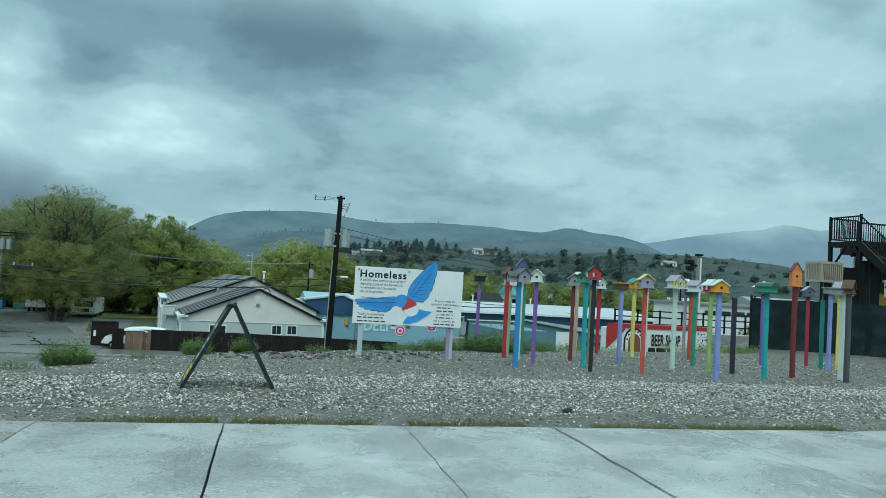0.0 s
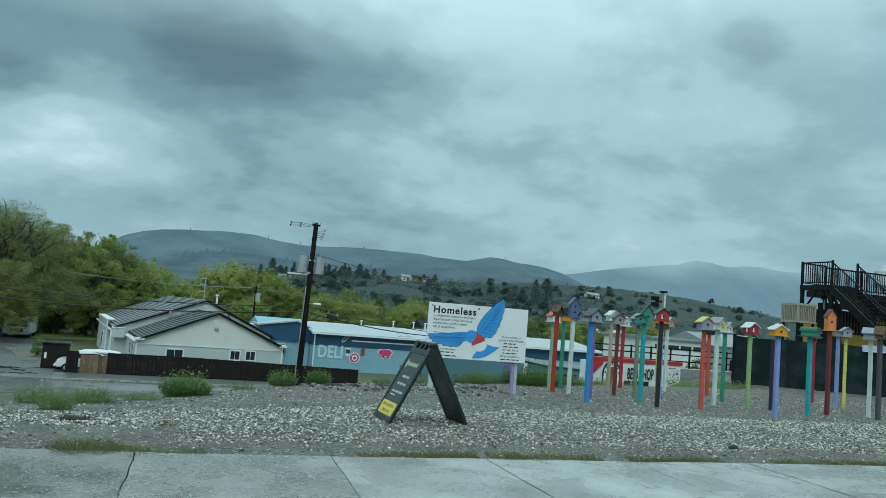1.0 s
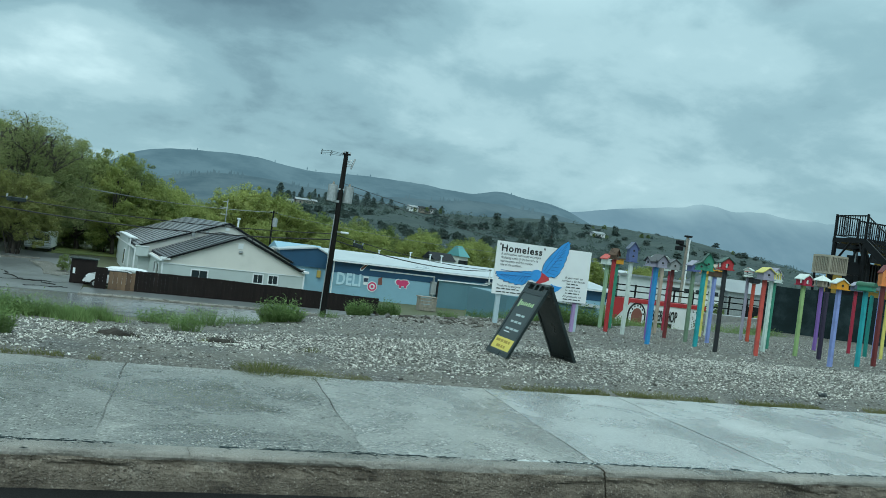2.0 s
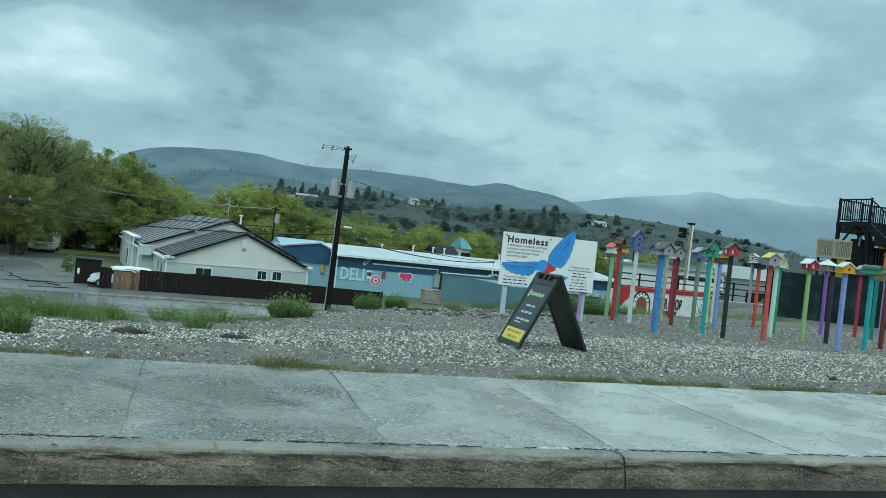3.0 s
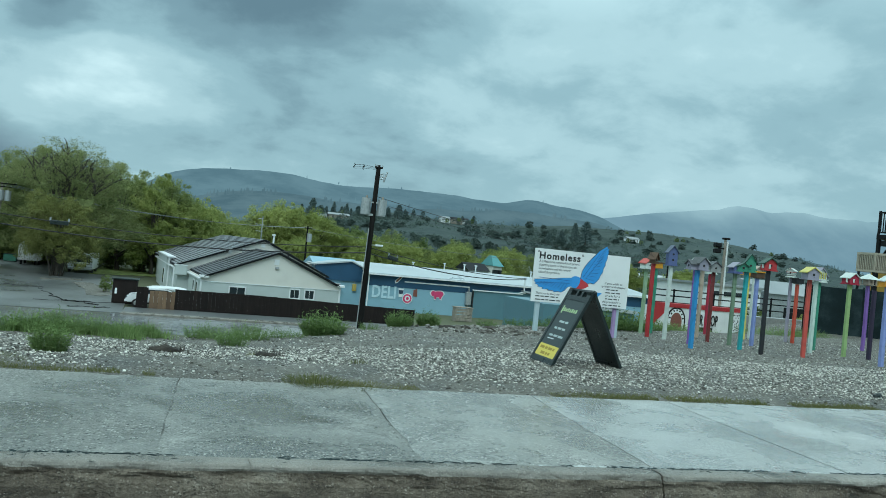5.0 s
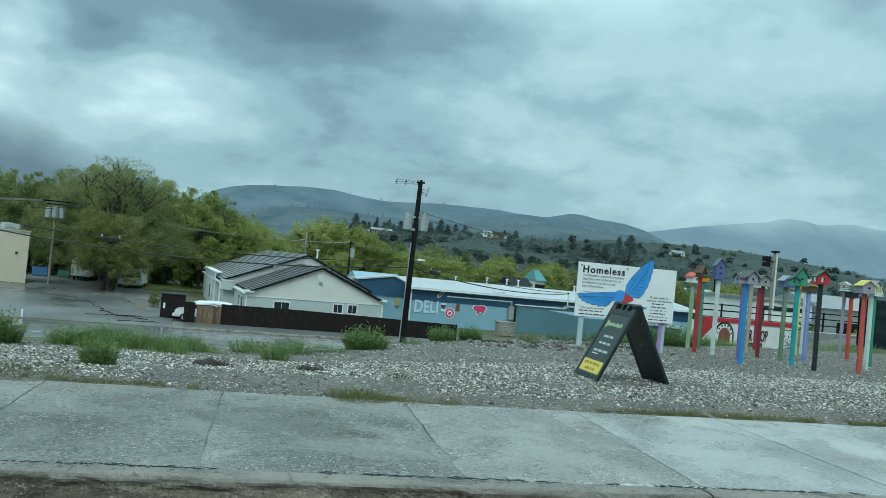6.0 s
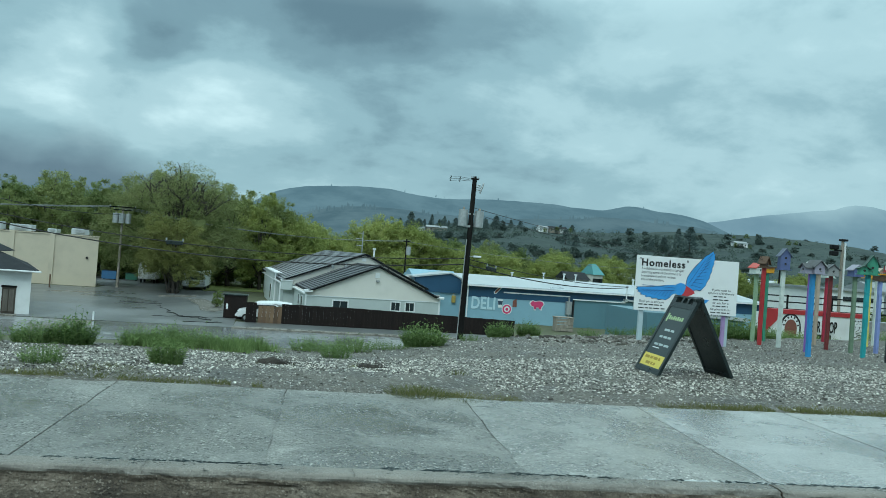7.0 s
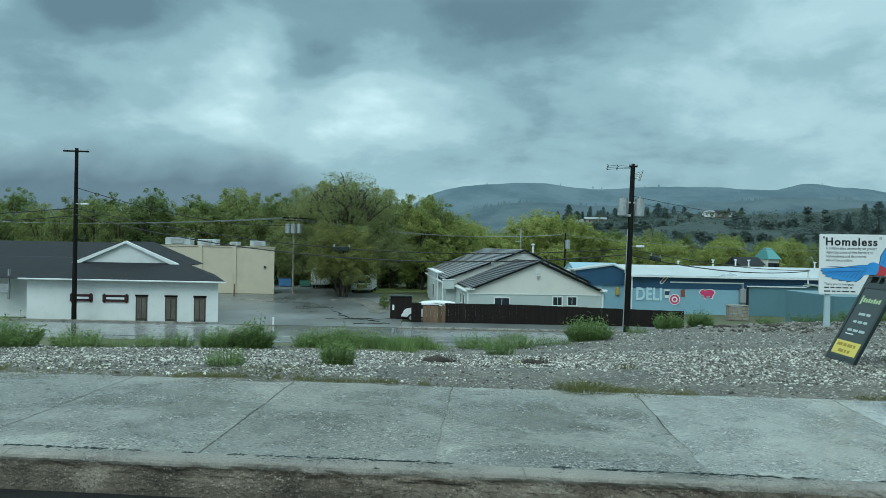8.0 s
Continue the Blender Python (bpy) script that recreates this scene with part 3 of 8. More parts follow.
def scatter(n, xr, yr, smin, smax, keep):
    base = np.array([(-1, -1, -1), (1, -1, -1), (1, 1, -1), (-1, 1, -1), (-1, -1, 1), (1, -1, 1), (1, 1, 1), (-1, 1, 1)], float) * 0.58
    quads = [(4, 5, 6, 7), (0, 1, 5, 4), (1, 2, 6, 5), (2, 3, 7, 6), (3, 0, 4, 7)]
    vs, fs = [], []
    for _ in range(n):
        x, y = rng.uniform(*xr), rng.uniform(*yr)
        if not keep(x, y):
            continue
        s = smin + (smax - smin) * rng.random() ** 2.2
        p = base * (1 + rng.uniform(-0.35, 0.35, (8, 3))) * np.array([1.25, 0.95, 0.7]) * s
        a, c = rng.uniform(0, 2 * PI), rng.uniform(-0.5, 0.5)
        ca, sa, cc, sc = math.cos(a), math.sin(a), math.cos(c), math.sin(c)
        X = p[:, 0] * cc - p[:, 2] * sc
        Zp = p[:, 0] * sc + p[:, 2] * cc
        q = np.stack([X * ca - p[:, 1] * sa + x, X * sa + p[:, 1] * ca + y, Zp + ground_z(x, y) + s * 0.25], 1)
        o = len(vs)
        vs.extend(map(tuple, q))
        fs.extend(tuple(o + i for i in f) for f in quads)
    return vs, fs


def band(x, y):
    d = noise.noise(Vector((x * 0.5, y * 0.8, 9)))
    lo = 8.55 + 0.25 * d + (0.9 if -6.2 < x < -3.2 else 0)
    hi = 11.9 + 0.6 * d + (0.5 if x > 2 else 0)
    return lo < y < hi and rng.random() < (0.55 if x > -4.5 else 0.3) + 0.6 * (0.5 + noise.noise(Vector((x * 1.3, y * 1.9, 3))))


def sparse(x, y):
    return edge_y(x) + 0.1 < y < crest_y(x) + 0.5


gv, gf = scatter(125000, (-14, 15), (8.2, 12.8), 0.005, 0.019, band)
tagged(new("gravel", raw("gravel", gv, gf, M_STONE)), "pale crushed gravel band beside the sidewalk", "gravel", kind="stuff")
gv, gf = scatter(24000, (-16, 20), (7.9, 21), 0.005, 0.022, sparse)
tagged(new("loose_stones", raw("loose_stones", gv, gf, M_STONE)), "small loose stones strewn over grey dirt", "stones", kind="stuff")
M_SOIL = surface("soil_crumbs", [(0.072, 0.066, 0.056), (0.14, 0.13, 0.112), (0.22, 0.208, 0.184), (0.35, 0.338, 0.308)], scale=10, rough=0.9, bump=0.4, bump_scale=60, island=0.5)
gv, gf = scatter(11000, (-16, 20), (8.0, 22), 0.006, 0.028, lambda x, y: sparse(x, y) and not 8.9 < y < 11.6)
tagged(new("soil_crumbs", raw("soil_crumbs", gv, gf, M_SOIL)), "brown soil crumbs and pebbles over the dirt lot", "soil", kind="stuff")
gv, gf = scatter(2600, (-1.5, 5.5), (15.6, 20), 0.015, 0.075, lambda x, y: sparse(x, y) and rng.random() < math.exp(-((y - crest_y(x) + 1.2) / 1.1) ** 2 - ((x - 2.0) / 2.2) ** 2))
tagged(new("rubble", raw("rubble", gv, gf, M_SOIL)), "low heap of brown rubble at the lot edge", "rubble", kind="stuff")

# ---- hills and distance ----
def ridge(name, label, y0, depth, xr, bumps, base, mat, n=160, rough=0.05, seed=0.0):
    """A long hill: its skyline is a sum of broad swells, its face falls towards the viewer."""
    vs, fs = [], []
    m = 14
    for i in range(n + 1):
        x = xr[0] + (xr[1] - xr[0]) * i / n
        h = sum(a * math.exp(-((x - c) / w) ** 2) for c, w, a in bumps)
        h *= 1 + rough * noise.fractal(Vector((x * 0.006, seed, 0)), 0.8, 2.2, 5)
        for j in range(m + 1):
            f = j / m
            g = f ** 1.3
            yy = y0 - depth * (1 - f) + 0.06 * depth * noise.noise(Vector((x * 0.004, f * 3, seed)))
            vs.append((x, yy, base + h * g + (0 if j in (0, m) else 0.05 * h * noise.noise(Vector((x * 0.01, f * 5, seed + 3))))))
    for i in range(n):
        for j in range(m):
            a = i * (m + 1) + j
            fs.append((a, a + m + 1, a + m + 2, a + 1))
    me = raw(name, vs, fs, mat)
    me.polygons.foreach_set("use_smooth", [True] * len(fs))
    return tagged(new(name, me), label, "hill", kind="structure")


# no lamps: these hills glow with the mist's colour painted in
M_RIDGE1 = glow_backdrop("haze_glow_ridge", (0.076, 0.140, 0.172), (0.104, 0.180, 0.214), 0.012)
M_RIDGE2 = glow_backdrop("far_haze_glow_ridge", (0.128, 0.216, 0.268), (0.150, 0.243, 0.294), 0.004, fade=(225, 370))
M_RIDGE3 = glow_backdrop("haze_glow_mountain", (0.095, 0.150, 0.190), (0.122, 0.182, 0.222), 0.0015, fade=(320, 560, -1000))
M_RIDGE0 = glow_backdrop("haze_glow_slope", (0.062, 0.112, 0.136), (0.090, 0.150, 0.174), 0.02)
# hillside ground colour bluish, with the haze before it painted in
M_HILL = surface("hazed_hillside", [(0.030, 0.044, 0.045), (0.046, 0.065, 0.064), (0.066, 0.088, 0.083), (0.092, 0.113, 0.102)], scale=0.045, rough=0.95, bump=0.0, bump_scale=0.3, grain=1.0, stretch=(0.35, 1, 1), spec=0.08)
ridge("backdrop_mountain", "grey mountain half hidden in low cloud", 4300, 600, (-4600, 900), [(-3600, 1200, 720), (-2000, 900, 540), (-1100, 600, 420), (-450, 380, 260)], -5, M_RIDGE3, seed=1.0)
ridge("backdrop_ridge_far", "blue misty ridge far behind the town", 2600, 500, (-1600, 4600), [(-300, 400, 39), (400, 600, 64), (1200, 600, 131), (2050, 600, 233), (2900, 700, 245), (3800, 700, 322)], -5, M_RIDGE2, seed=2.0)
M_HILLB = glow_backdrop("haze_glow_hill", (0.088, 0.152, 0.190), (0.104, 0.174, 0.212), 0.004)
ridge("backdrop_hill", "haze-blue hill behind the riverside wood", 2500, 400, (-1700, 300), [(-712, 135, 122), (-960, 390, 56), (-300, 300, 34)], -5, M_HILLB, seed=6.0)
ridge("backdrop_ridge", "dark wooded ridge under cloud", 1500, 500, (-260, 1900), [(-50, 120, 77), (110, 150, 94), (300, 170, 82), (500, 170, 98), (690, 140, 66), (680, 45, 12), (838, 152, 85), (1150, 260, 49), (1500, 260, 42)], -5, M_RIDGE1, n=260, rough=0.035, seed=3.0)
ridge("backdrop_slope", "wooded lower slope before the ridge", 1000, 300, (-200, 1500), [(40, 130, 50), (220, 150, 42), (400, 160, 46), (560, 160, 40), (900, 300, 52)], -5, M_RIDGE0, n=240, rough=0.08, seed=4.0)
ridge("hillside", "haze-grey-green scrubby hillside with scattered trees", 520, 260, (-60, 1100), [(78, 84, 20), (140, 60, 4), (220, 110, 24), (345, 70, 4), (400, 150, 30), (700, 250, 18)], LOW, M_HILL, rough=0.12, seed=5.0)


# sparse firs standing along the ridge tops, far off, glowing in the haze colour
def ridge_firs(name, label, y, xr, bumps, n, hmax, mat, seed, face=0.35):
    rs = random.Random(seed)
    vs, fs = [], []
    for _ in range(n):
        x = rs.uniform(*xr)
        if noise.noise(Vector((x * 0.012, seed, 0))) + 0.5 * noise.noise(Vector((x * 0.05, seed, 3))) < 0.02:
            continue
        f = 1 - face * rs.random() ** 2.2
        h = sum(a * math.exp(-((x - c) / w) ** 2) for c, w, a in bumps)
        z = -5 + h * f ** 1.3 - 2
        r, t = rs.uniform(0.12, 0.3), hmax * rs.uniform(0.35, 1.0)
        o = len(vs)
        yy = y - 500 * (1 - f) - 6
        for a in range(4):
            vs.append((x + r * t * math.cos(a * 1.57 + 0.4), yy + r * t * math.sin(a * 1.57 + 0.4), z))
            vs.append((x + 0.6 * r * t * math.cos(a * 1.57 + 0.9), yy + 0.6 * r * t * math.sin(a * 1.57 + 0.9), z + t * 0.6))
        vs.append((x, yy, z + t))
        for a in range(4):
            p, q = o + 2 * a, o + 2 * ((a + 1) % 4)
            fs += [(p, q, q + 1, p + 1), (p + 1, q + 1, o + 8)]
    tagged(new(name, raw(name, vs, fs, mat)), label, "woods", kind="stuff")


RIDGE1 = [(-50, 120, 77), (110, 150, 94), (300, 170, 82), (500, 170, 98), (690, 140, 66), (680, 45, 12), (838, 152, 85), (1150, 260, 49), (1500, 260, 42)]
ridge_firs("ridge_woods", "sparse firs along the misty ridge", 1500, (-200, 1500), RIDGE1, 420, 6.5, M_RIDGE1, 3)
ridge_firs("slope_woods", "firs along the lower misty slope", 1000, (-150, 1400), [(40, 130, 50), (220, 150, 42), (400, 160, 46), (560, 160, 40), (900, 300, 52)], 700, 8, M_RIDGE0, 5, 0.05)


# ---- trees ----
def leaf_cloud(vs, fs, centre, r, n, size, rs, squash=0.8, droop=0.0, out=0.9):
    """n small leaf sprays over an uneven blob, facing outwards on the whole."""
    cv = Vector(centre)
    for _ in range(n):
        d = Vector((rs.gauss(0, 1), rs.gauss(0, 1), rs.gauss(0, 1))).normalized()
        k = r * (0.66 + 0.42 * rs.random())
        k *= 0.9 + 0.45 * noise.noise(d * 2.1 + cv)
        p = cv + Vector((d.x * k, d.y * k, d.z * k * squash))
        nrm = (d * out + Vector((rs.gauss(0, 0.5), rs.gauss(0, 0.5), rs.gauss(0, 0.5) + 0.25))).normalized()
        u = nrm.cross(Vector((rs.gauss(0, 1), rs.gauss(0, 1), rs.gauss(0, 1)))).normalized()
        if droop:
            dn = Vector((0, 0, -1)) - nrm * (-nrm.z)
            u = (u + dn * droop).normalized()
        w = nrm.cross(u)
        s = size * (0.5 + rs.random())
        o = len(vs)
        q = nrm * s * 0.2
        vs += [tuple(p - u * s + w * s * 0.45), tuple(p - u * s * 0.6 - w * s * 0.6), tuple(p + u * s * 1.2 + q)]
        fs.append((o, o + 1, o + 2))


def core(vs, fs, centre, r, squash=0.9):
    """The shaded inside of a dense bough."""
    bm = bmesh.new()
    bmesh.ops.create_icosphere(bm, subdivisions=2, radius=r)
    o = len(vs)
    cv = Vector(centre)
    for v in bm.verts:
        k = 0.8 + 0.55 * noise.noise(v.co * (2.2 / r) + cv) + 0.35 * noise.noise(v.co * (5.1 / r) + cv)
        vs.append((cv.x + v.co.x * k, cv.y + v.co.y * k, cv.z + v.co.z * k * squash))
    fs += [tuple(o + v.index for v in f.verts) for f in bm.faces]
    bm.free()


def make_tree(name, label, seed, height, spread, leaf, trunk_h=0.3, blobs=16, per=150, size=0.32, bare=0, trunk_r=None, droop=0.0, airy=0.0, low=0.12, stems=0):
    """Trunk, limbs to each bough, and a domed crown of boughs; airy: share of the boughs without a dense inside."""
    rs = random.Random(seed)
    t = thing(name, label, "tree")
    tr = trunk_r or height * 0.022
    bm = bmesh.new()
    th = height * trunk_h
    lean = rs.uniform(-0.4, 0.4)
    tube(bm, [(0, 0, -0.5), (lean * 0.3, 0, th * 0.5), (lean, rs.uniform(-0.2, 0.2), th), (lean * 1.4, 0, height * 0.62), (lean * 1.6, 0.2, height * 0.86)], tr, 8, tr * 0.18)
    for k in range(stems):
        a, q = k * 2 * PI / stems + rs.uniform(-0.4, 0.4), rs.uniform(0.5, 1.0)
        foot = Vector((math.cos(a) * tr * 2.2, math.sin(a) * tr * 2.2, -0.4))
        knee = foot + Vector((math.cos(a) * height * 0.07 * q, math.sin(a) * height * 0.07 * q, height * 0.2))
        tube(bm, [foot, knee, knee + Vector((math.cos(a) * height * 0.09, math.sin(a) * height * 0.09, height * 0.32 * q))], tr * rs.uniform(0.5, 0.85), 6, tr * 0.15)
    br = spread * 0.27
    zc, zr = height * (low + 0.36), height * (1 - low - 0.36) - br
    vs, fs = [], []
    for k in range(blobs):
        f = (k + 0.5) / blobs
        cz = 1 - 1.62 * f
        sn = math.sqrt(max(0.0, 1 - cz * cz))
        a = k * 2.39996 + rs.uniform(-0.3, 0.3)
        rad = (0.80 + 0.42 * noise.noise(Vector((math.cos(a) * sn, math.sin(a) * sn, cz + seed)) * 1.6)) * rs.uniform(0.82, 1.04)
        tip = Vector((lean + (spread - br) * rad * sn * math.cos(a), (spread - br) * rad * sn * math.sin(a), zc + zr * rad * cz + (0.06 * height if cz > 0.3 else 0)))
        s = Vector((lean * 0.9, 0, th * 0.6 + max(0.0, tip.z - th) * 0.35))
        tube(bm, [s, s.lerp(tip, 0.5) + Vector((0, 0, 0.05 * height * rs.random())), tip], tr * 0.4, 5, tr * 0.08)
        for _ in range(bare if cz > 0.45 else 0):
            # leafless top limbs, bent and forked
            out = Vector((tip.x - lean, tip.y, 0)) / max(1.0, spread) * 0.8
            p, d = tip.lerp(s, 0.25), Vector((out.x + rs.gauss(0, 0.35), out.y + rs.gauss(0, 0.35), 1.0)).normalized()
            limb = [p]
            for q in range(4):
                d = (d + Vector((rs.gauss(0, 0.35), rs.gauss(0, 0.35), 0.1))).normalized()
                p = p + d * height * 0.046
                limb.append(p)
                for _ in range(2 if q > 0 else 0):
                    e = p + (d + Vector((rs.gauss(0, 0.8), rs.gauss(0, 0.8), rs.gauss(0, 0.4)))).normalized() * height * rs.uniform(0.02, 0.05)
                    tube(bm, [p, p.lerp(e, 0.5) + Vector((rs.gauss(0, 0.06), 0, 0.08)), e], tr * 0.11, 3, tr * 0.045)
            tube(bm, limb, tr * 0.3, 5, tr * 0.09)
        thin = rs.random() < airy
        r0 = br * rs.uniform(0.8, 1.25)
        sparse_top = bare and cz > 0.4
        if not thin and not sparse_top:
            core(vs, fs, tip, r0 * 0.42)
        k_ = per * (0.5 if sparse_top else 1.0)
        leaf_cloud(vs, fs, tip, r0 * 0.9, int(k_ * (0.3 if thin else 0.5)), size, rs, 0.9, droop)
        for _ in range(9):
            d = Vector((rs.gauss(0, 1), rs.gauss(0, 1), rs.gauss(0, 0.8))).normalized()
            leaf_cloud(vs, fs, tip + d * r0 * 0.95, r0 * rs.uniform(0.2, 0.42), int(k_ / 8), size * 0.9, rs, 0.85, droop)
    core(vs, fs, (lean, 0, zc), min(spread, zr) * 0.36)
    part("trunk", bm, M_BARK, t)
    part("crown", raw("crown", vs, fs, M_LEAFS[leaf]), None, t)
    return t


def place_tree(src, x, y, s, rot=0.0, z=None):
    c = copy_thing(src, pose(x, y, (ground_z(x, y) if z is None else z), 0, 0, rot))
    c.scale = (s, s, s)
    return c


big = make_tree("cottonwood_tree", "tall spreading cottonwood in young olive leaf", 11, 17.2, 8.6, "olive", 0.22, 60, 1700, 0.075, bare=3, airy=0.7, low=0.05)
big.matrix_world = pose(-20.0, 101, LOW)
big.scale = (1.26, 1.15, 0.98)
front = make_tree("willow_tree", "low round tree in pale budding leaf at the lot", 12, 9.6, 5.2, "russet", 0.16, 40, 1100, 0.07, airy=0.6, low=0.10, stems=6)
front.matrix_world = pose(-18.8, 92.5, LOW)
front.scale = (1.02, .9, .98)
side = make_tree("poplar_tree", "slender tree in olive leaf beside the cottonwood", 13, 9.8, 3.6, "bright", 0.2, 22, 1100, 0.075, airy=0.2, low=0.03)
side.matrix_world = pose(-9.9, 110, LOW)
side.scale = (1.3, 1.3, 1.38)
round_b = make_tree("spring_tree", "round tree in bright yellow-green spring leaf", 14, 10.4, 6.4, "bright", 0.16, 30, 750, 0.095, droop=0.8, low=0.06)
round_b.matrix_world = pose(3.8, 148, LOW)
tall_m = make_tree("woodland_tree", "tall olive-green tree in the riverside wood", 15, 12.8, 4.6, "mid", 0.16, 26, 520, 0.1, airy=0.15, low=0.02)
tall_m.matrix_world = pose(-50, 124, LOW)
dark_m = make_tree("dark_tree", "dark green tree in the riverside wood", 16, 11.8, 4.4, "dark", 0.14, 26, 520, 0.1, low=0.0)
dark_m.matrix_world = pose(-58, 128, LOW)
shrub = make_tree("shrub", "dense low shrub under taller trees", 18, 9.0, 4.6, "dark", 0.1, 12, 150, 0.22, low=0.0)
shrub.matrix_world = pose(-86, 121, LOW)
shrub.scale = (0.4, 0.4, 0.4)
rs = random.Random(21)
for x, y, s, src in ((-72, 122, .82, tall_m), (-66, 126, .9, dark_m), (-62, 121, .86, tall_m), (-54, 120, 1.04, dark_m), (-29.5, 116, .74, tall_m), (-22, 114, .78, tall_m), (-27, 124, 1.0, tall_m), (-20.5, 120, 1.1, tall_m), (-14.5, 114, 1.0, tall_m), (-57, 117, .8, tall_m), (-46, 118, .78, tall_m), (-36, 117, .76, tall_m), (-66, 118, .72, tall_m), (-47, 126, 1.0, dark_m), (-43.5, 131, 1.05, tall_m), (-39, 124, .95, tall_m), (-35.5, 129, 1.0, dark_m), (-31.5, 122, 1.02, tall_m), (-28, 128, 1.12, tall_m), (-24.5, 120, 1.1, tall_m), (-12, 118, .95, tall_m), (-8, 116, .92, tall_m), (-5.5, 116, .95, round_b), (-80, 124, .8, dark_m), (-88, 126, .8, tall_m), (-97, 128, .85, dark_m), (-108, 130, .9, tall_m), (-18, 126, 1.0, dark_m), (-1, 124, .82, round_b)):
    place_tree(src, x, y, s * 1.24, rs.uniform(0, 360), LOW)
for k in range(13):
    place_tree(dark_m if k % 3 == 0 else round_b if k % 3 == 1 else tall_m, -84 + k * 5.2 + rs.uniform(-1.2, 1.2), rs.uniform(133, 139), rs.uniform(1.12, 1.36), rs.uniform(0, 360), LOW)
for x, y, s in ((-4.5, 140, 1.15), (9.5, 146, 1.38), (15.5, 143, 1.28), (20.5, 146, 1.0), (26, 141, .9), (31.5, 146, .86), (37, 150, .84), (43, 146, .74), (49, 155, .95), (56, 150, .85), (63, 160, .95), (-9.5, 146, 1.25), (70, 152, .82), (79, 165, .9), (88, 158, .8), (99, 170, .88), (109, 162, .8), (122, 175, .9), (2, 138, .8), (12, 132, .7), (22, 130, .62), (32, 132, .56)):
    place_tree(round_b, x, y, s, rs.uniform(0, 360), LOW + 0.3)
for x, y, s in ((12, 165, .9), (28, 172, .9), (38, 165, .85), (47, 178, .88), (56, 172, .85), (70, 180, .8), (88, 190, .74), (102, 196, .7), (125, 200, .66), (145, 190, .6), (165, 210, .62), (20, 190, 1.05), (36, 196, 1.0)):
    place_tree(dark_m, x, y, s, rs.uniform(0, 360))
for x, y, s in ((25, 182, 1.0), (60, 190, .88), (80, 205, .84), (112, 186, .62), (95, 178, .64), (42, 188, .95), (135, 178, .55), (150, 172, .5)):
    place_tree(tall_m, x, y, s, rs.uniform(0, 360))
vrs = random.Random(58)
for k in range(42):
    x = 22 + k * 2.3 + vrs.uniform(-1.5, 1.5)
    y = vrs.uniform(168, 236)
    place_tree((dark_m, tall_m, round_b)[k % 3], x * y / 190, y, vrs.uniform(.66, .96) * (1 - .25 * k / 42), vrs.uniform(0, 360))
conifer = thing("conifer", "dark conifer on the hillside", "tree", pose(160, 330, 6))
bm = bmesh.new()
tube(bm, [(0, 0, -1), (0, 0, 18)], 0.35, 6, 0.05)
part("trunk", bm, M_BARK, conifer)
cv, cf = [], []
crs = random.Random(4)
for k in range(26):
    z = 3.5 + k * 0.58
    r = 4.4 * (1 - k / 27.5) ** 0.7 * (0.5 + 0.75 * crs.random()) + 0.1
    for _ in range(26):
        a = crs.uniform(0, 2 * PI)
        rr = r * crs.uniform(0.4, 1.05)
        leaf_cloud(cv, cf, (rr * math.cos(a), rr * math.sin(a), z - 0.25 * rr), 0.5, 4, 0.36, crs)
part("crown", raw("crown", cv, cf, M_LEAFS["conifer"]), None, conifer)


def hill_z(x, y):
    """Height of the scrubby hillside's face."""
    f = min(1.0, max(0.0, 1 - (520 - y) / 260))
    h = sum(a * math.exp(-((x - c) / w) ** 2) for c, w, a in ((78, 84, 20), (140, 60, 4), (220, 110, 24), (345, 70, 4), (400, 150, 30), (700, 250, 18)))
    return LOW + h * f ** 1.3


firs = random.Random(6)
for x, y, h in [(44 + 120 * firs.random() ** 1.5, firs.uniform(495, 516), firs.uniform(4, 12.5)) for _ in range(26)] + list(((215, 435, 15), (224, 435, 15.8), (233, 437, 14.2), (205, 432, 9), (317, 495, 6), (58, 512, 9), (62, 514, 10.5), (66, 510, 8), (70, 515, 9.5), (75, 512, 11), (79, 514, 9), (90, 508, 7), (95, 510, 9), (99, 506, 10), (104, 512, 8), (110, 510, 9.5), (116, 512, 8.5), (121, 508, 10), (127, 514, 9), (133, 512, 8), (140, 515, 10), (146, 512, 7.5), (176, 514, 9), (183, 510, 7), (48, 514, 9), (53, 510, 8), (150, 430, 12), (156, 428, 9), (340, 480, 6), (262, 470, 7))):
    c = copy_thing(conifer, pose(x, y, hill_z(x, y) - 0.5, 0, 0, x * 7))
    s = h / 18
    s *= firs.uniform(0.7, 1.15)
    c.scale = (s * firs.uniform(0.9, 2.1), s * 1.1, s * firs.uniform(0.55, 1.05))
for x, y, s, src in ((311, 500, .62, shrub), (331, 480, .55, shrub), (338, 482, .5, shrub), (362, 475, .52, shrub), (412, 475, .44, shrub), (300, 498, .45, shrub), (88, 500, .55, shrub), (172, 510, .45, shrub), (180, 505, .5, shrub), (160, 500, .4, shrub), (290, 462, .4, shrub), (282, 466, .45, shrub)):
    place_tree(src, x, y, s, x * 3, hill_z(x, y) - 0.3)
conifer.matrix_world = pose(84, 513, hill_z(84, 513) - 0.5)
conifer.scale = (0.5, 0.5, 0.5)
for k in range(44):
    x = -76 + k * 1.72 + rs.uniform(-1, 1)
    place_tree(shrub, x, rs.uniform(112, 117), rs.uniform(0.4, 0.68), rs.uniform(0, 360), LOW)
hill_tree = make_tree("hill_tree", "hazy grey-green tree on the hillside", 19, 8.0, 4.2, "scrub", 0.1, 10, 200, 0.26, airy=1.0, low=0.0)
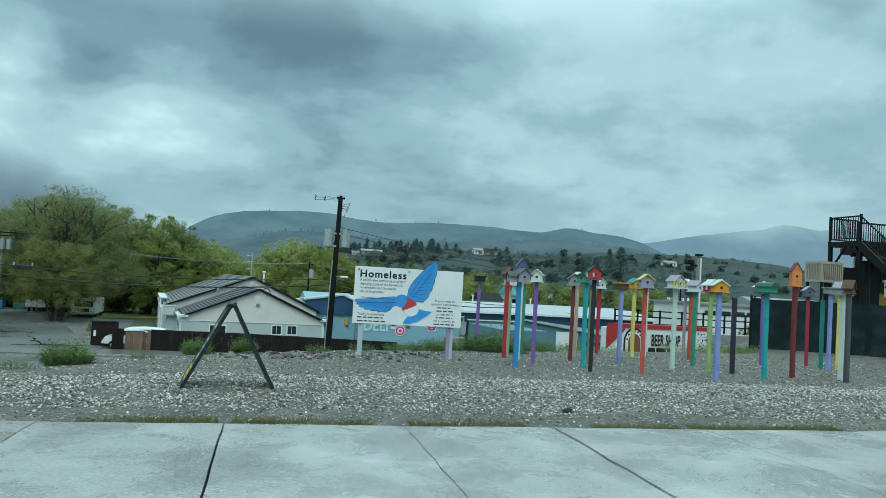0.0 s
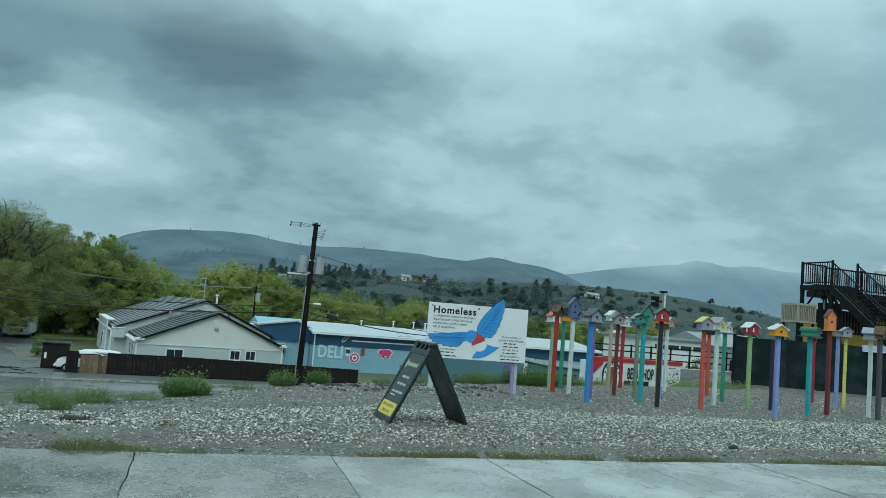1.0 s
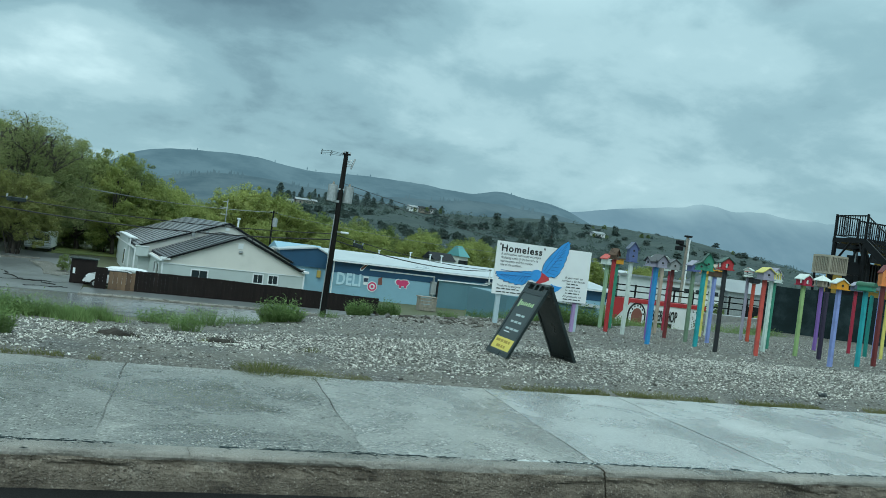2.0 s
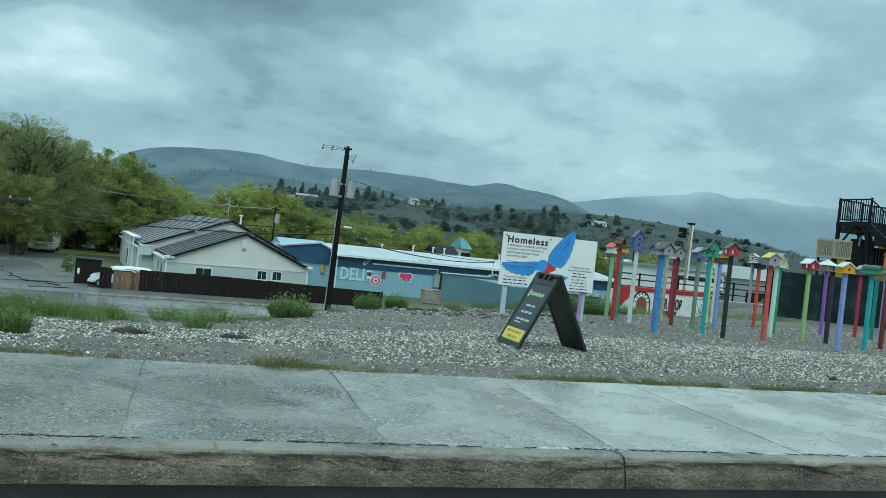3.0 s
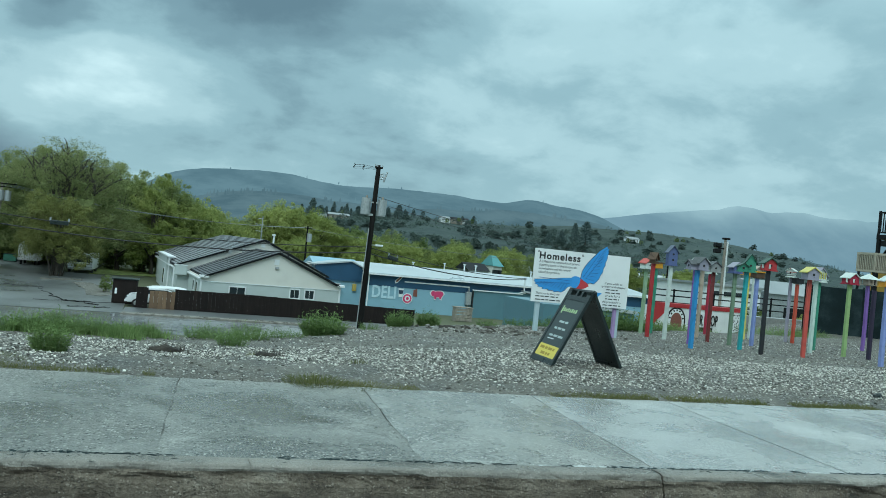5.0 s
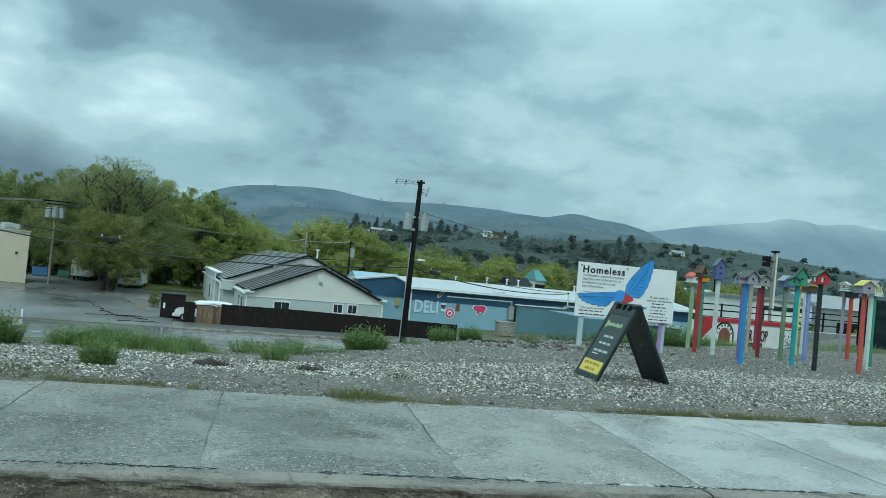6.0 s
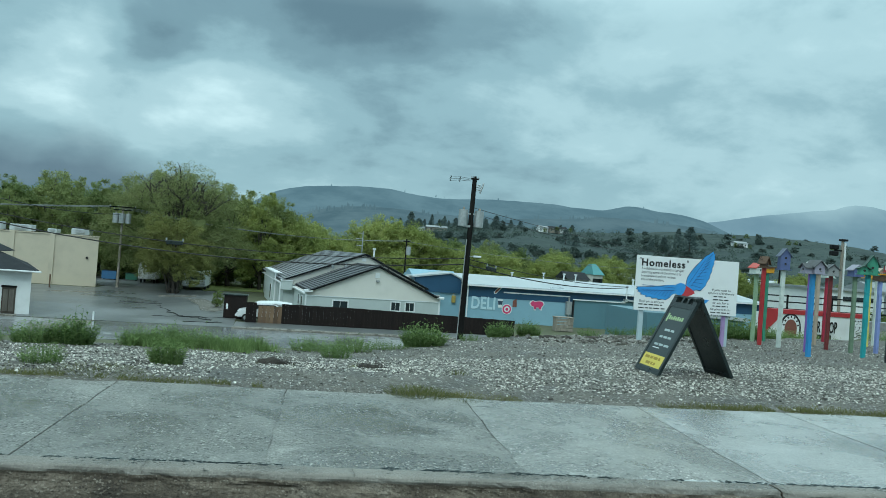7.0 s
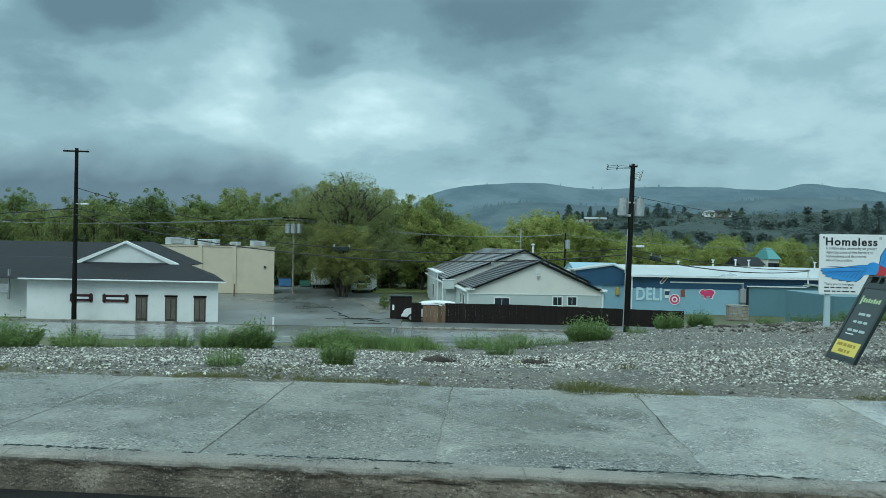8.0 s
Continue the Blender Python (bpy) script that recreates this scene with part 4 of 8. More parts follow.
hill_tree.matrix_world = pose(190, 380, hill_z(190, 380) - 0.4)
hrs = random.Random(44)
made = 0
while made < 190:
    y = hrs.uniform(290, 512)
    x = hrs.uniform(0.12 * y, 0.95 * y)
    if noise.noise(Vector((x * 0.018, y * 0.03, 2))) + 0.5 * noise.noise(Vector((x * 0.06, y * 0.09, 7))) < 0.08:
        continue
    if x > 0.62 * y and hrs.random() < 0.7:
        continue
    t_ = place_tree(hill_tree, x, y, 1, hrs.uniform(0, 360), hill_z(x, y) - 0.4)
    k = hrs.uniform(0.45, 1.0)
    t_.scale = (k * hrs.uniform(1.0, 1.6), k, k * hrs.uniform(0.6, 0.9))
    made += 1
# scrub over the hillside and the valley floor: too many to count
sv, sf = [], []
for _ in range(9500):
    y = rs.uniform(262, 516)
    x = rs.uniform(-40, 1.1 * y + 30)
    wood = noise.noise(Vector((x * 0.016, y * 0.034, 8))) + 0.5 * noise.noise(Vector((x * 0.05, y * 0.09, 3)))
    if wood < -0.22 and rs.random() < 0.75:
        continue
    if x > 0.55 * y and rs.random() < min(0.85, (x / y - 0.55) * 4):
        continue
    r = (0.7 + 2.4 * rs.random() ** 1.6) * (1.15 if wood > 0.15 else 0.75)
    leaf_cloud(sv, sf, (x, y, hill_z(x, y) + r * 0.35), r, 26, r * 0.2, rs, 0.75)
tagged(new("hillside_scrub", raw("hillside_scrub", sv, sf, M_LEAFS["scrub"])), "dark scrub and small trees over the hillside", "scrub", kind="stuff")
sv, sf = [], []
for _ in range(1500):
    y = rs.uniform(150, 330)
    x = rs.uniform(-30, 1.1 * y + 20)
    z = hill_z(x, y) if y > 260 else ground_z(x, y)
    r = rs.uniform(1.4, 3.6)
    leaf_cloud(sv, sf, (x, y, z + r * 0.5), r, 60, r * 0.13, rs, 0.8)
tagged(new("valley_scrub", raw("valley_scrub", sv, sf, M_LEAFS["scrub"])), "olive bushes and small trees along the valley", "scrub", kind="stuff")


# ---- lower street ----
bm = bmesh.new()
prism(bm, [(-110, 49.5), (12, 49.5), (14, 58.5), (-8.8, 59.3), (-110, 59.3)], "z", LOW - 0.1, LOW + 0.03)
tagged(part("street", bm, M_STREET, None), "wet grey street across the lower town", "street", kind="structure")
bm = bmesh.new()
prism(bm, [(-24.5, 59.7), (-9.6, 59.7), (-10.5, 84), (-11.5, 99.5), (-19, 101), (-24, 118), (-60, 120), (-60, 100), (-27.5, 99.7), (-27.5, 94.5), (-46, 94), (-46, 76)], "z", LOW - 0.1, LOW + 0.04)
tagged(part("parking_lot", bm, M_LOT, None), "wet cracked asphalt parking lot", "parking lot", kind="structure")
bm = bmesh.new()
box(bm, -9.6, 14, 58.7, 59.6, LOW - 0.1, LOW + 0.16, bevel=0.03)
box(bm, -110, -24.5, 59.2, 59.6, LOW - 0.1, LOW + 0.16, bevel=0.03)
tagged(part("street_kerb", bm, M_KERBTOP, None), "low concrete kerb along the lower street", "kerb", kind="structure")
bm = bmesh.new()
prism(bm, [(-9.6, 59.6), (14, 59.6), (14, 63.6), (-9.6, 63.6)], "z", LOW - 0.1, LOW + 0.1)
tagged(part("fence_apron", bm, M_LOT, None), "worn asphalt strip between street and fence", "pavement", kind="structure")
bm = bmesh.new()
box(bm, -60, 10, 51.2, 51.35, LOW + 0.03, LOW + 0.036)
tagged(part("street_line", bm, M_INK, None), "dark wet seam along the street", "road seam", kind="structure")
mk = thing("marker_post", "short white marker post at the lot entrance", "marker post", pose(-19.3, 59.4, LOW + 0.04))
bpart("post", M_TRIM, mk, (-.06, .06, -.06, .06, 0, 0.62), bevel=0.015)
bpart("base", M_KERBTOP, mk, (-.13, .13, -.13, .13, 0, 0.05), bevel=0.01)


def window(parent, x0, x1, z0, z1, y, panes=2, frame_mat=M_TRIM, name="window"):
    """Framed window in a wall that faces -y; panes side by side."""
    w = part(name, (lambda b: (box(b, x0, x1, y - 0.06, y + 0.05, z1 - 0.1, z1), box(b, x0, x1, y - 0.06, y + 0.05, z0, z0 + 0.1), box(b, x0, x0 + 0.1, y - 0.05, y + 0.05, z0, z1), box(b, x1 - 0.1, x1, y - 0.05, y + 0.05, z0, z1), b)[-1])(bmesh.new()), frame_mat, parent)
    step = (x1 - x0 - 0.12) / panes
    for k in range(panes):
        a = x0 + 0.06 + k * step
        bpart("pane", M_GLASS, w, (a, a + step - 0.03, y - 0.02, y + 0.02, z0 + 0.06, z1 - 0.06))
    for k in range(1, panes):
        a = x0 + 0.06 + k * step
        bpart("mullion", frame_mat, w, (a - 0.03, a + 0.0, y - 0.045, y + 0.03, z0 + 0.06, z1 - 0.06))
    return w


# ---- white shop with hipped roof ----
shop = thing("white_shop", "white rendered shop with dark hipped shingle roof", "building")
XL, XR, YF, EV = -39.4, -24.1, 61.0, -1.85
bm = bmesh.new()
prism(bm, [(XL, YF), (XR, YF), (XR - 4.2, 73), (XL, 73)], "z", LOW - 0.2, EV)
part("wall", bm, M_WHITEW, shop)
bpart("wall", M_WHITEW, shop, (-58, XL + 0.02, YF + 1.2, 80, LOW - 0.2, EV - 0.15), label="white wall of the set-back wing")
bm = bmesh.new()
v = [bm.verts.new(c) for c in ((XL - 8, YF - 0.7, EV), (XR + 0.8, YF - 0.7, EV), (XR - 4.4, 74, EV), (XL - 8, 74, EV), (XL - 8, 66.4, -0.32), (XR - 5.2, 66.4, -0.32), (XR - 6.4, 69.0, -0.32), (XL - 8, 69.0, -0.32))]
for q in ((0, 1, 5, 4), (1, 2, 6, 5), (2, 3, 7, 6), (3, 0, 4, 7), (4, 5, 6, 7), (3, 2, 1, 0)):
    bm.faces.new([v[i] for i in q])
part("roof", bm, M_SHINGLE, shop)
bm = bmesh.new()
v = [bm.verts.new(c) for c in ((-66, 69.5, -1.2), (-31.5, 69.5, -1.2), (-33.5, 85, -1.2), (-66, 85, -1.2), (-66, 77.5, 1.02), (-36.2, 77.5, 1.02))]
for q in ((0, 1, 5, 4), (1, 2, 5), (2, 3, 4, 5), (3, 0, 4), (3, 2, 1, 0)):
    bm.faces.new([v[i] for i in q])
part("roof", bm, M_SHINGLE, shop, "dark roof of the rear block")
bpart("gutter", M_TRIM, shop, (XL - 0.3, XR + 0.85, YF - 0.85, YF - 0.68, EV - 0.09, EV + 0.02), bevel=0.02)
bm = bmesh.new()
prism(bm, [(-37.4, -0.75), (-29.1, -0.75), (-33.25, 1.0)], "y", 65.2, 70)
g = part("gable", bm, M_WHITEW, shop, "white gable end over the roof")
bm = bmesh.new()
prism(bm, [(-37.9, -0.72), (-37.4, -0.85), (-33.25, 1.02), (-29.1, -0.85), (-28.6, -0.72), (-33.25, 1.22)], "y", 64.9, 65.2)
part("gable_trim", bm, M_TRIM, g)
bm = bmesh.new()
prism(bm, [(-37.9, -0.76), (-37.4, -0.85), (-33.25, 1.0), (-29.1, -0.85), (-28.6, -0.76), (-33.25, 1.18)], "y", 65.2, 71)
part("gable_roof", bm, M_SHINGLE, g)
M_SHUT = surface("grey_brown_shutter", [(0.07, 0.06, 0.05), (0.12, 0.105, 0.09), (0.17, 0.155, 0.135)], scale=5, rough=0.8, bump=0.2, stretch=(1, 1, 0.2))
for xa in (-30.65, -28.3, -26.0):
    d = bpart("shutter", M_BARK, shop, (xa, xa + 0.92, YF - 0.05, YF + 0.02, LOW + 0.02, LOW + 2.0), label="closed brown shuttered doorway")
    bpart("lintel", M_POLE, d, (xa - 0.06, xa + 0.98, YF - 0.07, YF, LOW + 1.93, LOW + 2.08))
    bpart("panel", M_SHUT, d, (xa + 0.1, xa + 0.42, YF - 0.075, YF - 0.04, LOW + 0.2, LOW + 1.8), (xa + 0.5, xa + 0.82, YF - 0.075, YF - 0.04, LOW + 0.2, LOW + 1.8))
M_MAROON = paint("maroon_frame", (0.07, 0.012, 0.016))
for xa, xb in ((-35.9, -34.1), (-33.3, -31.25)):
    sg = thing("wall_sign", "dark red framed sign board on a white wall", "sign", pose((xa + xb) / 2, YF - 0.06, LOW + 1.75))
    w = (xb - xa) / 2
    bpart("frame", M_MAROON, sg, (-w, w, -.05, .06, -.28, -.18), (-w, w, -.05, .06, .18, .28), (-w + .08, -w + .2, -.05, .06, -.36, .36), (w - .2, w - .08, -.05, .06, -.36, .36))
    bpart("board", M_INK, sg, (-w, w, -.02, .05, -.2, .2))
    bpart("bar", M_TRIM, sg, (-w + .3, w - .3, -.028, -.018, -.08, .08))
for xa, sx in ((-51.5, 0.5), (-47.8, 0.7)):
    rv = thing("roof_vent", "pale metal vent on the shop roof", "vent", pose(xa, 70.2, 0.7))
    bpart("duct", M_STEEL, rv, (-.25 * sx, .25 * sx, -.25, .25, -.2, .6))
    bpart("cowl", M_TRIM, rv, (-.6 * sx, .6 * sx, -.4, .4, .55, .85), bevel=0.08)
meter = thing("electric_meter", "grey meter and conduit on the white wall", "meter", pose(-41.2, 60.8, -2.6))
bpart("conduit", M_STEEL, meter, (-.5, -.4, 0, .2, -1.0, 1.6), (.35, .45, 0, .2, -1.0, 1.4))
bpart("box", M_STEEL, meter, (-.5, .5, -.1, .2, -.5, .3), bevel=0.04)

# ---- tan block store ----
tan = thing("tan_store", "tan block store with a flat roof", "building")
bm = bmesh.new()
prism(bm, [(-62, 96), (-27.95, 96), (-30.3, 103), (-62, 103)], "z", LOW - 0.2, 0.72)
part("wall", bm, M_TAN, tan)
bpart("parapet", M_TAN, tan, (-62.1, -27.87, 95.9, 96.15, 0.68, 0.8))
for xa in (-37.5, -33.2):
    bpart("pilaster", M_TAN, tan, (xa, xa + 0.5, 95.86, 96.02, LOW, 0.68))
bpart("wall_lamp", M_INK, tan, (-29.2, -29.0, 95.8, 96, -1.9, -1.65))
for xa, w, h in ((-36.8, 1.2, 0.85), (-30.3, 1.0, 0.8), (-40.5, 1.6, 1.0), (-33.4, .5, .6)):
    ac = thing("rooftop_unit", "pale rooftop air unit on a curb", "air unit", pose(xa, 97.8, 0.72))
    bpart("casing", M_METALROOF, ac, (-w, w, -.8, .8, .1, h), bevel=0.05)
    bpart("hood", M_STEEL, ac, (-w * .5, w * .5, -.95, -.75, .3, h - .1))
    bpart("skid", M_POLE, ac, (-w, w, -.7, -.5, 0, .12), (-w, w, .5, .7, 0, .12))
sp = thing("steel_post", "rust-brown steel post beside the store", "post", pose(-31.2, 90, LOW))
bm = bmesh.new()
tube(bm, [(0, 0, 0), (0, 0, 1.5)], 0.08, 8)
part("post", bm, M_CEDAR, sp)
bpart("foot", M_KERBTOP, sp, (-.15, .15, -.15, .15, 0, .06))

# ---- lot vehicles ----
def dumpster(x, y, s, mat, label):
    d = thing("dumpster", label, "dumpster", pose(x, y, LOW + 0.04))
    bm = bmesh.new()
    prism(bm, [(-.9 * s, .12), (.9 * s, .12), (.95 * s, 1.25 * s), (-.95 * s, 1.25 * s)], "y", -.6, .6)
    part("bin", bm, mat, d)
    bpart("lid", M_PLASTIC, d, (-.98 * s, .98 * s, -.65, .65, 1.25 * s, 1.31 * s))
    for k in (-.7, .7):
        bpart("wheel", M_RUBBER, d, (k * s - .06, k * s + .06, -.5, -.35, 0, .14), (k * s - .06, k * s + .06, .35, .5, 0, .14))
    return d


dumpster(-30.0, 112, 1.0, paint("blue_bin", (0.05, 0.16, 0.33)), "blue steel dumpster with closed lid")
dumpster(-27.3, 113, 0.8, paint("green_bin", (0.03, 0.13, 0.09)), "green steel dumpster with closed lid")
tl = thing("box_trailer", "white box trailer parked by the trees", "trailer", pose(-24.6, 110.5, LOW))
bpart("body", M_WHITEW, tl, (-1.1, 1.2, -2, 2, .6, 2.9), bevel=0.05)
for i in range(4):
    bpart("rib", M_STEEL, tl, (-.95 + .6 * i, -.89 + .6 * i, -2.03, -1.99, .7, 2.8))
for k in (-1.2, 1.2):
    for sx in (-.9, .75):
        bpart("wheel", M_RUBBER, tl, (sx, sx + .2, k - .35, k + .35, 0, .68), bevel=0.1)
rv = thing("camper_van", "white camper parked under the trees", "camper", pose(-17.5, 104, LOW + 0.02))
bpart("body", M_WHITEW, rv, (-1.5, 1.35, -3, 3, .45, 2.35), bevel=0.12)
bpart("windscreen", M_GLASS, rv, (-1.1, 1.0, -3.04, -2.98, 1.3, 2.05))
bpart("bumper", M_STEEL, rv, (-1.4, 1.25, -3.15, -2.98, .4, .62), bevel=0.03)
bpart("grille", M_INK, rv, (-.7, .6, -3.05, -2.97, .7, 1.05))
for i in range(5):
    bpart("stripe", M_STEEL, rv, (-1.42, 1.27, -3.03, -2.99, .72 + .3 * i, .8 + .3 * i))
for k in (-1.9, 1.9):
    for sx in (-1.45, 1.05):
        bpart("wheel", M_RUBBER, rv, (sx, sx + .25, k - .36, k + .36, 0, .72), bevel=0.1)

# ---- grass and bare earth at the lot's edge ----
bm = bmesh.new()
prism(bm, [(-16.5, 101.2), (-12, 104.4), (-4, 106), (-4, 121), (-17, 121)], "z", LOW - 0.1, LOW + 0.06)
tagged(part("lawn", bm, M_LAWN, None), "bright mown grass under the trees", "grass", kind="structure")
bm = bmesh.new()
prism(bm, [(-16.3, 85.4), (-14.6, 86.2), (-12.8, 81), (-11.4, 74), (-12.2, 71.6), (-13.4, 72.4), (-14.2, 78)], "z", LOW - 0.1, LOW + 0.07)
tagged(part("bare_earth", bm, M_DIRT, None), "patch of bare brown earth beside the lot", "earth", kind="structure")
place_tree(shrub, -12.3, 76.6, 0.19, 40, LOW + 0.05)
bm = bmesh.new()
prism(bm, [(-19.2, 86.0), (-15.7, 88.6), (-15.8, 88.8), (-19.3, 86.2)], "z", LOW, LOW + 0.2)
tagged(part("lot_kerb", bm, M_KERBTOP, None), "short concrete kerb at the foot of a tree", "kerb", kind="structure")

# ---- cream house behind the fence ----
house = thing("cream_house", "cream gabled house with striped grey tile roofs", "house", pose(1.7, 68, 0, 0, 0, 6))
M_LOWERW = paint("pale_blue_grey_siding", (0.50, 0.555, 0.55), 0.08, 0.7, 0.9)


# roof under the tiles, coloured dark as the shade between courses
M_ROOFGAP = surface("roof_gap_shade", [(0.018, 0.02, 0.023), (0.028, 0.03, 0.034), (0.042, 0.045, 0.05)], scale=2, rough=0.8, bump=0.1, spec=0.2)


# lighter copy of the grey tile, with the sky's reflection in its colour
M_ROOFSHEEN = surface("sky_sheen_roof_tile", [(0.145, 0.153, 0.165), (0.215, 0.225, 0.24), (0.295, 0.305, 0.32)], scale=1.5, rough=0.4, bump=0.1, bump_scale=12, rnd=0.1)


def strip(x, z, ux, uz, ln, y0, y1, th=0.08, lift=0.0):
    """A slab that runs ln along (ux, uz) and from y0 to y1."""
    nxn, nzn = (-uz, ux) if ux > 0 else (uz, -ux)
    nzn = abs(ux)
    nxn = abs(uz) * (1 if ux > 0 else -1)
    p = [(x, z), (x + ux * ln, z + uz * ln)]
    lo = [(p[0][0], p[0][1]), (p[1][0] + nxn * lift, p[1][1] + nzn * lift)]
    hi = [(a + nxn * th, b + nzn * th) for a, b in lo]
    vs = [(lo[0][0], y0, lo[0][1]), (lo[1][0], y0, lo[1][1]), (hi[1][0], y0, hi[1][1]), (hi[0][0], y0, hi[0][1])]
    vs += [(a, y1, c) for a, _, c in vs]
    fs = [(0, 1, 2, 3), (7, 6, 5, 4), (0, 4, 5, 1), (1, 5, 6, 2), (2, 6, 7, 3), (3, 7, 4, 0)]
    return vs, fs


def gable_block(parent, x0, x1, y0, y1, ze, xr, zr, over=0.3, courses=15, tile=M_ROOFTILE, belt=0.35, eave=0.3):
    """A gabled block whose gable faces -y: two-tone walls, and a roof of separate tile courses on each slope."""
    bm = bmesh.new()
    prism(bm, [(x0, ze - belt), (x1, ze - belt), (x1, ze), (xr, zr), (x0, ze)], "y", y0, y1)
    part("wall", bm, M_CREAM, parent)
    bpart("wall", M_LOWERW, parent, (x0 + 0.02, x1 - 0.02, y0 + 0.02, y1, LOW - 0.2, ze - belt), label="pale blue-grey lower wall")
    bpart("belt_trim", M_TRIM, parent, (x0, x1, y0 - 0.03, y0 + 0.03, ze - belt - 0.05, ze - belt + 0.02))
    for xe in (x0, x1):
        dx, dz = xe - xr, ze - zr
        ln = math.hypot(dx, dz)
        ux, uz = dx / ln, dz / ln
        full = ln + eave
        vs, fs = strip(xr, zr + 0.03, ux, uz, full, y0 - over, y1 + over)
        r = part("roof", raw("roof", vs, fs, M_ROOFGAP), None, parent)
        for k in range(courses):
            a, c = full * k / courses, full * (k + 1) / courses
            vs, fs = strip(xr + ux * a, zr + 0.13 + uz * a, ux, uz, (c - a) * 0.8, y0 - over + 0.04, y1 + over, 0.05, 0.05)
            part("tile_course", raw("tile_course", vs, fs, tile), None, r)
        f = bmesh.new()
        prism(f, [(xr, zr + 0.19), (xr + ux * full, zr + 0.19 + uz * full), (xr + ux * full, zr + 0.09 + uz * full), (xr, zr + 0.09)], "y", y0 - over - 0.06, y0 - over)
        part("rake_board", f, M_BLACKIRON, parent)


gable_block(house, -5.9, 6.05, 0, 10.5, -2.58, 0.33, -0.03, courses=22, belt=0.2, eave=-0.12)
gable_block(house, -6.9, 7.6, 10.5, 39, -2.12, 1.05, 0.92, courses=26, tile=M_ROOFSHEEN)
bpart("wall", M_LOWERW, house, (-7.35, -6.88, 18, 30, LOW - 0.2, -1.62), label="white side porch wall")
bpart("porch_post", M_TRIM, house, (-7.4, -7.28, 15.4, 15.52, LOW, -1.62))
bpart("porch_fascia", M_TRIM, house, (-7.45, -6.7, 15.3, 30, -1.62, -1.5))
bpart("parapet", M_CREAM, house, (6.3, 7.35, 14, 16, LOW, -1.0))
bpart("corner_board", M_TRIM, house, (6.0, 6.15, -0.05, 0.1, LOW, -2.42))
bpart("corner_board", M_TRIM, house, (-6.0, -5.88, -0.05, 0.1, LOW, -2.42))
bpart("gutter", M_TRIM, house, (-6.1, -5.92, 0.35, 10.2, -2.72, -2.6))
bpart("gutter", M_TRIM, house, (-7.38, -7.2, 10.8, 36, -2.4, -2.28))
bpart("eave_return", M_TRIM, house, (5.75, 6.4, -0.36, 0.3, -2.5, -2.3), bevel=.02)
bpart("eave_return", M_TRIM, house, (-6.15, -5.4, -0.36, 0.3, -2.5, -2.3), bevel=.02)
window(house, -3.66, -2.2, -3.98, -3.05, -0.02, 2)
pw = bpart("window_frame", M_TRIM, house, (-7.41, -7.34, 19.5, 20.8, -4.6, -2.9))
bpart("pane", M_GLASS, pw, (-7.44, -7.40, 19.6, 20.7, -4.5, -3.0))
bpart("eave_box", M_LOWERW, house, (-7.2, -6.1, 9.9, 10.5, -3.0, -2.12), bevel=.03, label="boxed grey eave end")
bpart("eave_cap", M_TRIM, house, (-7.26, -6.05, 9.85, 10.5, -2.12, -2.02))
bpart("downpipe", M_TRIM, house, (-7.32, -7.2, 10.2, 10.32, LOW, -2.3))
window(house, 1.53, 2.48, -3.82, -2.92, -0.02, 2)
window(house, 2.85, 3.8, -3.8, -2.9, -0.02, 2)
bpart("gable_vent", M_TRIM, house, (-0.0, 0.42, -0.06, 0.02, -0.95, -0.5))
bpart("gable_vent", M_TRIM, house, (0.75, 1.15, 10.44, 10.52, 0.3, 0.62))
bpart("eave_lamp", M_STEEL, house, (0.1, 0.4, -0.2, 0, -1.3, -1.13))
for xa in (-5.6, -3.3):
    w = bpart("window_frame", M_TRIM, house, (-5.96, -5.9, xa + 8, xa + 8.9, -4.0, -3.0))
    bpart("pane", M_GLASS, w, (-5.99, -5.95, xa + 8.08, xa + 8.82, -3.92, -3.08))
for xa, ya in ((-2.4, 9.9), (-1.1, 9.9)):
    bpart("roof_vent", M_STEEL, house, (xa, xa + 0.25, ya, ya + 0.25, -0.6, 0.05))
bm = bmesh.new()
tube(bm, [(1.05 + 0.36 * math.cos(a * PI / 8), 1.0, -0.32 + 0.5 * math.sin(a * PI / 8)) for a in range(9)], 0.045, 6)
part("vent_hose", bm, M_RUBBER, house)
an = thing("roof_aerial", "thin grey television aerial on the roof", "aerial", pose(1.45, 81, 0.7))
bm = bmesh.new()
tube(bm, [(0, 0, 0), (0, 0, 2.75)], 0.05, 6)
part("mast", bm, M_STEEL, an)
bm = bmesh.new()
for z, w in ((2.5, .5), (1.9, .7), (1.2, .6)):
    tube(bm, [(-w, 0, z), (w * .2, 0, z)], 0.03, 5)
part("boom", bm, M_STEEL, an)
fp = thing("flue_pipe", "pale flue pipe with a cowl on the roof", "flue", pose(2.75, 81, 0.3))
bm = bmesh.new()
tube(bm, [(0, 0, 0), (0, 0, 1.3)], 0.09, 8)
part("pipe", bm, M_TRIM, fp)
bpart("cowl", M_TRIM, fp, (-.17, .17, -.17, .17, 1.25, 1.42), bevel=0.03)

# fence, gate, car, bin store
fence = thing("board_fence", "dark stained board fence along the street", "fence")
bpart("rail", M_FENCEW, fence, (-8.9, 13.5, 63.78, 63.86, LOW + .4, LOW + .52), (-8.9, 13.5, 63.78, 63.86, LOW + 1.3, LOW + 1.42))
bd = mesh_of("board", (lambda b: (box(b, -.1385, .1385, -.02, .02, 0, 1.66, bevel=0.006), b)[-1])(bmesh.new()), M_FENCEW)
k = -8.78
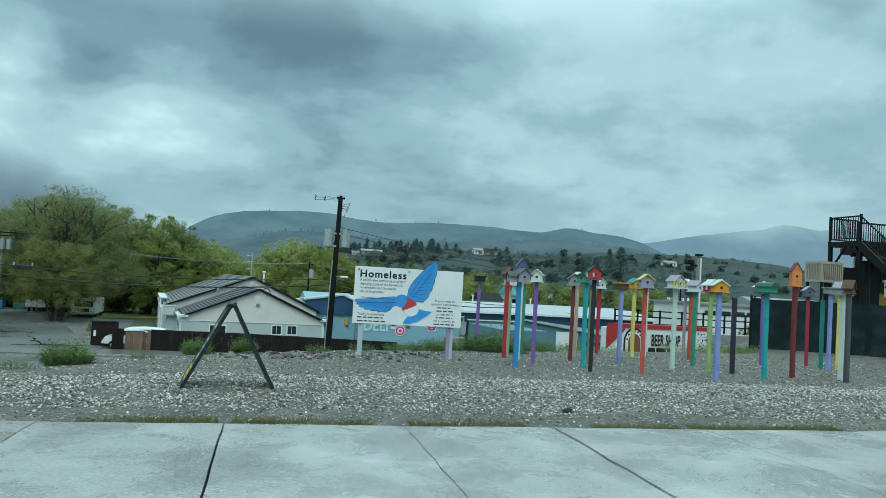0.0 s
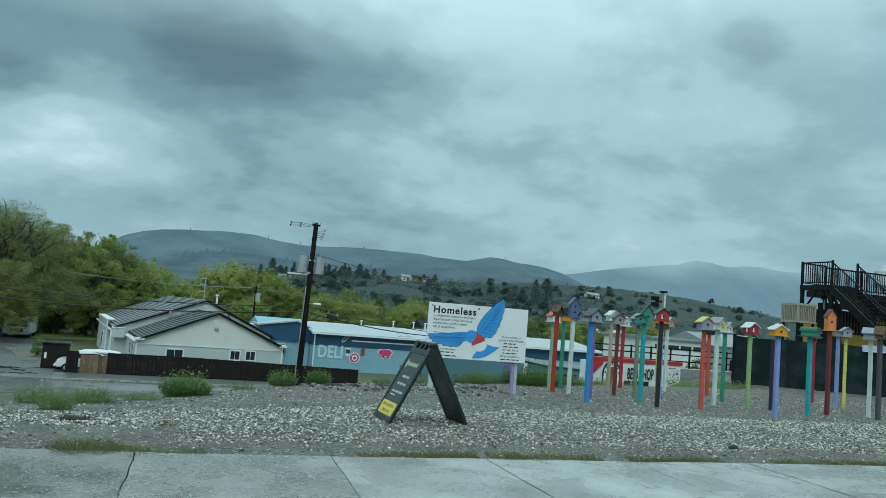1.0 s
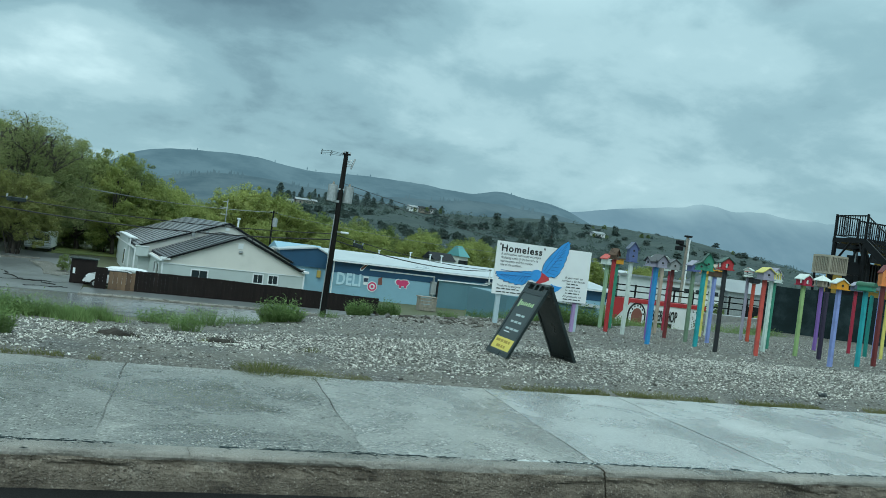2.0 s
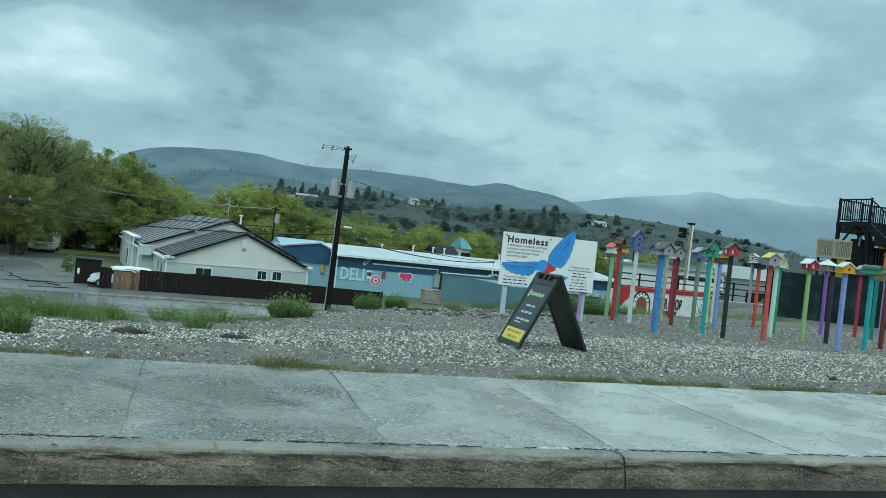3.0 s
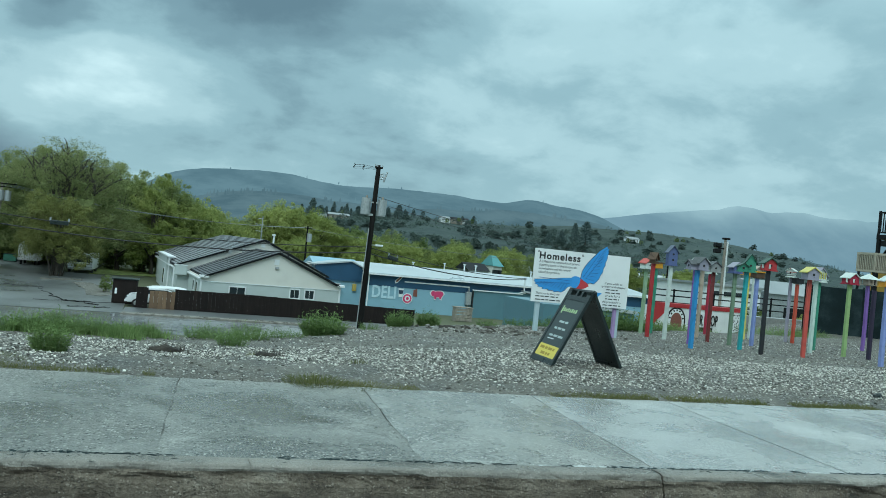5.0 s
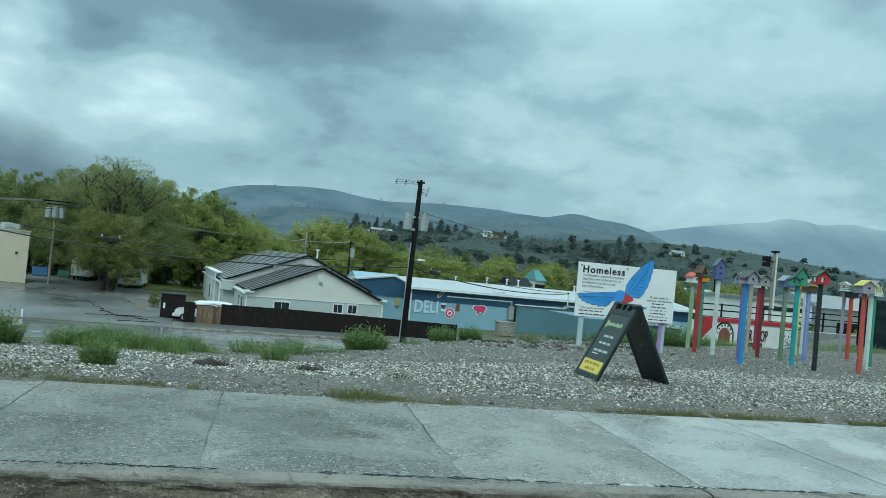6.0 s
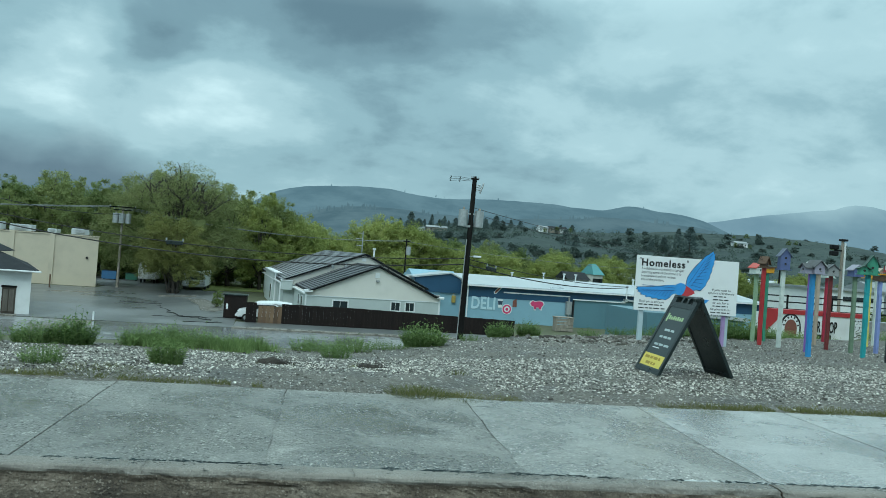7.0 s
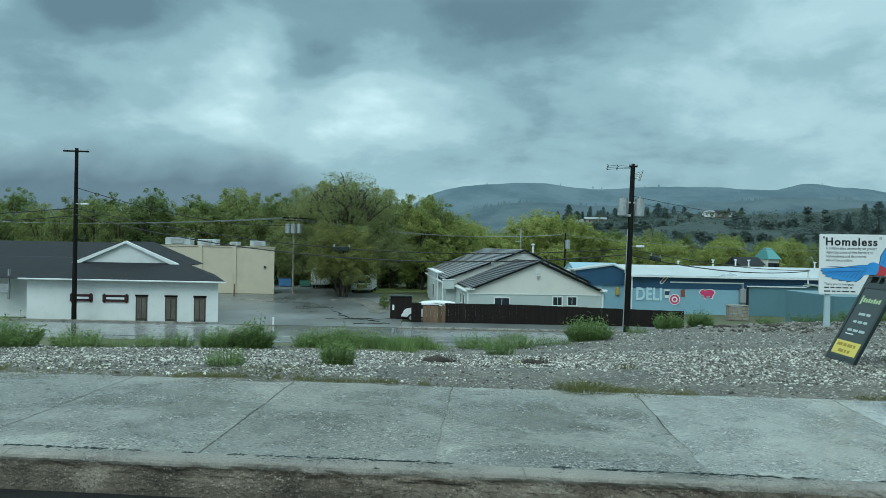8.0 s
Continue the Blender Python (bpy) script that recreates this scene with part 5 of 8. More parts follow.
while k < 13.5:
    if not -7.95 < k < -6.1:
        b = part("board", bd, None, fence)
        b.matrix_basis = pose(k, 63.74, LOW + 0.03 - (0.0 if k < 0 else 0.02 * k) + 0.008 * math.sin(k * 5))
    k += 0.28
cg = thing("cedar_gate", "cedar plank gate in the dark fence", "gate", pose(-7.02, 63.72, LOW + 0.05))
pl = mesh_of("plank", (lambda b: (box(b, -.15, .15, -.02, .02, 0, 1.4, bevel=0.006), b)[-1])(bmesh.new()), M_CEDAR)
for i in range(6):
    part("plank", pl, None, cg).matrix_basis = pose(-.78 + i * .312, 0, 0.02 * (i % 2))
bpart("brace", M_CEDAR, cg, (-.93, .93, .02, .06, .3, .4), (-.93, .93, .02, .06, 1.0, 1.1))
bs = thing("bin_store", "dark boxed bin store beside the lot", "shed", pose(-10.0, 67.5, LOW))
bpart("wall", M_FENCEW, bs, (-.9, .9, -.8, .8, 0, 1.95))
bpart("roof", M_PLASTIC, bs, (-1.0, 1.0, -.9, .9, 1.95, 2.03))
bpart("door", M_FENCEW, bs, (-.7, .7, -.84, -.8, .1, 1.8))
bpart("notice", M_TRIM, bs, (-.72, -.55, -.86, -.84, .8, 1.25))


def car(x, y, rot):
    c = thing("white_car", "white hatchback parked behind the fence", "car", pose(x, y, LOW + 0.02, 0, 0, rot))
    prof = [(-2.1, .35), (-2.15, .75), (-1.95, .95), (-1.2, 1.05), (-.6, 1.48), (.9, 1.5), (1.7, 1.12), (2.1, .95), (2.12, .4)]
    bm = bmesh.new()
    prism(bm, prof, "y", -.86, .86)
    bmesh.ops.bevel(bm, geom=[e for e in bm.edges], offset=0.07, segments=2, affect="EDGES")
    part("body", bm, M_CARW, c)
    bm = bmesh.new()
    prism(bm, [(-1.1, 1.07), (-.58, 1.42), (.88, 1.44), (1.5, 1.12)], "y", -.875, .875)
    part("window", bm, M_GLASS, c)
    for sx in (-1.35, 1.35):
        for sy in (-.82, .82):
            bm = bmesh.new()
            tube(bm, [(sx, sy - .1, .32), (sx, sy + .1, .32)], 0.32, 14)
            w = part("wheel", bm, M_RUBBER, c)
            bm = bmesh.new()
            tube(bm, [(sx, sy - .11, .32), (sx, sy + .11, .32)], 0.18, 10)
            part("rim", bm, M_STEEL, w)
    for sy in (-.6, .6):
        bpart("headlight", M_GLASS, c, (-2.16, -2.02, sy - .2, sy + .2, .68, .82))
    bpart("bumper", M_CARW, c, (-2.22, -2.08, -.8, .8, .38, .58), bevel=0.03)


car(-7.6, 65.6, 0)
# curved sheet on added legs stands in for a second vehicle's roof
cv_ = thing("white_awning", "white curved van roof above the fence", "canopy", pose(-6.9, 66.4, LOW - 0.16))
bm = bmesh.new()
prism(bm, [(-1.5, 1.62), (-1.1, 1.74), (0, 1.8), (1.1, 1.76), (1.6, 1.66), (1.55, 1.58), (0, 1.72), (-1.45, 1.55)], "y", -1.2, 1.2)
part("sheet", bm, M_TRIM, cv_)
for sx in (-1.6, 1.6):
    bpart("leg", M_STEEL, cv_, (sx - .04, sx + .04, -1.1, -1.02, 0, 1.6), (sx - .04, sx + .04, 1.02, 1.1, 0, 1.6))

# tar lines over cracks in the parking lot
tar = random.Random(31)
for i, (xa, ya, xb, yb) in enumerate(((-17.8, 76, -14.6, 67), (-14.6, 67, -11.6, 64), (-21.5, 78, -17.5, 76.5), (-16, 65.5, -10.5, 66.5), (-13.5, 62, -10.2, 62.6))):
    vs, fs = [], []
    for k in range(13):
        f = k / 12
        x, y = xa + (xb - xa) * f + tar.gauss(0, .16), ya + (yb - ya) * f + tar.gauss(0, .3)
        w = tar.uniform(.1, .42)
        vs += [(x, y - w, LOW + .046), (x, y + w, LOW + .046)]
    fs = [(2 * k, 2 * k + 2, 2 * k + 3, 2 * k + 1) for k in range(12)]
    tagged(new("tar_line", raw("tar_line", vs, fs, M_ROAD)), "black tar line over an asphalt crack", "tar line", kind="structure")

# ---- blue deli building ----
deli = thing("blue_deli", "long two-tone blue metal shed with pale roof", "building")
DX0, DX1, DY0, DY1 = 12.4, 46.0, 78.0, 92.0
DE, DR = -1.3, -0.5
bpart("wall", M_SKYBLUE, deli, (DX0, DX1, DY0, DY1, LOW - 0.2, -2.55), label="pale blue lower wall")
bm = bmesh.new()
prism(bm, [(DY0 - 0.04, -2.55), (DY1, -2.55), (DY1, DE), (85.0, DR), (DY0 - 0.04, DE)], "x", DX0 - 0.04, DX1)
part("wall", bm, M_NAVY, deli, "navy upper wall")
bm = bmesh.new()
prism(bm, [(DY0 - 0.5, DE - 0.06), (85.0, DR + 0.03), (85.0, DR + 0.17), (DY0 - 0.5, DE + 0.1)], "x", DX0 - 0.35, DX1 + 0.3)
part("roof", bm, M_METALROOF, deli)
bm = bmesh.new()
prism(bm, [(85.0, DR + 0.03), (DY1 + 0.5, DE - 0.06), (DY1 + 0.5, DE + 0.1), (85.0, DR + 0.17)], "x", DX0 - 0.35, DX1 + 0.3)
part("roof", bm, M_METALROOF, deli)
bpart("downpipe", M_TRIM, deli, (DX0 - 0.02, DX0 + 0.1, DY0 - 0.14, DY0 - 0.05, LOW, DE))
bpart("gutter", M_TRIM, deli, (DX0 - 0.35, DX1, DY0 - 0.62, DY0 - 0.48, DE - 0.1, DE + 0.04))
bpart("light_strip", M_TRIM, deli, (16.3, 23.6, DY0 - 0.12, DY0 - 0.02, -1.95, -1.82), label="white strip light along the wall")
# gable end extension towards the house
ext = bmesh.new()
prism(ext, [(80.0, LOW), (91, LOW), (91, -1.3), (85.5, -0.2), (80.0, -1.3)], "x", 7.2, DX0 - 0.05)
part("wall", ext, M_SKYBLUE, deli, "pale blue end wall")
ext = bmesh.new()
prism(ext, [(7.1, -2.4), (12.45, -2.4), (12.45, -1.15), (10.9, -0.35), (7.1, -0.95)], "y", 79.8, 79.97)
part("wall", ext, M_NAVY, deli, "navy gable band")
ext = bmesh.new()
prism(ext, [(6.9, -0.98), (10.9, -0.36), (12.6, -1.1), (12.6, -0.98), (10.9, -0.22), (6.9, -0.84)], "y", 79.6, 85)
part("gable_trim", ext, M_METALROOF, deli)
M_DELI = paint("pale_painted_letters", (0.52, 0.70, 0.78), 0.1)
lettering("lettering", "DELI", 1.75, M_DELI, deli, pose(12.85, DY0 - 0.06, -3.72, 90), 0.01, "pale painted wall letters", 1.05, 2.55, bold=.05)


def disc(cx, cz, r, n=20, sx=1.0):
    return [(cx + sx * r * math.cos(2 * PI * i / n), cz + r * math.sin(2 * PI * i / n)) for i in range(n)]


M_PINK = paint("pink_paint", (0.62, 0.05, 0.16))
M_DARKP = paint("dark_blue_paint", (0.03, 0.05, 0.09))
M_BRICKP = paint("brown_paint", (0.22, 0.08, 0.06))
FW = Matrix.Translation((0, DY0 - 0.05, 0))
mu = thing("wall_mural", "round and jagged painted food shapes on the wall", "mural")
PATCH = [(19.15, -2.85), (19.3, -2.58), (19.55, -2.5), (19.7, -2.6), (20.1, -2.52), (20.45, -2.5), (20.72, -2.62), (20.85, -2.85), (20.7, -3.1), (20.6, -3.25), (20.55, -3.55), (20.35, -3.5), (20.3, -3.3), (19.95, -3.32), (19.9, -3.58), (19.68, -3.55), (19.65, -3.25), (19.35, -3.15)]
flat_shape("outline", PATCH, M_TRIM, mu, FW, 0.01)
flat_shape("patch", [(20.0 + (x - 20.0) * .86, -2.95 + (z + 2.95) * .82) for x, z in PATCH], M_PINK, mu, FW @ Matrix.Translation((0, -.012, 0)), 0.01, "pink painted patch")
flat_shape("ring", disc(16.75, -3.62, 0.56), M_TRIM, mu, FW, 0.01)
flat_shape("ring", disc(16.75, -3.62, 0.47), M_PINK, mu, FW @ Matrix.Translation((0, -.012, 0)), 0.01)
flat_shape("ring", disc(16.75, -3.62, 0.3), M_TRIM, mu, FW @ Matrix.Translation((0, -.024, 0)), 0.01)
flat_shape("ring", disc(16.75, -3.62, 0.16), M_PINK, mu, FW @ Matrix.Translation((0, -.036, 0)), 0.01)
flat_shape("cup", [(15.7, -2.62), (16.3, -2.62), (16.2, -3.5), (15.8, -3.5)], M_TRIM, mu, FW, 0.01)
flat_shape("cup_band", [(15.74, -2.8), (16.26, -2.8), (16.2, -3.2), (15.8, -3.2)], M_DARKP, mu, FW @ Matrix.Translation((0, -.012, 0)), 0.01)
flat_shape("block", [(17.35, -2.7), (17.75, -2.5), (17.8, -3.35), (17.35, -3.35)], M_BRICKP, mu, FW, 0.01)
flat_shape("slash", [(15.3, -2.1), (15.22, -1.9), (15.6, -1.5), (15.9, -1.22), (16.12, -1.18), (16.1, -1.38), (15.85, -1.7), (15.5, -2.1)], M_TRIM, mu, FW, 0.01)
flat_shape("slash_core", [(15.36, -2.02), (15.32, -1.9), (15.62, -1.57), (15.92, -1.3), (16.02, -1.28), (16.0, -1.38), (15.78, -1.68), (15.46, -2.0)], M_BRICKP, mu, FW @ Matrix.Translation((0, -.012, 0)), 0.01)
for xa, h in ((22.2, .55), (24.6, .6), (26.0, .6), (33.0, .5), (18.5, .35)):
    st = thing("roof_stack", "small white vent stack on the pale roof", "vent", pose(xa, 83, -0.5))
    bm = bmesh.new()
    tube(bm, [(0, 0, 0), (0, 0, h + .3)], 0.08, 8)
    part("pipe", bm, M_TRIM, st)
    bpart("cap", M_TRIM, st, (-.14, .14, -.14, .14, h + .25, h + .36), bevel=.02)
wu = thing("window_air_unit", "grey air unit on the pale blue end wall", "air unit", pose(9.3, 79.9, -3.3))
bpart("casing", M_STEEL, wu, (-.5, .5, -.75, .05, 0, .62), bevel=.04)
bpart("grille", M_INK, wu, (-.4, .4, -.77, -.74, .1, .5))
bpart("bracket", M_BLACKIRON, wu, (-.42, -.34, -.7, 0, -.3, 0), (.34, .42, -.7, 0, -.3, 0))
yb = thing("meter_box", "small ochre meter box on the wall", "meter", pose(11.4, 79.95, -3.4))
bpart("box", paint("ochre_box", (.45, .33, .08)), yb, (-.2, .2, -.22, .05, 0, .75), bevel=.03)
bpart("conduit", M_STEEL, yb, (-.05, .05, -.1, .03, .75, 1.3))
# lower slate-blue wing
wing = thing("slate_wing", "slate-blue metal shed with a white roof edge", "building")
WY = 77.55
bm = bmesh.new()
prism(bm, [(23.9, LOW - .2), (43.8, LOW - .2), (43.8, -3.42), (38.85, -3.2), (29.65, -1.94), (23.9, -2.2)], "y", WY, 78.2)
part("wall", bm, M_TEAL, wing)
bm = bmesh.new()
prism(bm, [(29.65, -1.89), (38.85, -3.14), (44.2, -3.36), (44.2, -3.03), (39.4, -2.7), (29.65, -1.72)], "y", WY - .33, 78.2)
part("roof", bm, M_METALROOF, wing)
bpart("trim", M_TRIM, wing, (23.8, 29.7, WY - .15, WY, -2.19, -2.08))
bpart("corner_board", M_INK, wing, (23.84, 23.98, WY - .07, WY + .05, LOW, -2.2))
bpart("door", M_TRIM, wing, (34.0, 36.5, WY - .1, WY - .02, LOW, LOW + 2.1), label="white roller door")
for xa, ww in ((37.6, 2.4), (40.9, 2.0)):
    bpart("window", M_GLASS, wing, (xa, xa + ww, WY - .07, WY - .02, -4.8, -4.05))
mast = thing("service_mast", "white service mast on the wing roof", "mast", pose(29.75, WY - .2, -2.05))
bm = bmesh.new()
tube(bm, [(0, 0, 0), (0, 0, 1.6)], 0.075, 8)
tube(bm, [(-.5, 0, .05), (0, 0, .12), (.2, 0, .02)], 0.05, 6)
part("pipe", bm, M_TRIM, mast)
bpart("head", M_STEEL, mast, (-.12, .12, -.1, .1, 1.55, 1.7))
ub = thing("wall_unit", "grey electric cabinet on the pale wall", "cabinet", pose(23.45, 77.7, LOW + .4))
bpart("cabinet", M_STEEL, ub, (-.3, .3, -.2, .25, .9, 2.3), bevel=.03)
bpart("conduit", M_STEEL, ub, (-.06, .06, -.1, .2, -.4, .95))
bpart("conduit", M_STEEL, ub, (-.06, .06, -.1, .2, 2.25, 2.7))
cr = thing("wooden_crate", "weathered wooden crate beside the blue wall", "crate", pose(20.9, 72.2, LOW + 0.02))
for i in range(4):
    bpart("plank", M_WOODGREY, cr, (-.9, .9, -.55, -.5, .05 + i * .32, .33 + i * .32))
for sx in (-.85, .75):
    bpart("stile", M_WOODGREY, cr, (sx, sx + .1, -.5, .5, 0, 1.35))
bpart("lid", M_WOODGREY, cr, (-.95, .95, -.6, .6, 1.35, 1.42))

# ---- far houses ----
def far_house(x, y, w, h, wall, roof, label, tower=False):
    z = hill_z(x, y) if y > 260 else ground_z(x, y)
    f = thing("far_house", label, "house", pose(x, y, z))
    bpart("wall", wall, f, (-w / 2, w / 2, -3, 3, -2, h))
    bm = bmesh.new()
    if tower:
        v = [bm.verts.new(c) for c in ((-w * .6, -3.6, h), (w * .6, -3.6, h), (w * .6, 3.6, h), (-w * .6, 3.6, h), (-w * .25, -.6, h + 2), (w * .25, -.6, h + 2), (w * .25, .6, h + 2), (-w * .25, .6, h + 2))]
        for q in ((0, 1, 5, 4), (1, 2, 6, 5), (2, 3, 7, 6), (3, 0, 4, 7), (4, 5, 6, 7), (3, 2, 1, 0)):
            bm.faces.new([v[i] for i in q])
    else:
        prism(bm, [(-3.5, h), (3.5, h), (0, h + 1.3)], "x", -w * .55, w * .55)
    part("roof", bm, roof, f)
    for k in (-.3, .05, .3):
        bpart("window", M_GLASS, f, (w * k - .4, w * k + .4, -3.05, -2.98, h - 1.7, h - .7))


M_DULLROOF = surface("weathered_metal_roof", [(0.20, 0.225, 0.235), (0.27, 0.295, 0.305), (0.34, 0.365, 0.375)], scale=0.3, rough=0.6, bump=0.02)
M_TEALROOF = paint("teal_roof", (0.07, 0.25, 0.26))
far_house(50.9, 140, 1.9, 5.2, M_CREAM, M_TEALROOF, "pale tower with a teal roof", True)
far_house(76, 180, 12, 4.2, M_WHITEW, M_METALROOF, "long white house among bushes")
far_house(163, 515, 7, 1.3, M_WHITEW, M_DULLROOF, "white house on the hillside")
far_house(171, 514, 8, 1.5, M_WOODGREY, M_SHINGLE, "brown house on the hillside")
far_house(178, 516, 5, 1.2, M_WHITEW, M_SHINGLE, "small pale house on the hillside")
far_house(84, 495, 13, 1.6, M_WOODGREY, M_DULLROOF, "long house high among conifers")
far_house(74, 497, 5, 1.6, M_WHITEW, M_DULLROOF, "white outbuilding among conifers")
far_house(287, 470, 9, 2.4, M_WHITEW, M_DULLROOF, "white house under trees on the hill")
far_house(44, 132, 4, 4.2, M_STEEL, M_SHINGLE, "grey house beside the teal tower")
far_house(110, 200, 16, 3.6, M_WHITEW, M_METALROOF, "long white barn in the valley")
far_house(152, 240, 14, 4, M_CREAM, M_METALROOF, "pale barn in the valley")

# ---- utility poles and cables ----
def utility_pole(x, y, z0, z1, label, arms=((0.3, 1.1),), cans=(), r=0.16, arm_rot=0.0, wood=M_POLE):
    p_ = thing("utility_pole", label, "utility pole", pose(x, y, z0))
    h = z1 - z0
    bm = bmesh.new()
    tube(bm, [(0, 0, -0.5), (0, 0, h * .5), (0, 0, h)], r, 10, r * .66)
    part("pole", bm, wood, p_)
    for dz, w in arms:
        bm = bmesh.new()
        box(bm, -w, w, -.16, -.05, h - dz - .06, h - dz + .06, bevel=.01)
        a = part("crossarm", bm, M_POLE, p_)
        a.matrix_basis = pose(0, 0, 0, 0, 0, arm_rot)
        for k in (-.92, -.35, .35, .92):
            bm = bmesh.new()
            tube(bm, [(w * k, -.1, h - dz + .06), (w * k, -.1, h - dz + .2)], 0.045, 7, 0.03)
            part("insulator", bm, M_STEEL, a)
    for cx, cy, dz in cans:
        bm = bmesh.new()
        tube(bm, [(cx, cy, h - dz), (cx, cy, h - dz - .04), (cx, cy, h - dz - 1.15)], 0.33, 14)
        c = part("transformer", bm, M_STEEL, p_, "grey transformer can")
        bm = bmesh.new()
        tube(bm, [(cx, cy, h - dz + .2), (cx, cy, h - dz)], 0.05, 6, 0.1)
        part("bushing", bm, M_WOODGREY, c)
        bpart("bracket", M_STEEL, c, (min(0, cx), max(0, cx), cy - .05, cy + .05, h - dz - .3, h - dz - .2))
    return p_


mp_ = utility_pole(6.35, 53, -4.9, 7.15, "dark timber utility pole with two transformers", ((.18, .28),), ((-.6, -.1, 2.4), (.54, -.1, 2.4)), r=.24)
mp_.matrix_world = pose(6.35, 53, -4.9, 0, 1.3, 0)
bm = bmesh.new()
for i in range(3):
    tube(bm, [(0, 0, 11.85 - .06 * i), (-1.1, -.25 + .2 * i, 11.9 - .1 * i), (-1.75, -.4 + .3 * i, 11.8 - .1 * i)], .012, 5)
part("jumper_wire", bm, M_CABLE, mp_)
for i in range(3):
    for k_ in (-1.05, -1.7):
        bm = bmesh.new()
        tube(bm, [(k_, -.25 + .15 * i, 11.78 - .1 * i), (k_ - .08, -.25 + .15 * i, 11.92 - .1 * i)], .028, 7)
        part("insulator", bm, M_PLASTIC, mp_)
bm = bmesh.new()
for i in range(4):
    tube(bm, [(0, 0, 11.0 + .12 * i), (.45, -.1, 11.15 + .12 * i)], .03, 5)
    tube(bm, [(.45 + .04 * i, -.1, 10.9 + .15 * i), (.5 + .05 * i, -.1, 11.2 + .15 * i)], .06, 6)
part("fuse_bracket", bm, M_STEEL, mp_)
bm = bmesh.new()
tube(bm, [(-.25, -.14, .1), (-.21, -.14, 7.6)], .036, 6)
part("conduit", bm, M_STEEL, mp_, "pale grey conduit")
bm = bmesh.new()
box(bm, -.5, -.05, -.2, .1, 8.45, 8.6)
part("bracket", bm, M_STEEL, mp_)
utility_pole(-34.9, 59.6, LOW, 8.35, "tall dark utility pole with one crossarm", ((.25, .95),), (), .2, 8)
utility_pole(-25.7, 96.6, LOW, 4.6, "grey utility pole with three transformers", ((.15, 1.5), (.5, 1.0)), ((-.7, -.2, .9), (0, -.3, .9), (.7, -.2, .9)), .16, 0, M_WOODGREY)
utility_pole(9.4, 104, LOW, 3.4, "thin far utility pole with a transformer", ((.3, .5),), ((.3, -.1, 1.0),), .15)
utility_pole(-80, 98, LOW, 4.2, "grey utility pole beyond the store", ((.3, 1.0),), (), .16)
utility_pole(-95, 62, LOW, 7.5, "dark utility pole along the street", ((.3, 1.0),), (), .18)


def cable(name, a, b, sag, mat=M_CABLE, r=0.03, label="dark overhead cable between poles", n=18):
    a, b = Vector(a), Vector(b)
    pts = []
    for i in range(n + 1):
        f = i / n
        p = a.lerp(b, f)
        pts.append((p.x, p.y, p.z - 4 * sag * f * (1 - f)))
    bm = bmesh.new()
    tube(bm, pts, r, 5)
    return tagged(part(name, bm, mat, None), label, "cable", group="overhead cables")


cable("cable", (-34.9, 59.5, 3.7), (6.3, 52.9, 1.35), 1.5, r=.03)
cable("cable", (-34.9, 59.5, 3.2), (6.3, 52.9, .95), 1.7, r=.042)
cable("cable", (-34.9, 59.5, 5.3), (-25.7, 96.5, 3.6), 1.0)
cable("cable", (-34.9, 59.5, 3.7), (-95, 62, 2.8), 1.2, r=.035)
cable("cable", (-34.9, 59.5, 3.1), (-95, 62, 2.2), 1.2, r=.035)
cable("cable", (6.4, 52.9, 1.35), (29.75, 77.3, -.42), .4, r=.03)
cable("cable", (6.4, 52.9, .95), (29.75, 77.3, -.5), .6, r=.042)
cable("cable", (6.4, 53, 5.0), (62, 98, 4.0), 1.2, r=.02)
cable("cable", (6.4, 53, 4.6), (62, 98, 3.4), 1.3, r=.02)
for dx in (-1.4, -.5, .5):
    cable("cable", (-25.7 + dx, 96.5, 4.5), (9.4 + dx * .3, 104, 3.15), 1.1, M_CABLE_L, .028, "pale overhead cable between poles")
    cable("cable", (-25.7 + dx, 96.5, 4.5), (-80 + dx, 98, 3.9), .9, M_CABLE_L, .028, "pale overhead cable between poles")
cable("cable", (9.4, 104, 3.1), (62, 98, 2.6), 1.2, M_CABLE_L, .026, "pale overhead cable between poles")
utility_pole(62, 98, LOW, 4.3, "far utility pole beyond the blue shed", ((.3, .8),), (), .15)
spl = thing("cable_splice", "black splice case hanging on the cable", "splice case", pose(-13.6, 55.9, .98))
bpart("case", M_PLASTIC, spl, (-.55, .55, -.12, .12, -.15, .13), bevel=.04)
for sx in (-.6, .5):
    bpart("clamp", M_STEEL, spl, (sx, sx + .1, -.03, .03, .08, .3))
copy_thing(spl, pose(8.9, 55.4, .72, 0, 8, 40))
lamp = thing("street_lamp", "small street light on the utility pole", "street lamp", pose(6.5, 52.9, 1.5))
bpart("arm", M_STEEL, lamp, (0, .5, -.04, .04, 0, .06))
bpart("head", M_TRIM, lamp, (.4, .95, -.12, .12, -.05, .1), bevel=.04)
copy_thing(lamp, pose(-34.8, 59.4, 4.0))

# ---- brewery wall and railing ----
brew = thing("beer_shop", "low white building with a red band", "building")
bpart("wall", M_WHITEW, brew, (19.2, 25.4, 37, 37.8, -5, -.34))
bpart("wall", M_STEEL, brew, (25.4, 33, 37.2, 38, -5, -.5), label="grey side wall")
bpart("band", M_REDW, brew, (19.9, 25.5, 36.95, 37.8, -.34, -.12), label="red painted band along the wall top")
bm = bmesh.new()
prism(bm, [(19.1, -1.5), (19.1, -.12), (20.3, -.12), (20.1, -.5)], "y", 36.92, 36.99)
part("panel", bm, M_REDW, brew, "red painted end of the wall")
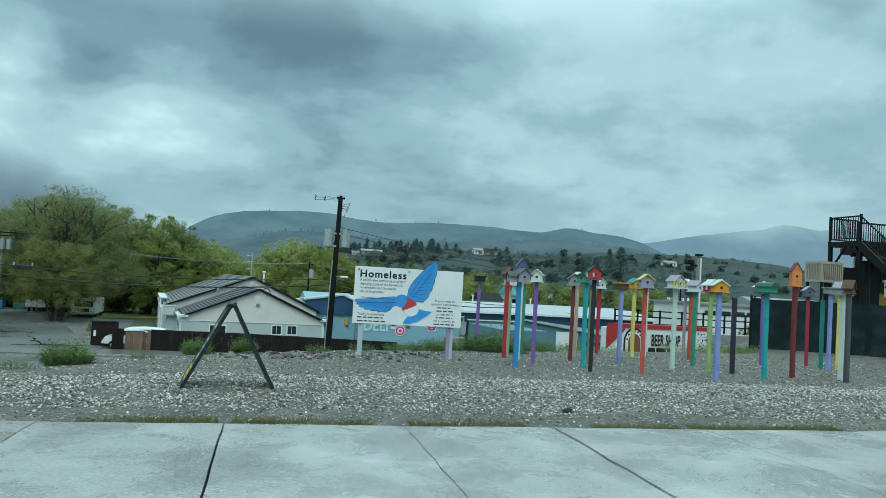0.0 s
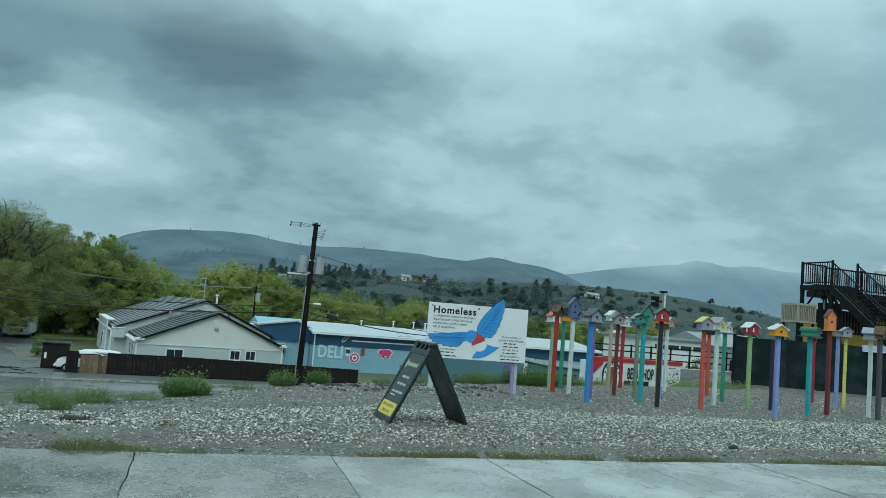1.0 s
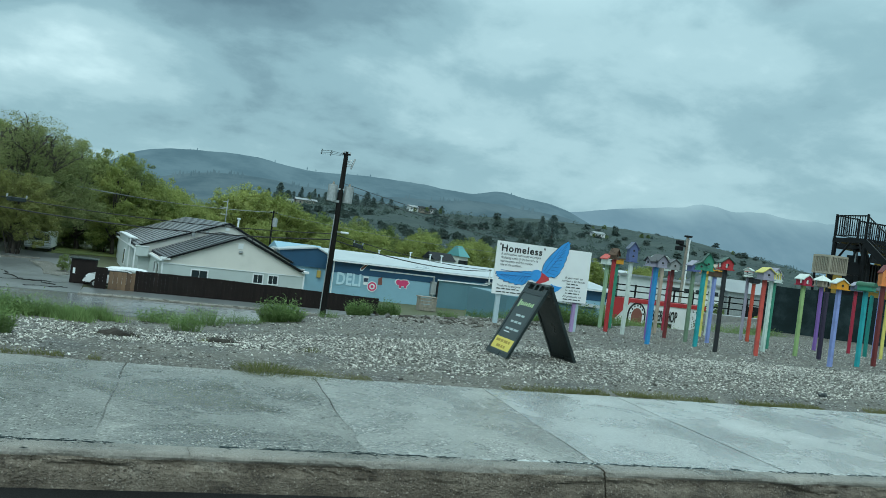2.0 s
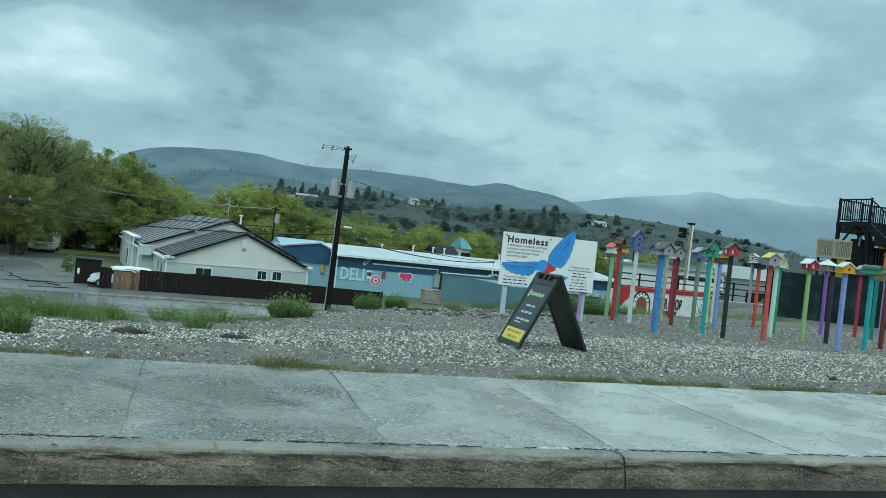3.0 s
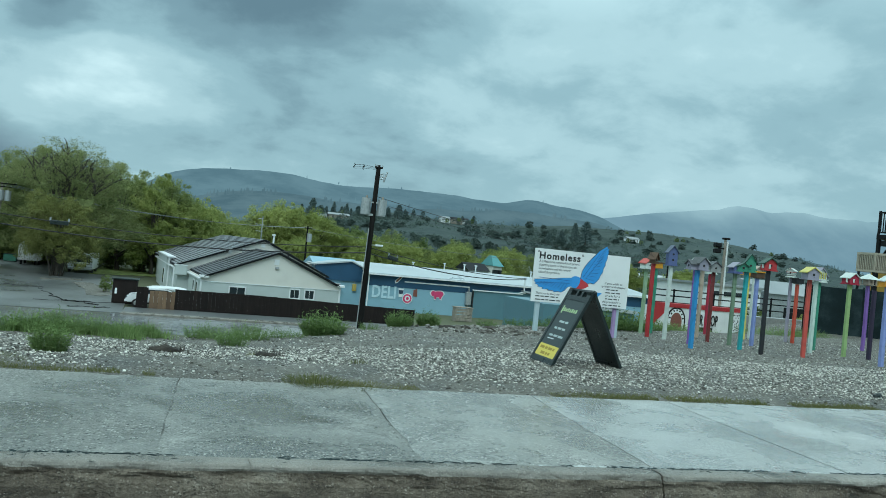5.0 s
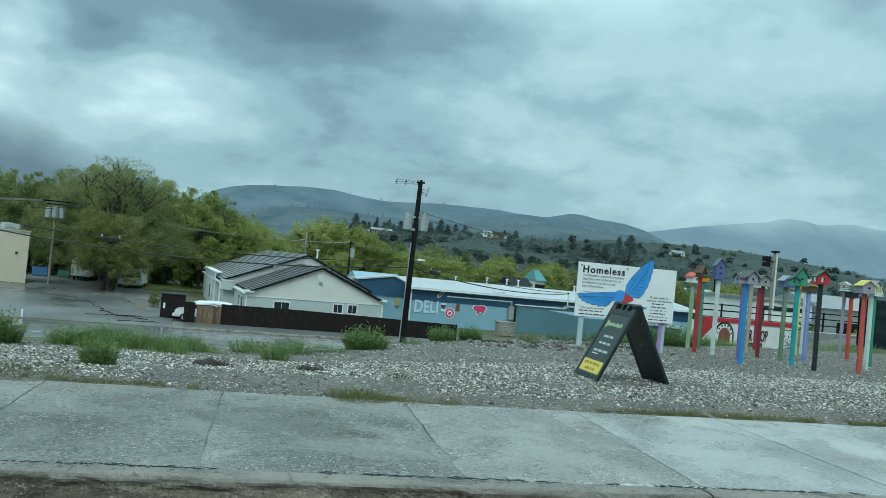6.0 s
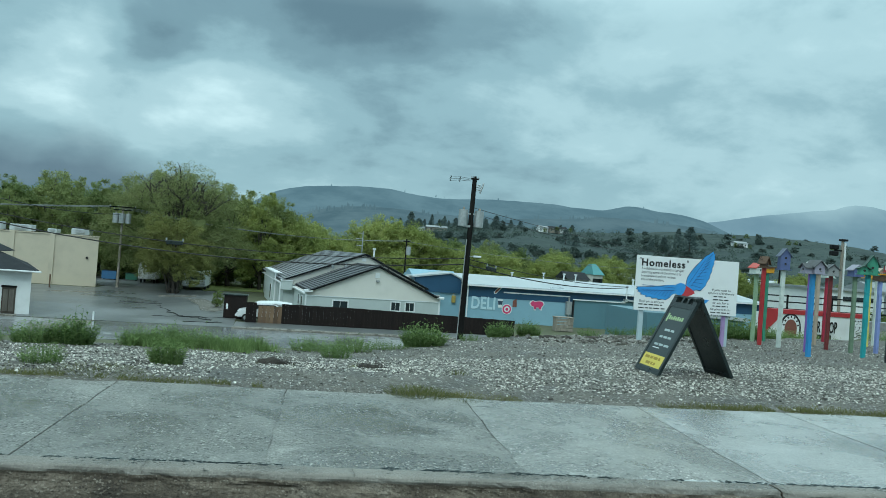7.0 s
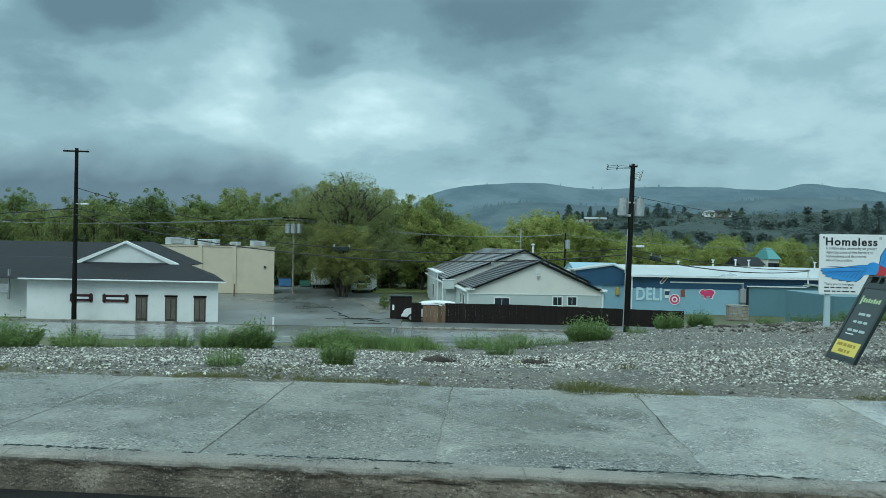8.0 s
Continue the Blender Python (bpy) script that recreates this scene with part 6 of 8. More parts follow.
arch = [(20.75 + .62 * math.cos(PI * i / 14), -1.05 + .75 * math.sin(PI * i / 14)) for i in range(15)]
BW = Matrix.Translation((0, 36.98, 0))
flat_shape("arch", arch + [(20.13, -1.7), (21.37, -1.7)], M_INK, brew, BW, .012)
arch2 = [(20.75 + .52 * math.cos(PI * i / 14), -1.05 + .64 * math.sin(PI * i / 14)) for i in range(15)]
flat_shape("arch", arch2 + [(20.23, -1.7), (21.27, -1.7)], M_TRIM, brew, BW @ Matrix.Translation((0, -.014, 0)), .012)
arch3 = [(20.75 + .36 * math.cos(PI * i / 14), -1.1 + .48 * math.sin(PI * i / 14)) for i in range(15)]
flat_shape("arch", arch3 + [(20.39, -1.7), (21.11, -1.7)], M_BRICKP, brew, BW @ Matrix.Translation((0, -.028, 0)), .012)
for i in range(7):
    a = PI * (i + .5) / 7
    f = flat_shape("bar", [(-.04, -.05), (.04, -.05), (.04, .05), (-.04, .05)], M_INK, brew, BW @ pose(20.75 + .44 * math.cos(a), -.03, -1.05 + .57 * math.sin(a), 0, 90 - math.degrees(a), 0), .012)
lettering("lettering", "BEER SHOP", .86, M_INK, brew, pose(21.75, 36.94, -1.22, 90), .01, "black painted wall letters", 1.0, 1.75, bold=.012)
for i, (xa, w) in enumerate(((21.6, .4), (22.1, .55), (22.75, .45))):
    bpart("bar", M_INK, brew, (xa, xa + w, 36.93, 36.97, -1.62, -1.34))
prs = random.Random(8)
pan = part("panel", (lambda b: (box(b, 24.5, 25.25, 36.9, 36.97, -1.75, -.4), b)[-1])(bmesh.new()), M_TRIM, brew, "white panel with black specks")
bm = bmesh.new()
for _ in range(70):
    cx, cz = prs.uniform(24.54, 25.2), prs.uniform(-1.7, -.45)
    r = prs.uniform(.015, .04)
    prism(bm, disc(cx, cz, r, 7), "y", 36.885, 36.9)
tagged(part("speckle", bm, M_INK, pan), kind="stuff")
bpart("wall", M_TEAL, brew, (15.0, 17.85, 42, 48, -5, -1.0), label="slate annex wall")
rail = thing("deck_railing", "black metal deck railing above the wall", "railing", pose(0, 40, 0))
bm = bmesh.new()
for z in (.55, .2, -.2):
    box(bm, 21.1, 33, -.04, .04, z - .035, z + .035)
part("rail", bm, M_BLACKIRON, rail)
for i in range(9):
    xa = 21.15 + i * 1.45
    bpart("post", M_BLACKIRON, rail, (xa - .04, xa + .04, -.04, .04, -.6, .62))
whh = thing("white_workshop", "white flat-roofed workshop beyond the railing", "building")
bpart("wall", M_WHITEW, whh, (40.1, 46.3, 60, 68, LOW, .95))
bpart("roof", M_DULLROOF, whh, (39.8, 46.6, 59.7, 68.3, .95, 1.15))
for i in range(4):
    bpart("window", M_GLASS, whh, (40.5 + i * 1.45, 41.7 + i * 1.45, 59.94, 60.0, .05, .45))
shd = thing("pale_shed", "pale grey shed with a low gabled roof", "building")
bpart("wall", M_STEEL, shd, (49, 57, 62, 70, LOW, .7))
bm = bmesh.new()
prism(bm, [(61.6, .68), (70.4, .68), (66, 1.95)], "x", 48.6, 57.4)
part("roof", bm, M_DULLROOF, shd)
bpart("door", M_BLACKIRON, shd, (51, 53.4, 61.94, 62, LOW, -.6))
lp = thing("flood_light_pole", "tall timber pole with flood lights", "light pole", pose(29.0, 43.8, -.5))
bm = bmesh.new()
tube(bm, [(-.05, 0, -4), (-.05, 0, 4.75)], .1, 10, .085)
part("pole", bm, M_WOODGREY, lp)
# white tube added to make the pole's right half pale
bm = bmesh.new()
tube(bm, [(.1, -.06, -4), (.1, -.06, 4.6)], .06, 8)
part("conduit", bm, M_TRIM, lp, "white tube as the pole's pale right half")
bpart("cap", M_BLACKIRON, lp, (-.2, .2, -.2, .2, 4.72, 4.85), bevel=.02)
for dz, s_ in ((4.3, -1), (3.9, -1)):
    bpart("flood_light", M_BLACKIRON, lp, (-.95, -.45, -.25, .1, dz - .15, dz + .15), bevel=.05)
bpart("bracket", M_BLACKIRON, lp, (-.6, 0, -.05, .05, 4.05, 4.15))

# ---- ochre bar building, stair, mesh fence ----
bar = thing("ochre_bar", "ochre walled bar with dark flat roof deck", "building")
bpart("wall", M_YELLOWW, bar, (29.6, 44, 30.5, 32.5, -.8, 3.4))
bpart("roof", M_BLACKIRON, bar, (28.0, 44.3, 28.62, 30.6, 3.95, 4.25))
bpart("roof", M_BLACKIRON, bar, (33.6, 44.3, 30.6, 33.2, 3.75, 4.245), label="rear part of the dark flat roof")
bpart("wall", M_YELLOWW, bar, (33.8, 44, 32.5, 33.1, -.8, 3.75), label="ochre rear wall")
bpart("wall", M_BLACKIRON, bar, (28.7, 29.6, 29.8, 30.5, -.8, 3.7), label="black recessed entry wall")
for i in range(14):
    bpart("slat", M_INK, bar, (29.8 + i * .22, 29.9 + i * .22, 30.4, 30.52, 2.2, 3.4))
bpart("fascia", M_BLACKIRON, bar, (28.1, 44.3, 28.5, 28.62, 3.35, 3.75))
dr = thing("roof_deck_railing", "black iron railing round the roof deck", "railing", pose(27.1, 28.6, 4.25))
bm = bmesh.new()
box(bm, 0, 17, -.03, .03, 1.02, 1.09)
box(bm, 0, 17, -.03, .03, .1, .15)
part("rail", bm, M_BLACKIRON, dr)
bal = mesh_of("baluster", (lambda b: (box(b, -.013, .013, -.013, .013, .12, 1.05), b)[-1])(bmesh.new()), M_BLACKIRON)
for i in range(110):
    part("baluster", bal, None, dr).matrix_basis = pose(.08 + i * .125, 0, 0)
for i in range(8):
    bpart("post", M_BLACKIRON, dr, (i * 2.4 - .04, i * 2.4 + .04, -.04, .04, 0, 1.13))
vent = thing("roof_fan", "pale metal roof exhaust fan", "roof fan", pose(35.25, 32, 4.25))
vent.scale = (.95, .95, 1.8)
for r0_, r1_, z0_, z1_ in ((.75, .75, 0, .25), (.5, .55, .25, .5), (.7, .62, .5, .95), (.5, .3, .95, 1.15)):
    bm = bmesh.new()
    tube(bm, [(0, 0, z0_), (0, 0, z1_)], r0_, 18, r1_)
    part("housing", bm, M_METALROOF, vent)
stair = thing("iron_stair", "black iron outside stair up to the roof deck", "staircase")
LZ = 4.3
bpart("landing", M_BLACKIRON, stair, (25.5, 27.1, 26.7, 28.6, LZ - .22, LZ))
for xa, ya in ((25.56, 28.5), (25.56, 26.8), (27.0, 28.5)):
    bpart("column", M_BLACKIRON, stair, (xa - .07, xa + .07, ya - .07, ya + .07, -.7, LZ - .2))
bm = bmesh.new()
tube(bm, [(25.56, 28.4, 3.1), (25.56, 27.6, LZ - .2)], .05, 6)
tube(bm, [(25.56, 27.1, LZ - .2), (25.56, 26.85, 3.4)], .05, 6)
part("brace", bm, M_BLACKIRON, stair)
bm = bmesh.new()
tube(bm, [(25.95, 27.7, 3.72), (26.3, 27.7, 3.8), (26.75, 27.75, 3.78), (27.1, 27.9, 3.6), (27.2, 28.0, 2.6), (27.2, 28.0, 1.2)], .075, 8)
part("duct_pipe", bm, M_RUBBER, stair, "bent black duct pipe under the landing")
bm = bmesh.new()
tube(bm, [(26.25, 27.7, 3.8), (26.12, 27.7, 3.6), (26.1, 27.7, 3.2)], .035, 6)
part("drain_pipe", bm, M_STEEL, stair, "thin grey drain pipe")
N = 24
RUN, RISE = 0.245, 0.19
tread = mesh_of("tread", (lambda b: (box(b, 25.58, 27.05, -.14, .14, -.04, 0), b)[-1])(bmesh.new()), M_BLACKIRON)
for i in range(N):
    part("tread", tread, None, stair).matrix_basis = pose(0, 26.6 - i * RUN, LZ - (i + 1) * RISE)
for xa in (25.5, 27.05):
    bm = bmesh.new()
    prism(bm, [(26.75, LZ), (26.75 - N * RUN, LZ - N * RISE), (26.75 - N * RUN, LZ - N * RISE - .42), (26.75, LZ - .42)], "x", xa - .03, xa + .06)
    part("stringer", bm, M_BLACKIRON, stair)
    bm = bmesh.new()
    tube(bm, [(xa, 26.75, LZ + 1.05), (xa, 26.75 - N * RUN, LZ + 1.05 - N * RISE)], .03, 6)
    tube(bm, [(xa, 26.75, LZ + .15), (xa, 26.75 - N * RUN, LZ + .15 - N * RISE)], .02, 6)
    hr = part("handrail", bm, M_BLACKIRON, stair)
    for i in range(N * 2):
        part("baluster", bal, None, hr).matrix_basis = pose(xa, 26.7 - i * RUN / 2, LZ - i * RISE / 2)
    bpart("newel", M_BLACKIRON, stair, (xa - .04, xa + .04, 26.7, 26.78, LZ, LZ + 1.14))
lr = thing("landing_railing", "black iron railing on the stair landing", "railing", pose(25.56, 28.55, LZ))
bm = bmesh.new()
box(bm, -.03, .03, -1.8, 0, 1.04, 1.1)
box(bm, -.02, .02, -1.8, 0, .1, .14)
box(bm, 0, 1.5, -.03, .03, 1.04, 1.1)
box(bm, 0, 1.5, -.02, .02, .1, .14)
part("rail", bm, M_BLACKIRON, lr)
for i in range(13):
    part("baluster", bal, None, lr).matrix_basis = pose(0, -.1 - i * .135, 0)
    if i < 11:
        part("baluster", bal, None, lr).matrix_basis = pose(.1 + i * .135, 0, 0)
bpart("post", M_BLACKIRON, lr, (-.04, .04, -.04, .04, 0, 1.14))
M_COOLER = paint("beige_cooler_paint", (0.40, 0.36, 0.28), 0.15)
cool = thing("swamp_cooler", "beige louvred air cooler on a stand", "air cooler", pose(23.9, 27.1, 2.45))
CW, CD = 1.1, 1.0
bpart("casing", M_COOLER, cool, (0, CW, 0, CD, .78, .88), (0, CW, 0, CD, 0, .09), (0, .07, 0, .07, .09, .78), (CW - .07, CW, 0, .07, .09, .78), (0, .07, CD - .07, CD, .09, .78))
bpart("core", M_INK, cool, (.06, CW - .05, .06, CD - .05, .09, .78))
for k in range(9):
    bpart("louvre", M_COOLER, cool, (.11 + k * .105, .15 + k * .105, .01, .06, .09, .78))
    bpart("louvre", M_COOLER, cool, (.01, .06, .11 + k * .095, .15 + k * .095, .09, .78))
for sx in (.05, CW - .13):
    for sy in (.05, CD - .13):
        bpart("leg", M_BLACKIRON, cool, (sx, sx + .08, sy, sy + .08, -3.0, 0))
bpart("duct", M_BLACKIRON, cool, (CW, CW + 1.2, .2, .8, .1, .7))

mf = thing("mesh_fence", "black privacy mesh fence on steel posts", "fence")


def mesh_run(x0, y0, x1, y1, z0, z1, n):
    d = math.hypot(x1 - x0, y1 - y0)
    ang = math.degrees(math.atan2(y1 - y0, x1 - x0))
    for i in range(n):
        bm = bmesh.new()
        seg = d / n
        cols = 7
        rows_ = []
        for c in range(cols + 1):
            u = i * seg + seg * c / cols
            rows_.append([bm.verts.new((u, .03 * noise.noise(Vector((u * 2, zf * 3, i))) - (.05 if 0 < c < cols else 0), z0 + (z1 - z0) * zf - (.05 * math.sin(PI * c / cols) if zf == 1 else 0))) for zf in (0, .35, .7, 1)])
        for a, b in zip(rows_, rows_[1:]):
            for q in range(3):
                bm.faces.new((a[q], b[q], b[q + 1], a[q + 1]))
        pl_ = part("mesh_panel", bm, M_MESH, mf)
        pl_.matrix_basis = pose(x0, y0, 0, 0, 0, ang)
        sol = pl_.modifiers.new("thick", "SOLIDIFY")
        sol.thickness = 0.012
    for i in range(n + 1):
        bm = bmesh.new()
        u = d * i / n
        tube(bm, [(u, 0.03, z0 - .3), (u, 0.03, z1 + .08)], .035, 8)
        part("post", bm, M_BLACKIRON, mf).matrix_basis = pose(x0, y0, 0, 0, 0, ang)


mesh_run(20.9, 27.6, 30.5, 19.4, -.55, 1.62, 6)
mesh_run(20.9, 27.6, 22.6, 29.6, -.55, 1.62, 1)
fs_ = thing("fence_sign", "pale lilac banner tied to the fence top", "banner", pose(24.6, 24.25, 1.5, 0, 0, -40.5))
bpart("sheet", paint("lilac_banner", (0.48, 0.50, 0.66)), fs_, (0, 1.55, -.03, 0, -.12, .16))
bpart("edge", M_TRIM, fs_, (0, 1.55, -.036, -.03, -.12, -.09))

# ---- the bird house project sign ----
sign = thing("project_sign", "white painted plywood sign with blue wings", "sign", pose(3.86, 17.3, 0.0, 0, 0, -6))
SW, Z0, Z1 = 1.265, 0.42, 1.73
bpart("board", M_SIGNW, sign, (-SW, SW, -.02, .02, Z0, Z1), bevel=.004)
M_POSTB = paint("pale_blue_post_paint", (0.42, 0.52, 0.56), .15)
bpart("post", M_POSTB, sign, (-1.115, -1.005, .022, .115, -.75, 1.5), bevel=.006, label="pale blue timber post")
bpart("post", M_POSTB, sign, (1.03, 1.1, .022, .115, -.75, 1.5), bevel=.006, label="pale blue timber post")
bpart("post", paint("lilac_post_paint", (.36, .24, .46), .15), sign, (.955, 1.03, .022, .115, -.75, 1.5), bevel=.006, label="lilac painted timber post")
SF = Matrix.Translation((0, -.022, 0))
lettering("title", "Homeless", .235, M_INK, sign, SF @ pose(-1.155, 0, 1.488, 90), .002, "black hand-painted title", 1.16, 1.07, bold=.007)
for sx in (-1.2, -.035):
    bpart("quote_mark", M_INK, sign, (sx, sx + .012, -.026, -.02, 1.63, 1.68), (sx + .025, sx + .037, -.026, -.02, 1.63, 1.68))
tr_ = random.Random(3)
M_GREYINK = paint("thin_black_writing", (0.06, 0.065, 0.07), .2, .5)


def text_bars(parent, x0, x1, z, lines, lh, mat, y=-.026, h=.42, ragged=.3, m=None, centre=False):
    """Rows of unreadable writing as plain bars."""
    for i in range(lines):
        zc_ = z - i * lh
        end = x1 - (x1 - x0) * ragged * tr_.random()
        xa = x0 + ((x1 - end) / 2 if centre else 0)
        stop = end + ((x1 - end) / 2 if centre else 0)
        while xa < stop - .02:
            w = min(stop - xa, tr_.uniform(.03, .1) * (lh / .055))
            o = bpart("text_bar", mat, parent, (xa, xa + w, y, y + .006, zc_ - lh * h / 2, zc_ + lh * h / 2))
            if m is not None:
                o.matrix_basis = m
            xa += w + .022 * (lh / .055)


for z_, wd_, words_ in ((1.395, 1.05, "A collaborative community art project"), (1.308, .98, "depicting some of the barriers to"), (1.221, .84, "homelessness and the reverse"), (1.134, .56, "side of the problem.")):
    tagged(lettering("writing", words_, .088, M_GREYINK, sign, SF @ pose(-1.14, 0, z_, 90), .002, "", 1.0, wd_), kind="stuff")
tagged(lettering("writing", "Thank you to everyone", .08, M_GREYINK, sign, SF @ pose(-1.16, 0, .615, 90), .002, "", 1.0, .62), kind="stuff")
text_bars(sign, -1.16, -.5, .565, 2, .082, M_GREYINK, h=.32, ragged=.3)
for i_, words_ in enumerate(("If you wish to", "sponsor a birdhouse", "", "", "or ask for a", "", "All proceeds to", "", "of homelessness")):
    if words_:
        wd_ = .034 * len(words_)
        tagged(lettering("writing", words_, .074, M_GREYINK, sign, SF @ pose(.86 - wd_ / 2, 0, 1.0 - .077 * i_, 90), .002, "", 1.0, wd_), kind="stuff")
    else:
        text_bars(sign, .62, 1.1, 1.022 - .077 * i_, 1, .077, M_GREYINK, h=.32, ragged=.3, centre=True)
M_WING = paint("blue_wing_paint", (0.05, 0.30, 0.70), .18, .45)
M_WINGD = paint("dark_blue_wing_paint", (0.025, 0.10, 0.30), .18, .45)
M_REDP = paint("red_patch_paint", (0.50, 0.04, 0.05), .15, .45)


BLADE_UP = [(-.03, 1.08), (.0, 1.27), (.07, 1.4), (.15, 1.51), (.28, 1.66), (.42, 1.82), (.5, 1.87), (.6, 1.94), (.61, 1.88), (.65, 1.9), (.63, 1.8), (.655, 1.8), (.62, 1.68), (.63, 1.64), (.58, 1.52), (.59, 1.47), (.54, 1.37), (.54, 1.3), (.48, 1.2), (.46, 1.12), (.39, 1.04), (.33, .98), (.24, 1.0), (.16, .97), (.08, 1.02)]
BLADE_SIDE = [(-.2, 1.04), (-.33, 1.07), (-.48, 1.055), (-.62, 1.03), (-.8, 1.0), (-1.0, .985), (-1.23, .97), (-1.2, .94), (-1.24, .92), (-1.17, .89), (-1.2, .86), (-1.1, .83), (-1.13, .795), (-.99, .785), (-1.0, .745), (-.86, .755), (-.85, .72), (-.72, .735), (-.7, .695), (-.58, .72), (-.52, .7), (-.42, .76), (-.36, .84), (-.24, .88), (-.16, .92)]


def swell(poly, d):
    """The outline grown by about d."""
    cx, cz = sum(p[0] for p in poly) / len(poly), sum(p[1] for p in poly) / len(poly)
    out = []
    for x, z in poly:
        k = 1 + d / max(.05, math.hypot(x - cx, z - cz))
        out.append((cx + (x - cx) * k, cz + (z - cz) * k))
    return out


flat_shape("outline", swell(BLADE_UP, .012), M_INK, sign, SF, .009)
flat_shape("blue_blade", BLADE_UP, M_WING, sign, SF, .012, "blue painted cut-out blade rising past the board")
flat_shape("outline", swell(BLADE_SIDE, .012), M_INK, sign, SF, .004)
flat_shape("blue_blade", BLADE_SIDE, M_WING, sign, SF, .006, "blue painted blade across the board")
flat_shape("blue_patch", disc(-.15, .98, .15, 20, 1.1), M_WING, sign, SF, .008)
flat_shape("blue_patch", [(.2, .85), (.3, .8), (.415, .775), (.57, .767), (.48, .68), (.37, .61), (.24, .52), (.08, .47), (-.1, .46), (-.07, .54), (.02, .64)], M_WING, sign, SF, .0085)
flat_shape("white_patch", [(-.1, .77), (.05, .83), (.19, .92), (.25, .855), (.25, .77), (.21, .69), (.11, .635), (.03, .63), (-.06, .68)], M_TRIM, sign, SF, .0095)
flat_shape("red_patch", [(-.03, 1.14), (.04, 1.13), (.11, 1.08), (.16, 1.0), (.2, .905), (.1, .85), (-.02, .80), (-.12, .76), (-.14, .82), (-.07, .9), (-.04, .97), (-.03, 1.05)], M_REDP, sign, SF, .011, "red painted patch")
bm = bmesh.new()
for k in range(10):
    f = k / 9
    box(bm, 0, .24 - .06 * f, -.0145, -.0125, -.005, .005, pose(.1 + .36 * f, 0, 1.1 + .64 * f, 0, 12 - 60 * f, 0))
for k in range(10):
    f = k / 9
    box(bm, 0, .22 - .06 * f, -.009, -.0065, -.005, .005, pose(-.36 - .66 * f, 0, .95 - .02 * f, 0, 115 + 45 * f, 0))
for q in range(2):
    box(bm, 0, .8, -.009, -.0065, -.005, .005, pose(-.3, 0, 1.0 - .06 * q, 0, 180 + 2 - 5 * q, 0))
    box(bm, 0, .72, -.0145, -.0125, -.005, .005, pose(.03 + .07 * q, 0, 1.12 - .04 * q, 0, -58 + 3 * q, 0))
o = part("feather_line", bm, M_WINGD, sign)
o.matrix_basis = SF
tagged(o, kind="stuff")

# ---- folding sandwich board ----
af = thing("sandwich_board", "black plastic folding sandwich board on gravel", "sandwich board", pose(-0.06, 10.04, -0.02))


def af_panel(lean_x, name):
    """One leaf: moulded rim, recessed face, feet and a handle slot row at the top."""
    p_ = part(name, (lambda b: (box(b, -.3, -.255, -.02, .02, 0, 1.1), box(b, .255, .3, -.02, .02, 0, 1.1), box(b, -.255, .255, -.02, .02, 0, .06), box(b, -.255, .255, -.02, .02, .93, 1.0), box(b, -.255, -.2, -.02, .02, 1.0, 1.1), box(b, .2, .255, -.02, .02, 1.0, 1.1), box(b, -.07, -.03, -.02, .02, 1.0, 1.08), box(b, .06, .1, -.02, .02, 1.0, 1.08), box(b, -.255, .255, -.02, .02, 1.08, 1.1), b)[-1])(bmesh.new()), M_PLASTIC, af)
    return p_


# the leaves meet at the top and stand apart along x
E8 = 27.2
LEAF = Matrix.Diagonal((1.06, 1, 1.075, 1))
mL = pose(-.55, -.02, 0) @ pose(0, 0, 0, 0, E8, 0) @ pose(0, 0, 0, 0, 0, -87.5) @ LEAF
mR = pose(.55, .02, 0) @ pose(0, 0, 0, 0, -E8, 0) @ pose(0, 0, 0, 0, 0, 92.5) @ LEAF
pl1 = af_panel(0, "leaf")
pl1.matrix_basis = mL
pl2 = af_panel(0, "leaf")
pl2.matrix_basis = mR
bpart("face", M_CHALK, pl1, (-.255, .255, -.012, .012, .06, .93), label="dark chalkboard face")
bpart("back_panel", M_PLASTIC, pl1, (-.255, .255, .012, .018, .06, .93))
bpart("face", M_PLASTIC, pl2, (-.255, .255, -.012, .012, .06, .93))
M_YEL = paint("yellow_label", (0.68, 0.55, 0.10), .1, .4)
M_LIME = paint("lime_chalk", (0.42, 0.55, 0.30), .15)
M_GREYCH = paint("grey_chalk", (0.44, 0.51, 0.51), .15)
M_OCH = paint("ochre_print", (0.35, 0.24, 0.03), .1)
bpart("yellow_label", M_YEL, pl1, (-.25, .25, -.016, -.0125, .08, .25), label="yellow printed label")
text_bars(pl1, -.2, .2, .2, 1, .06, M_OCH, -.0185, .6, .1)
text_bars(pl1, -.12, .14, .125, 1, .06, M_OCH, -.0185, .6, .1)
bpart("logo_shape", M_LIME, pl1, (-.2, -.17, -.016, -.0125, .72, .83))
for i in range(7):
    bpart("logo_shape", M_LIME, pl1, (-.15 + i * .05, -.117 + i * .05, -.016, -.0125, .75, .805 - .012 * (i % 2)))
text_bars(pl1, -.1, .14, .6, 1, .07, M_GREYCH, -.016, .42, .1, centre=True)
text_bars(pl1, -.14, .18, .5, 1, .07, M_GREYCH, -.016, .42, .1, centre=True)
text_bars(pl1, -.16, .2, .39, 1, .07, M_GREYCH, -.016, .42, .1)
bpart("underline", M_TRIM, pl1, (-.16, .0, -.016, -.0125, .335, .347))
bpart("hinge", M_PLASTIC, af, (-.06, .06, -.33, -.24, 1.0, 1.05), bevel=.01)
bpart("hinge", M_PLASTIC, af, (-.06, .06, .19, .28, 1.0, 1.05), bevel=.01)

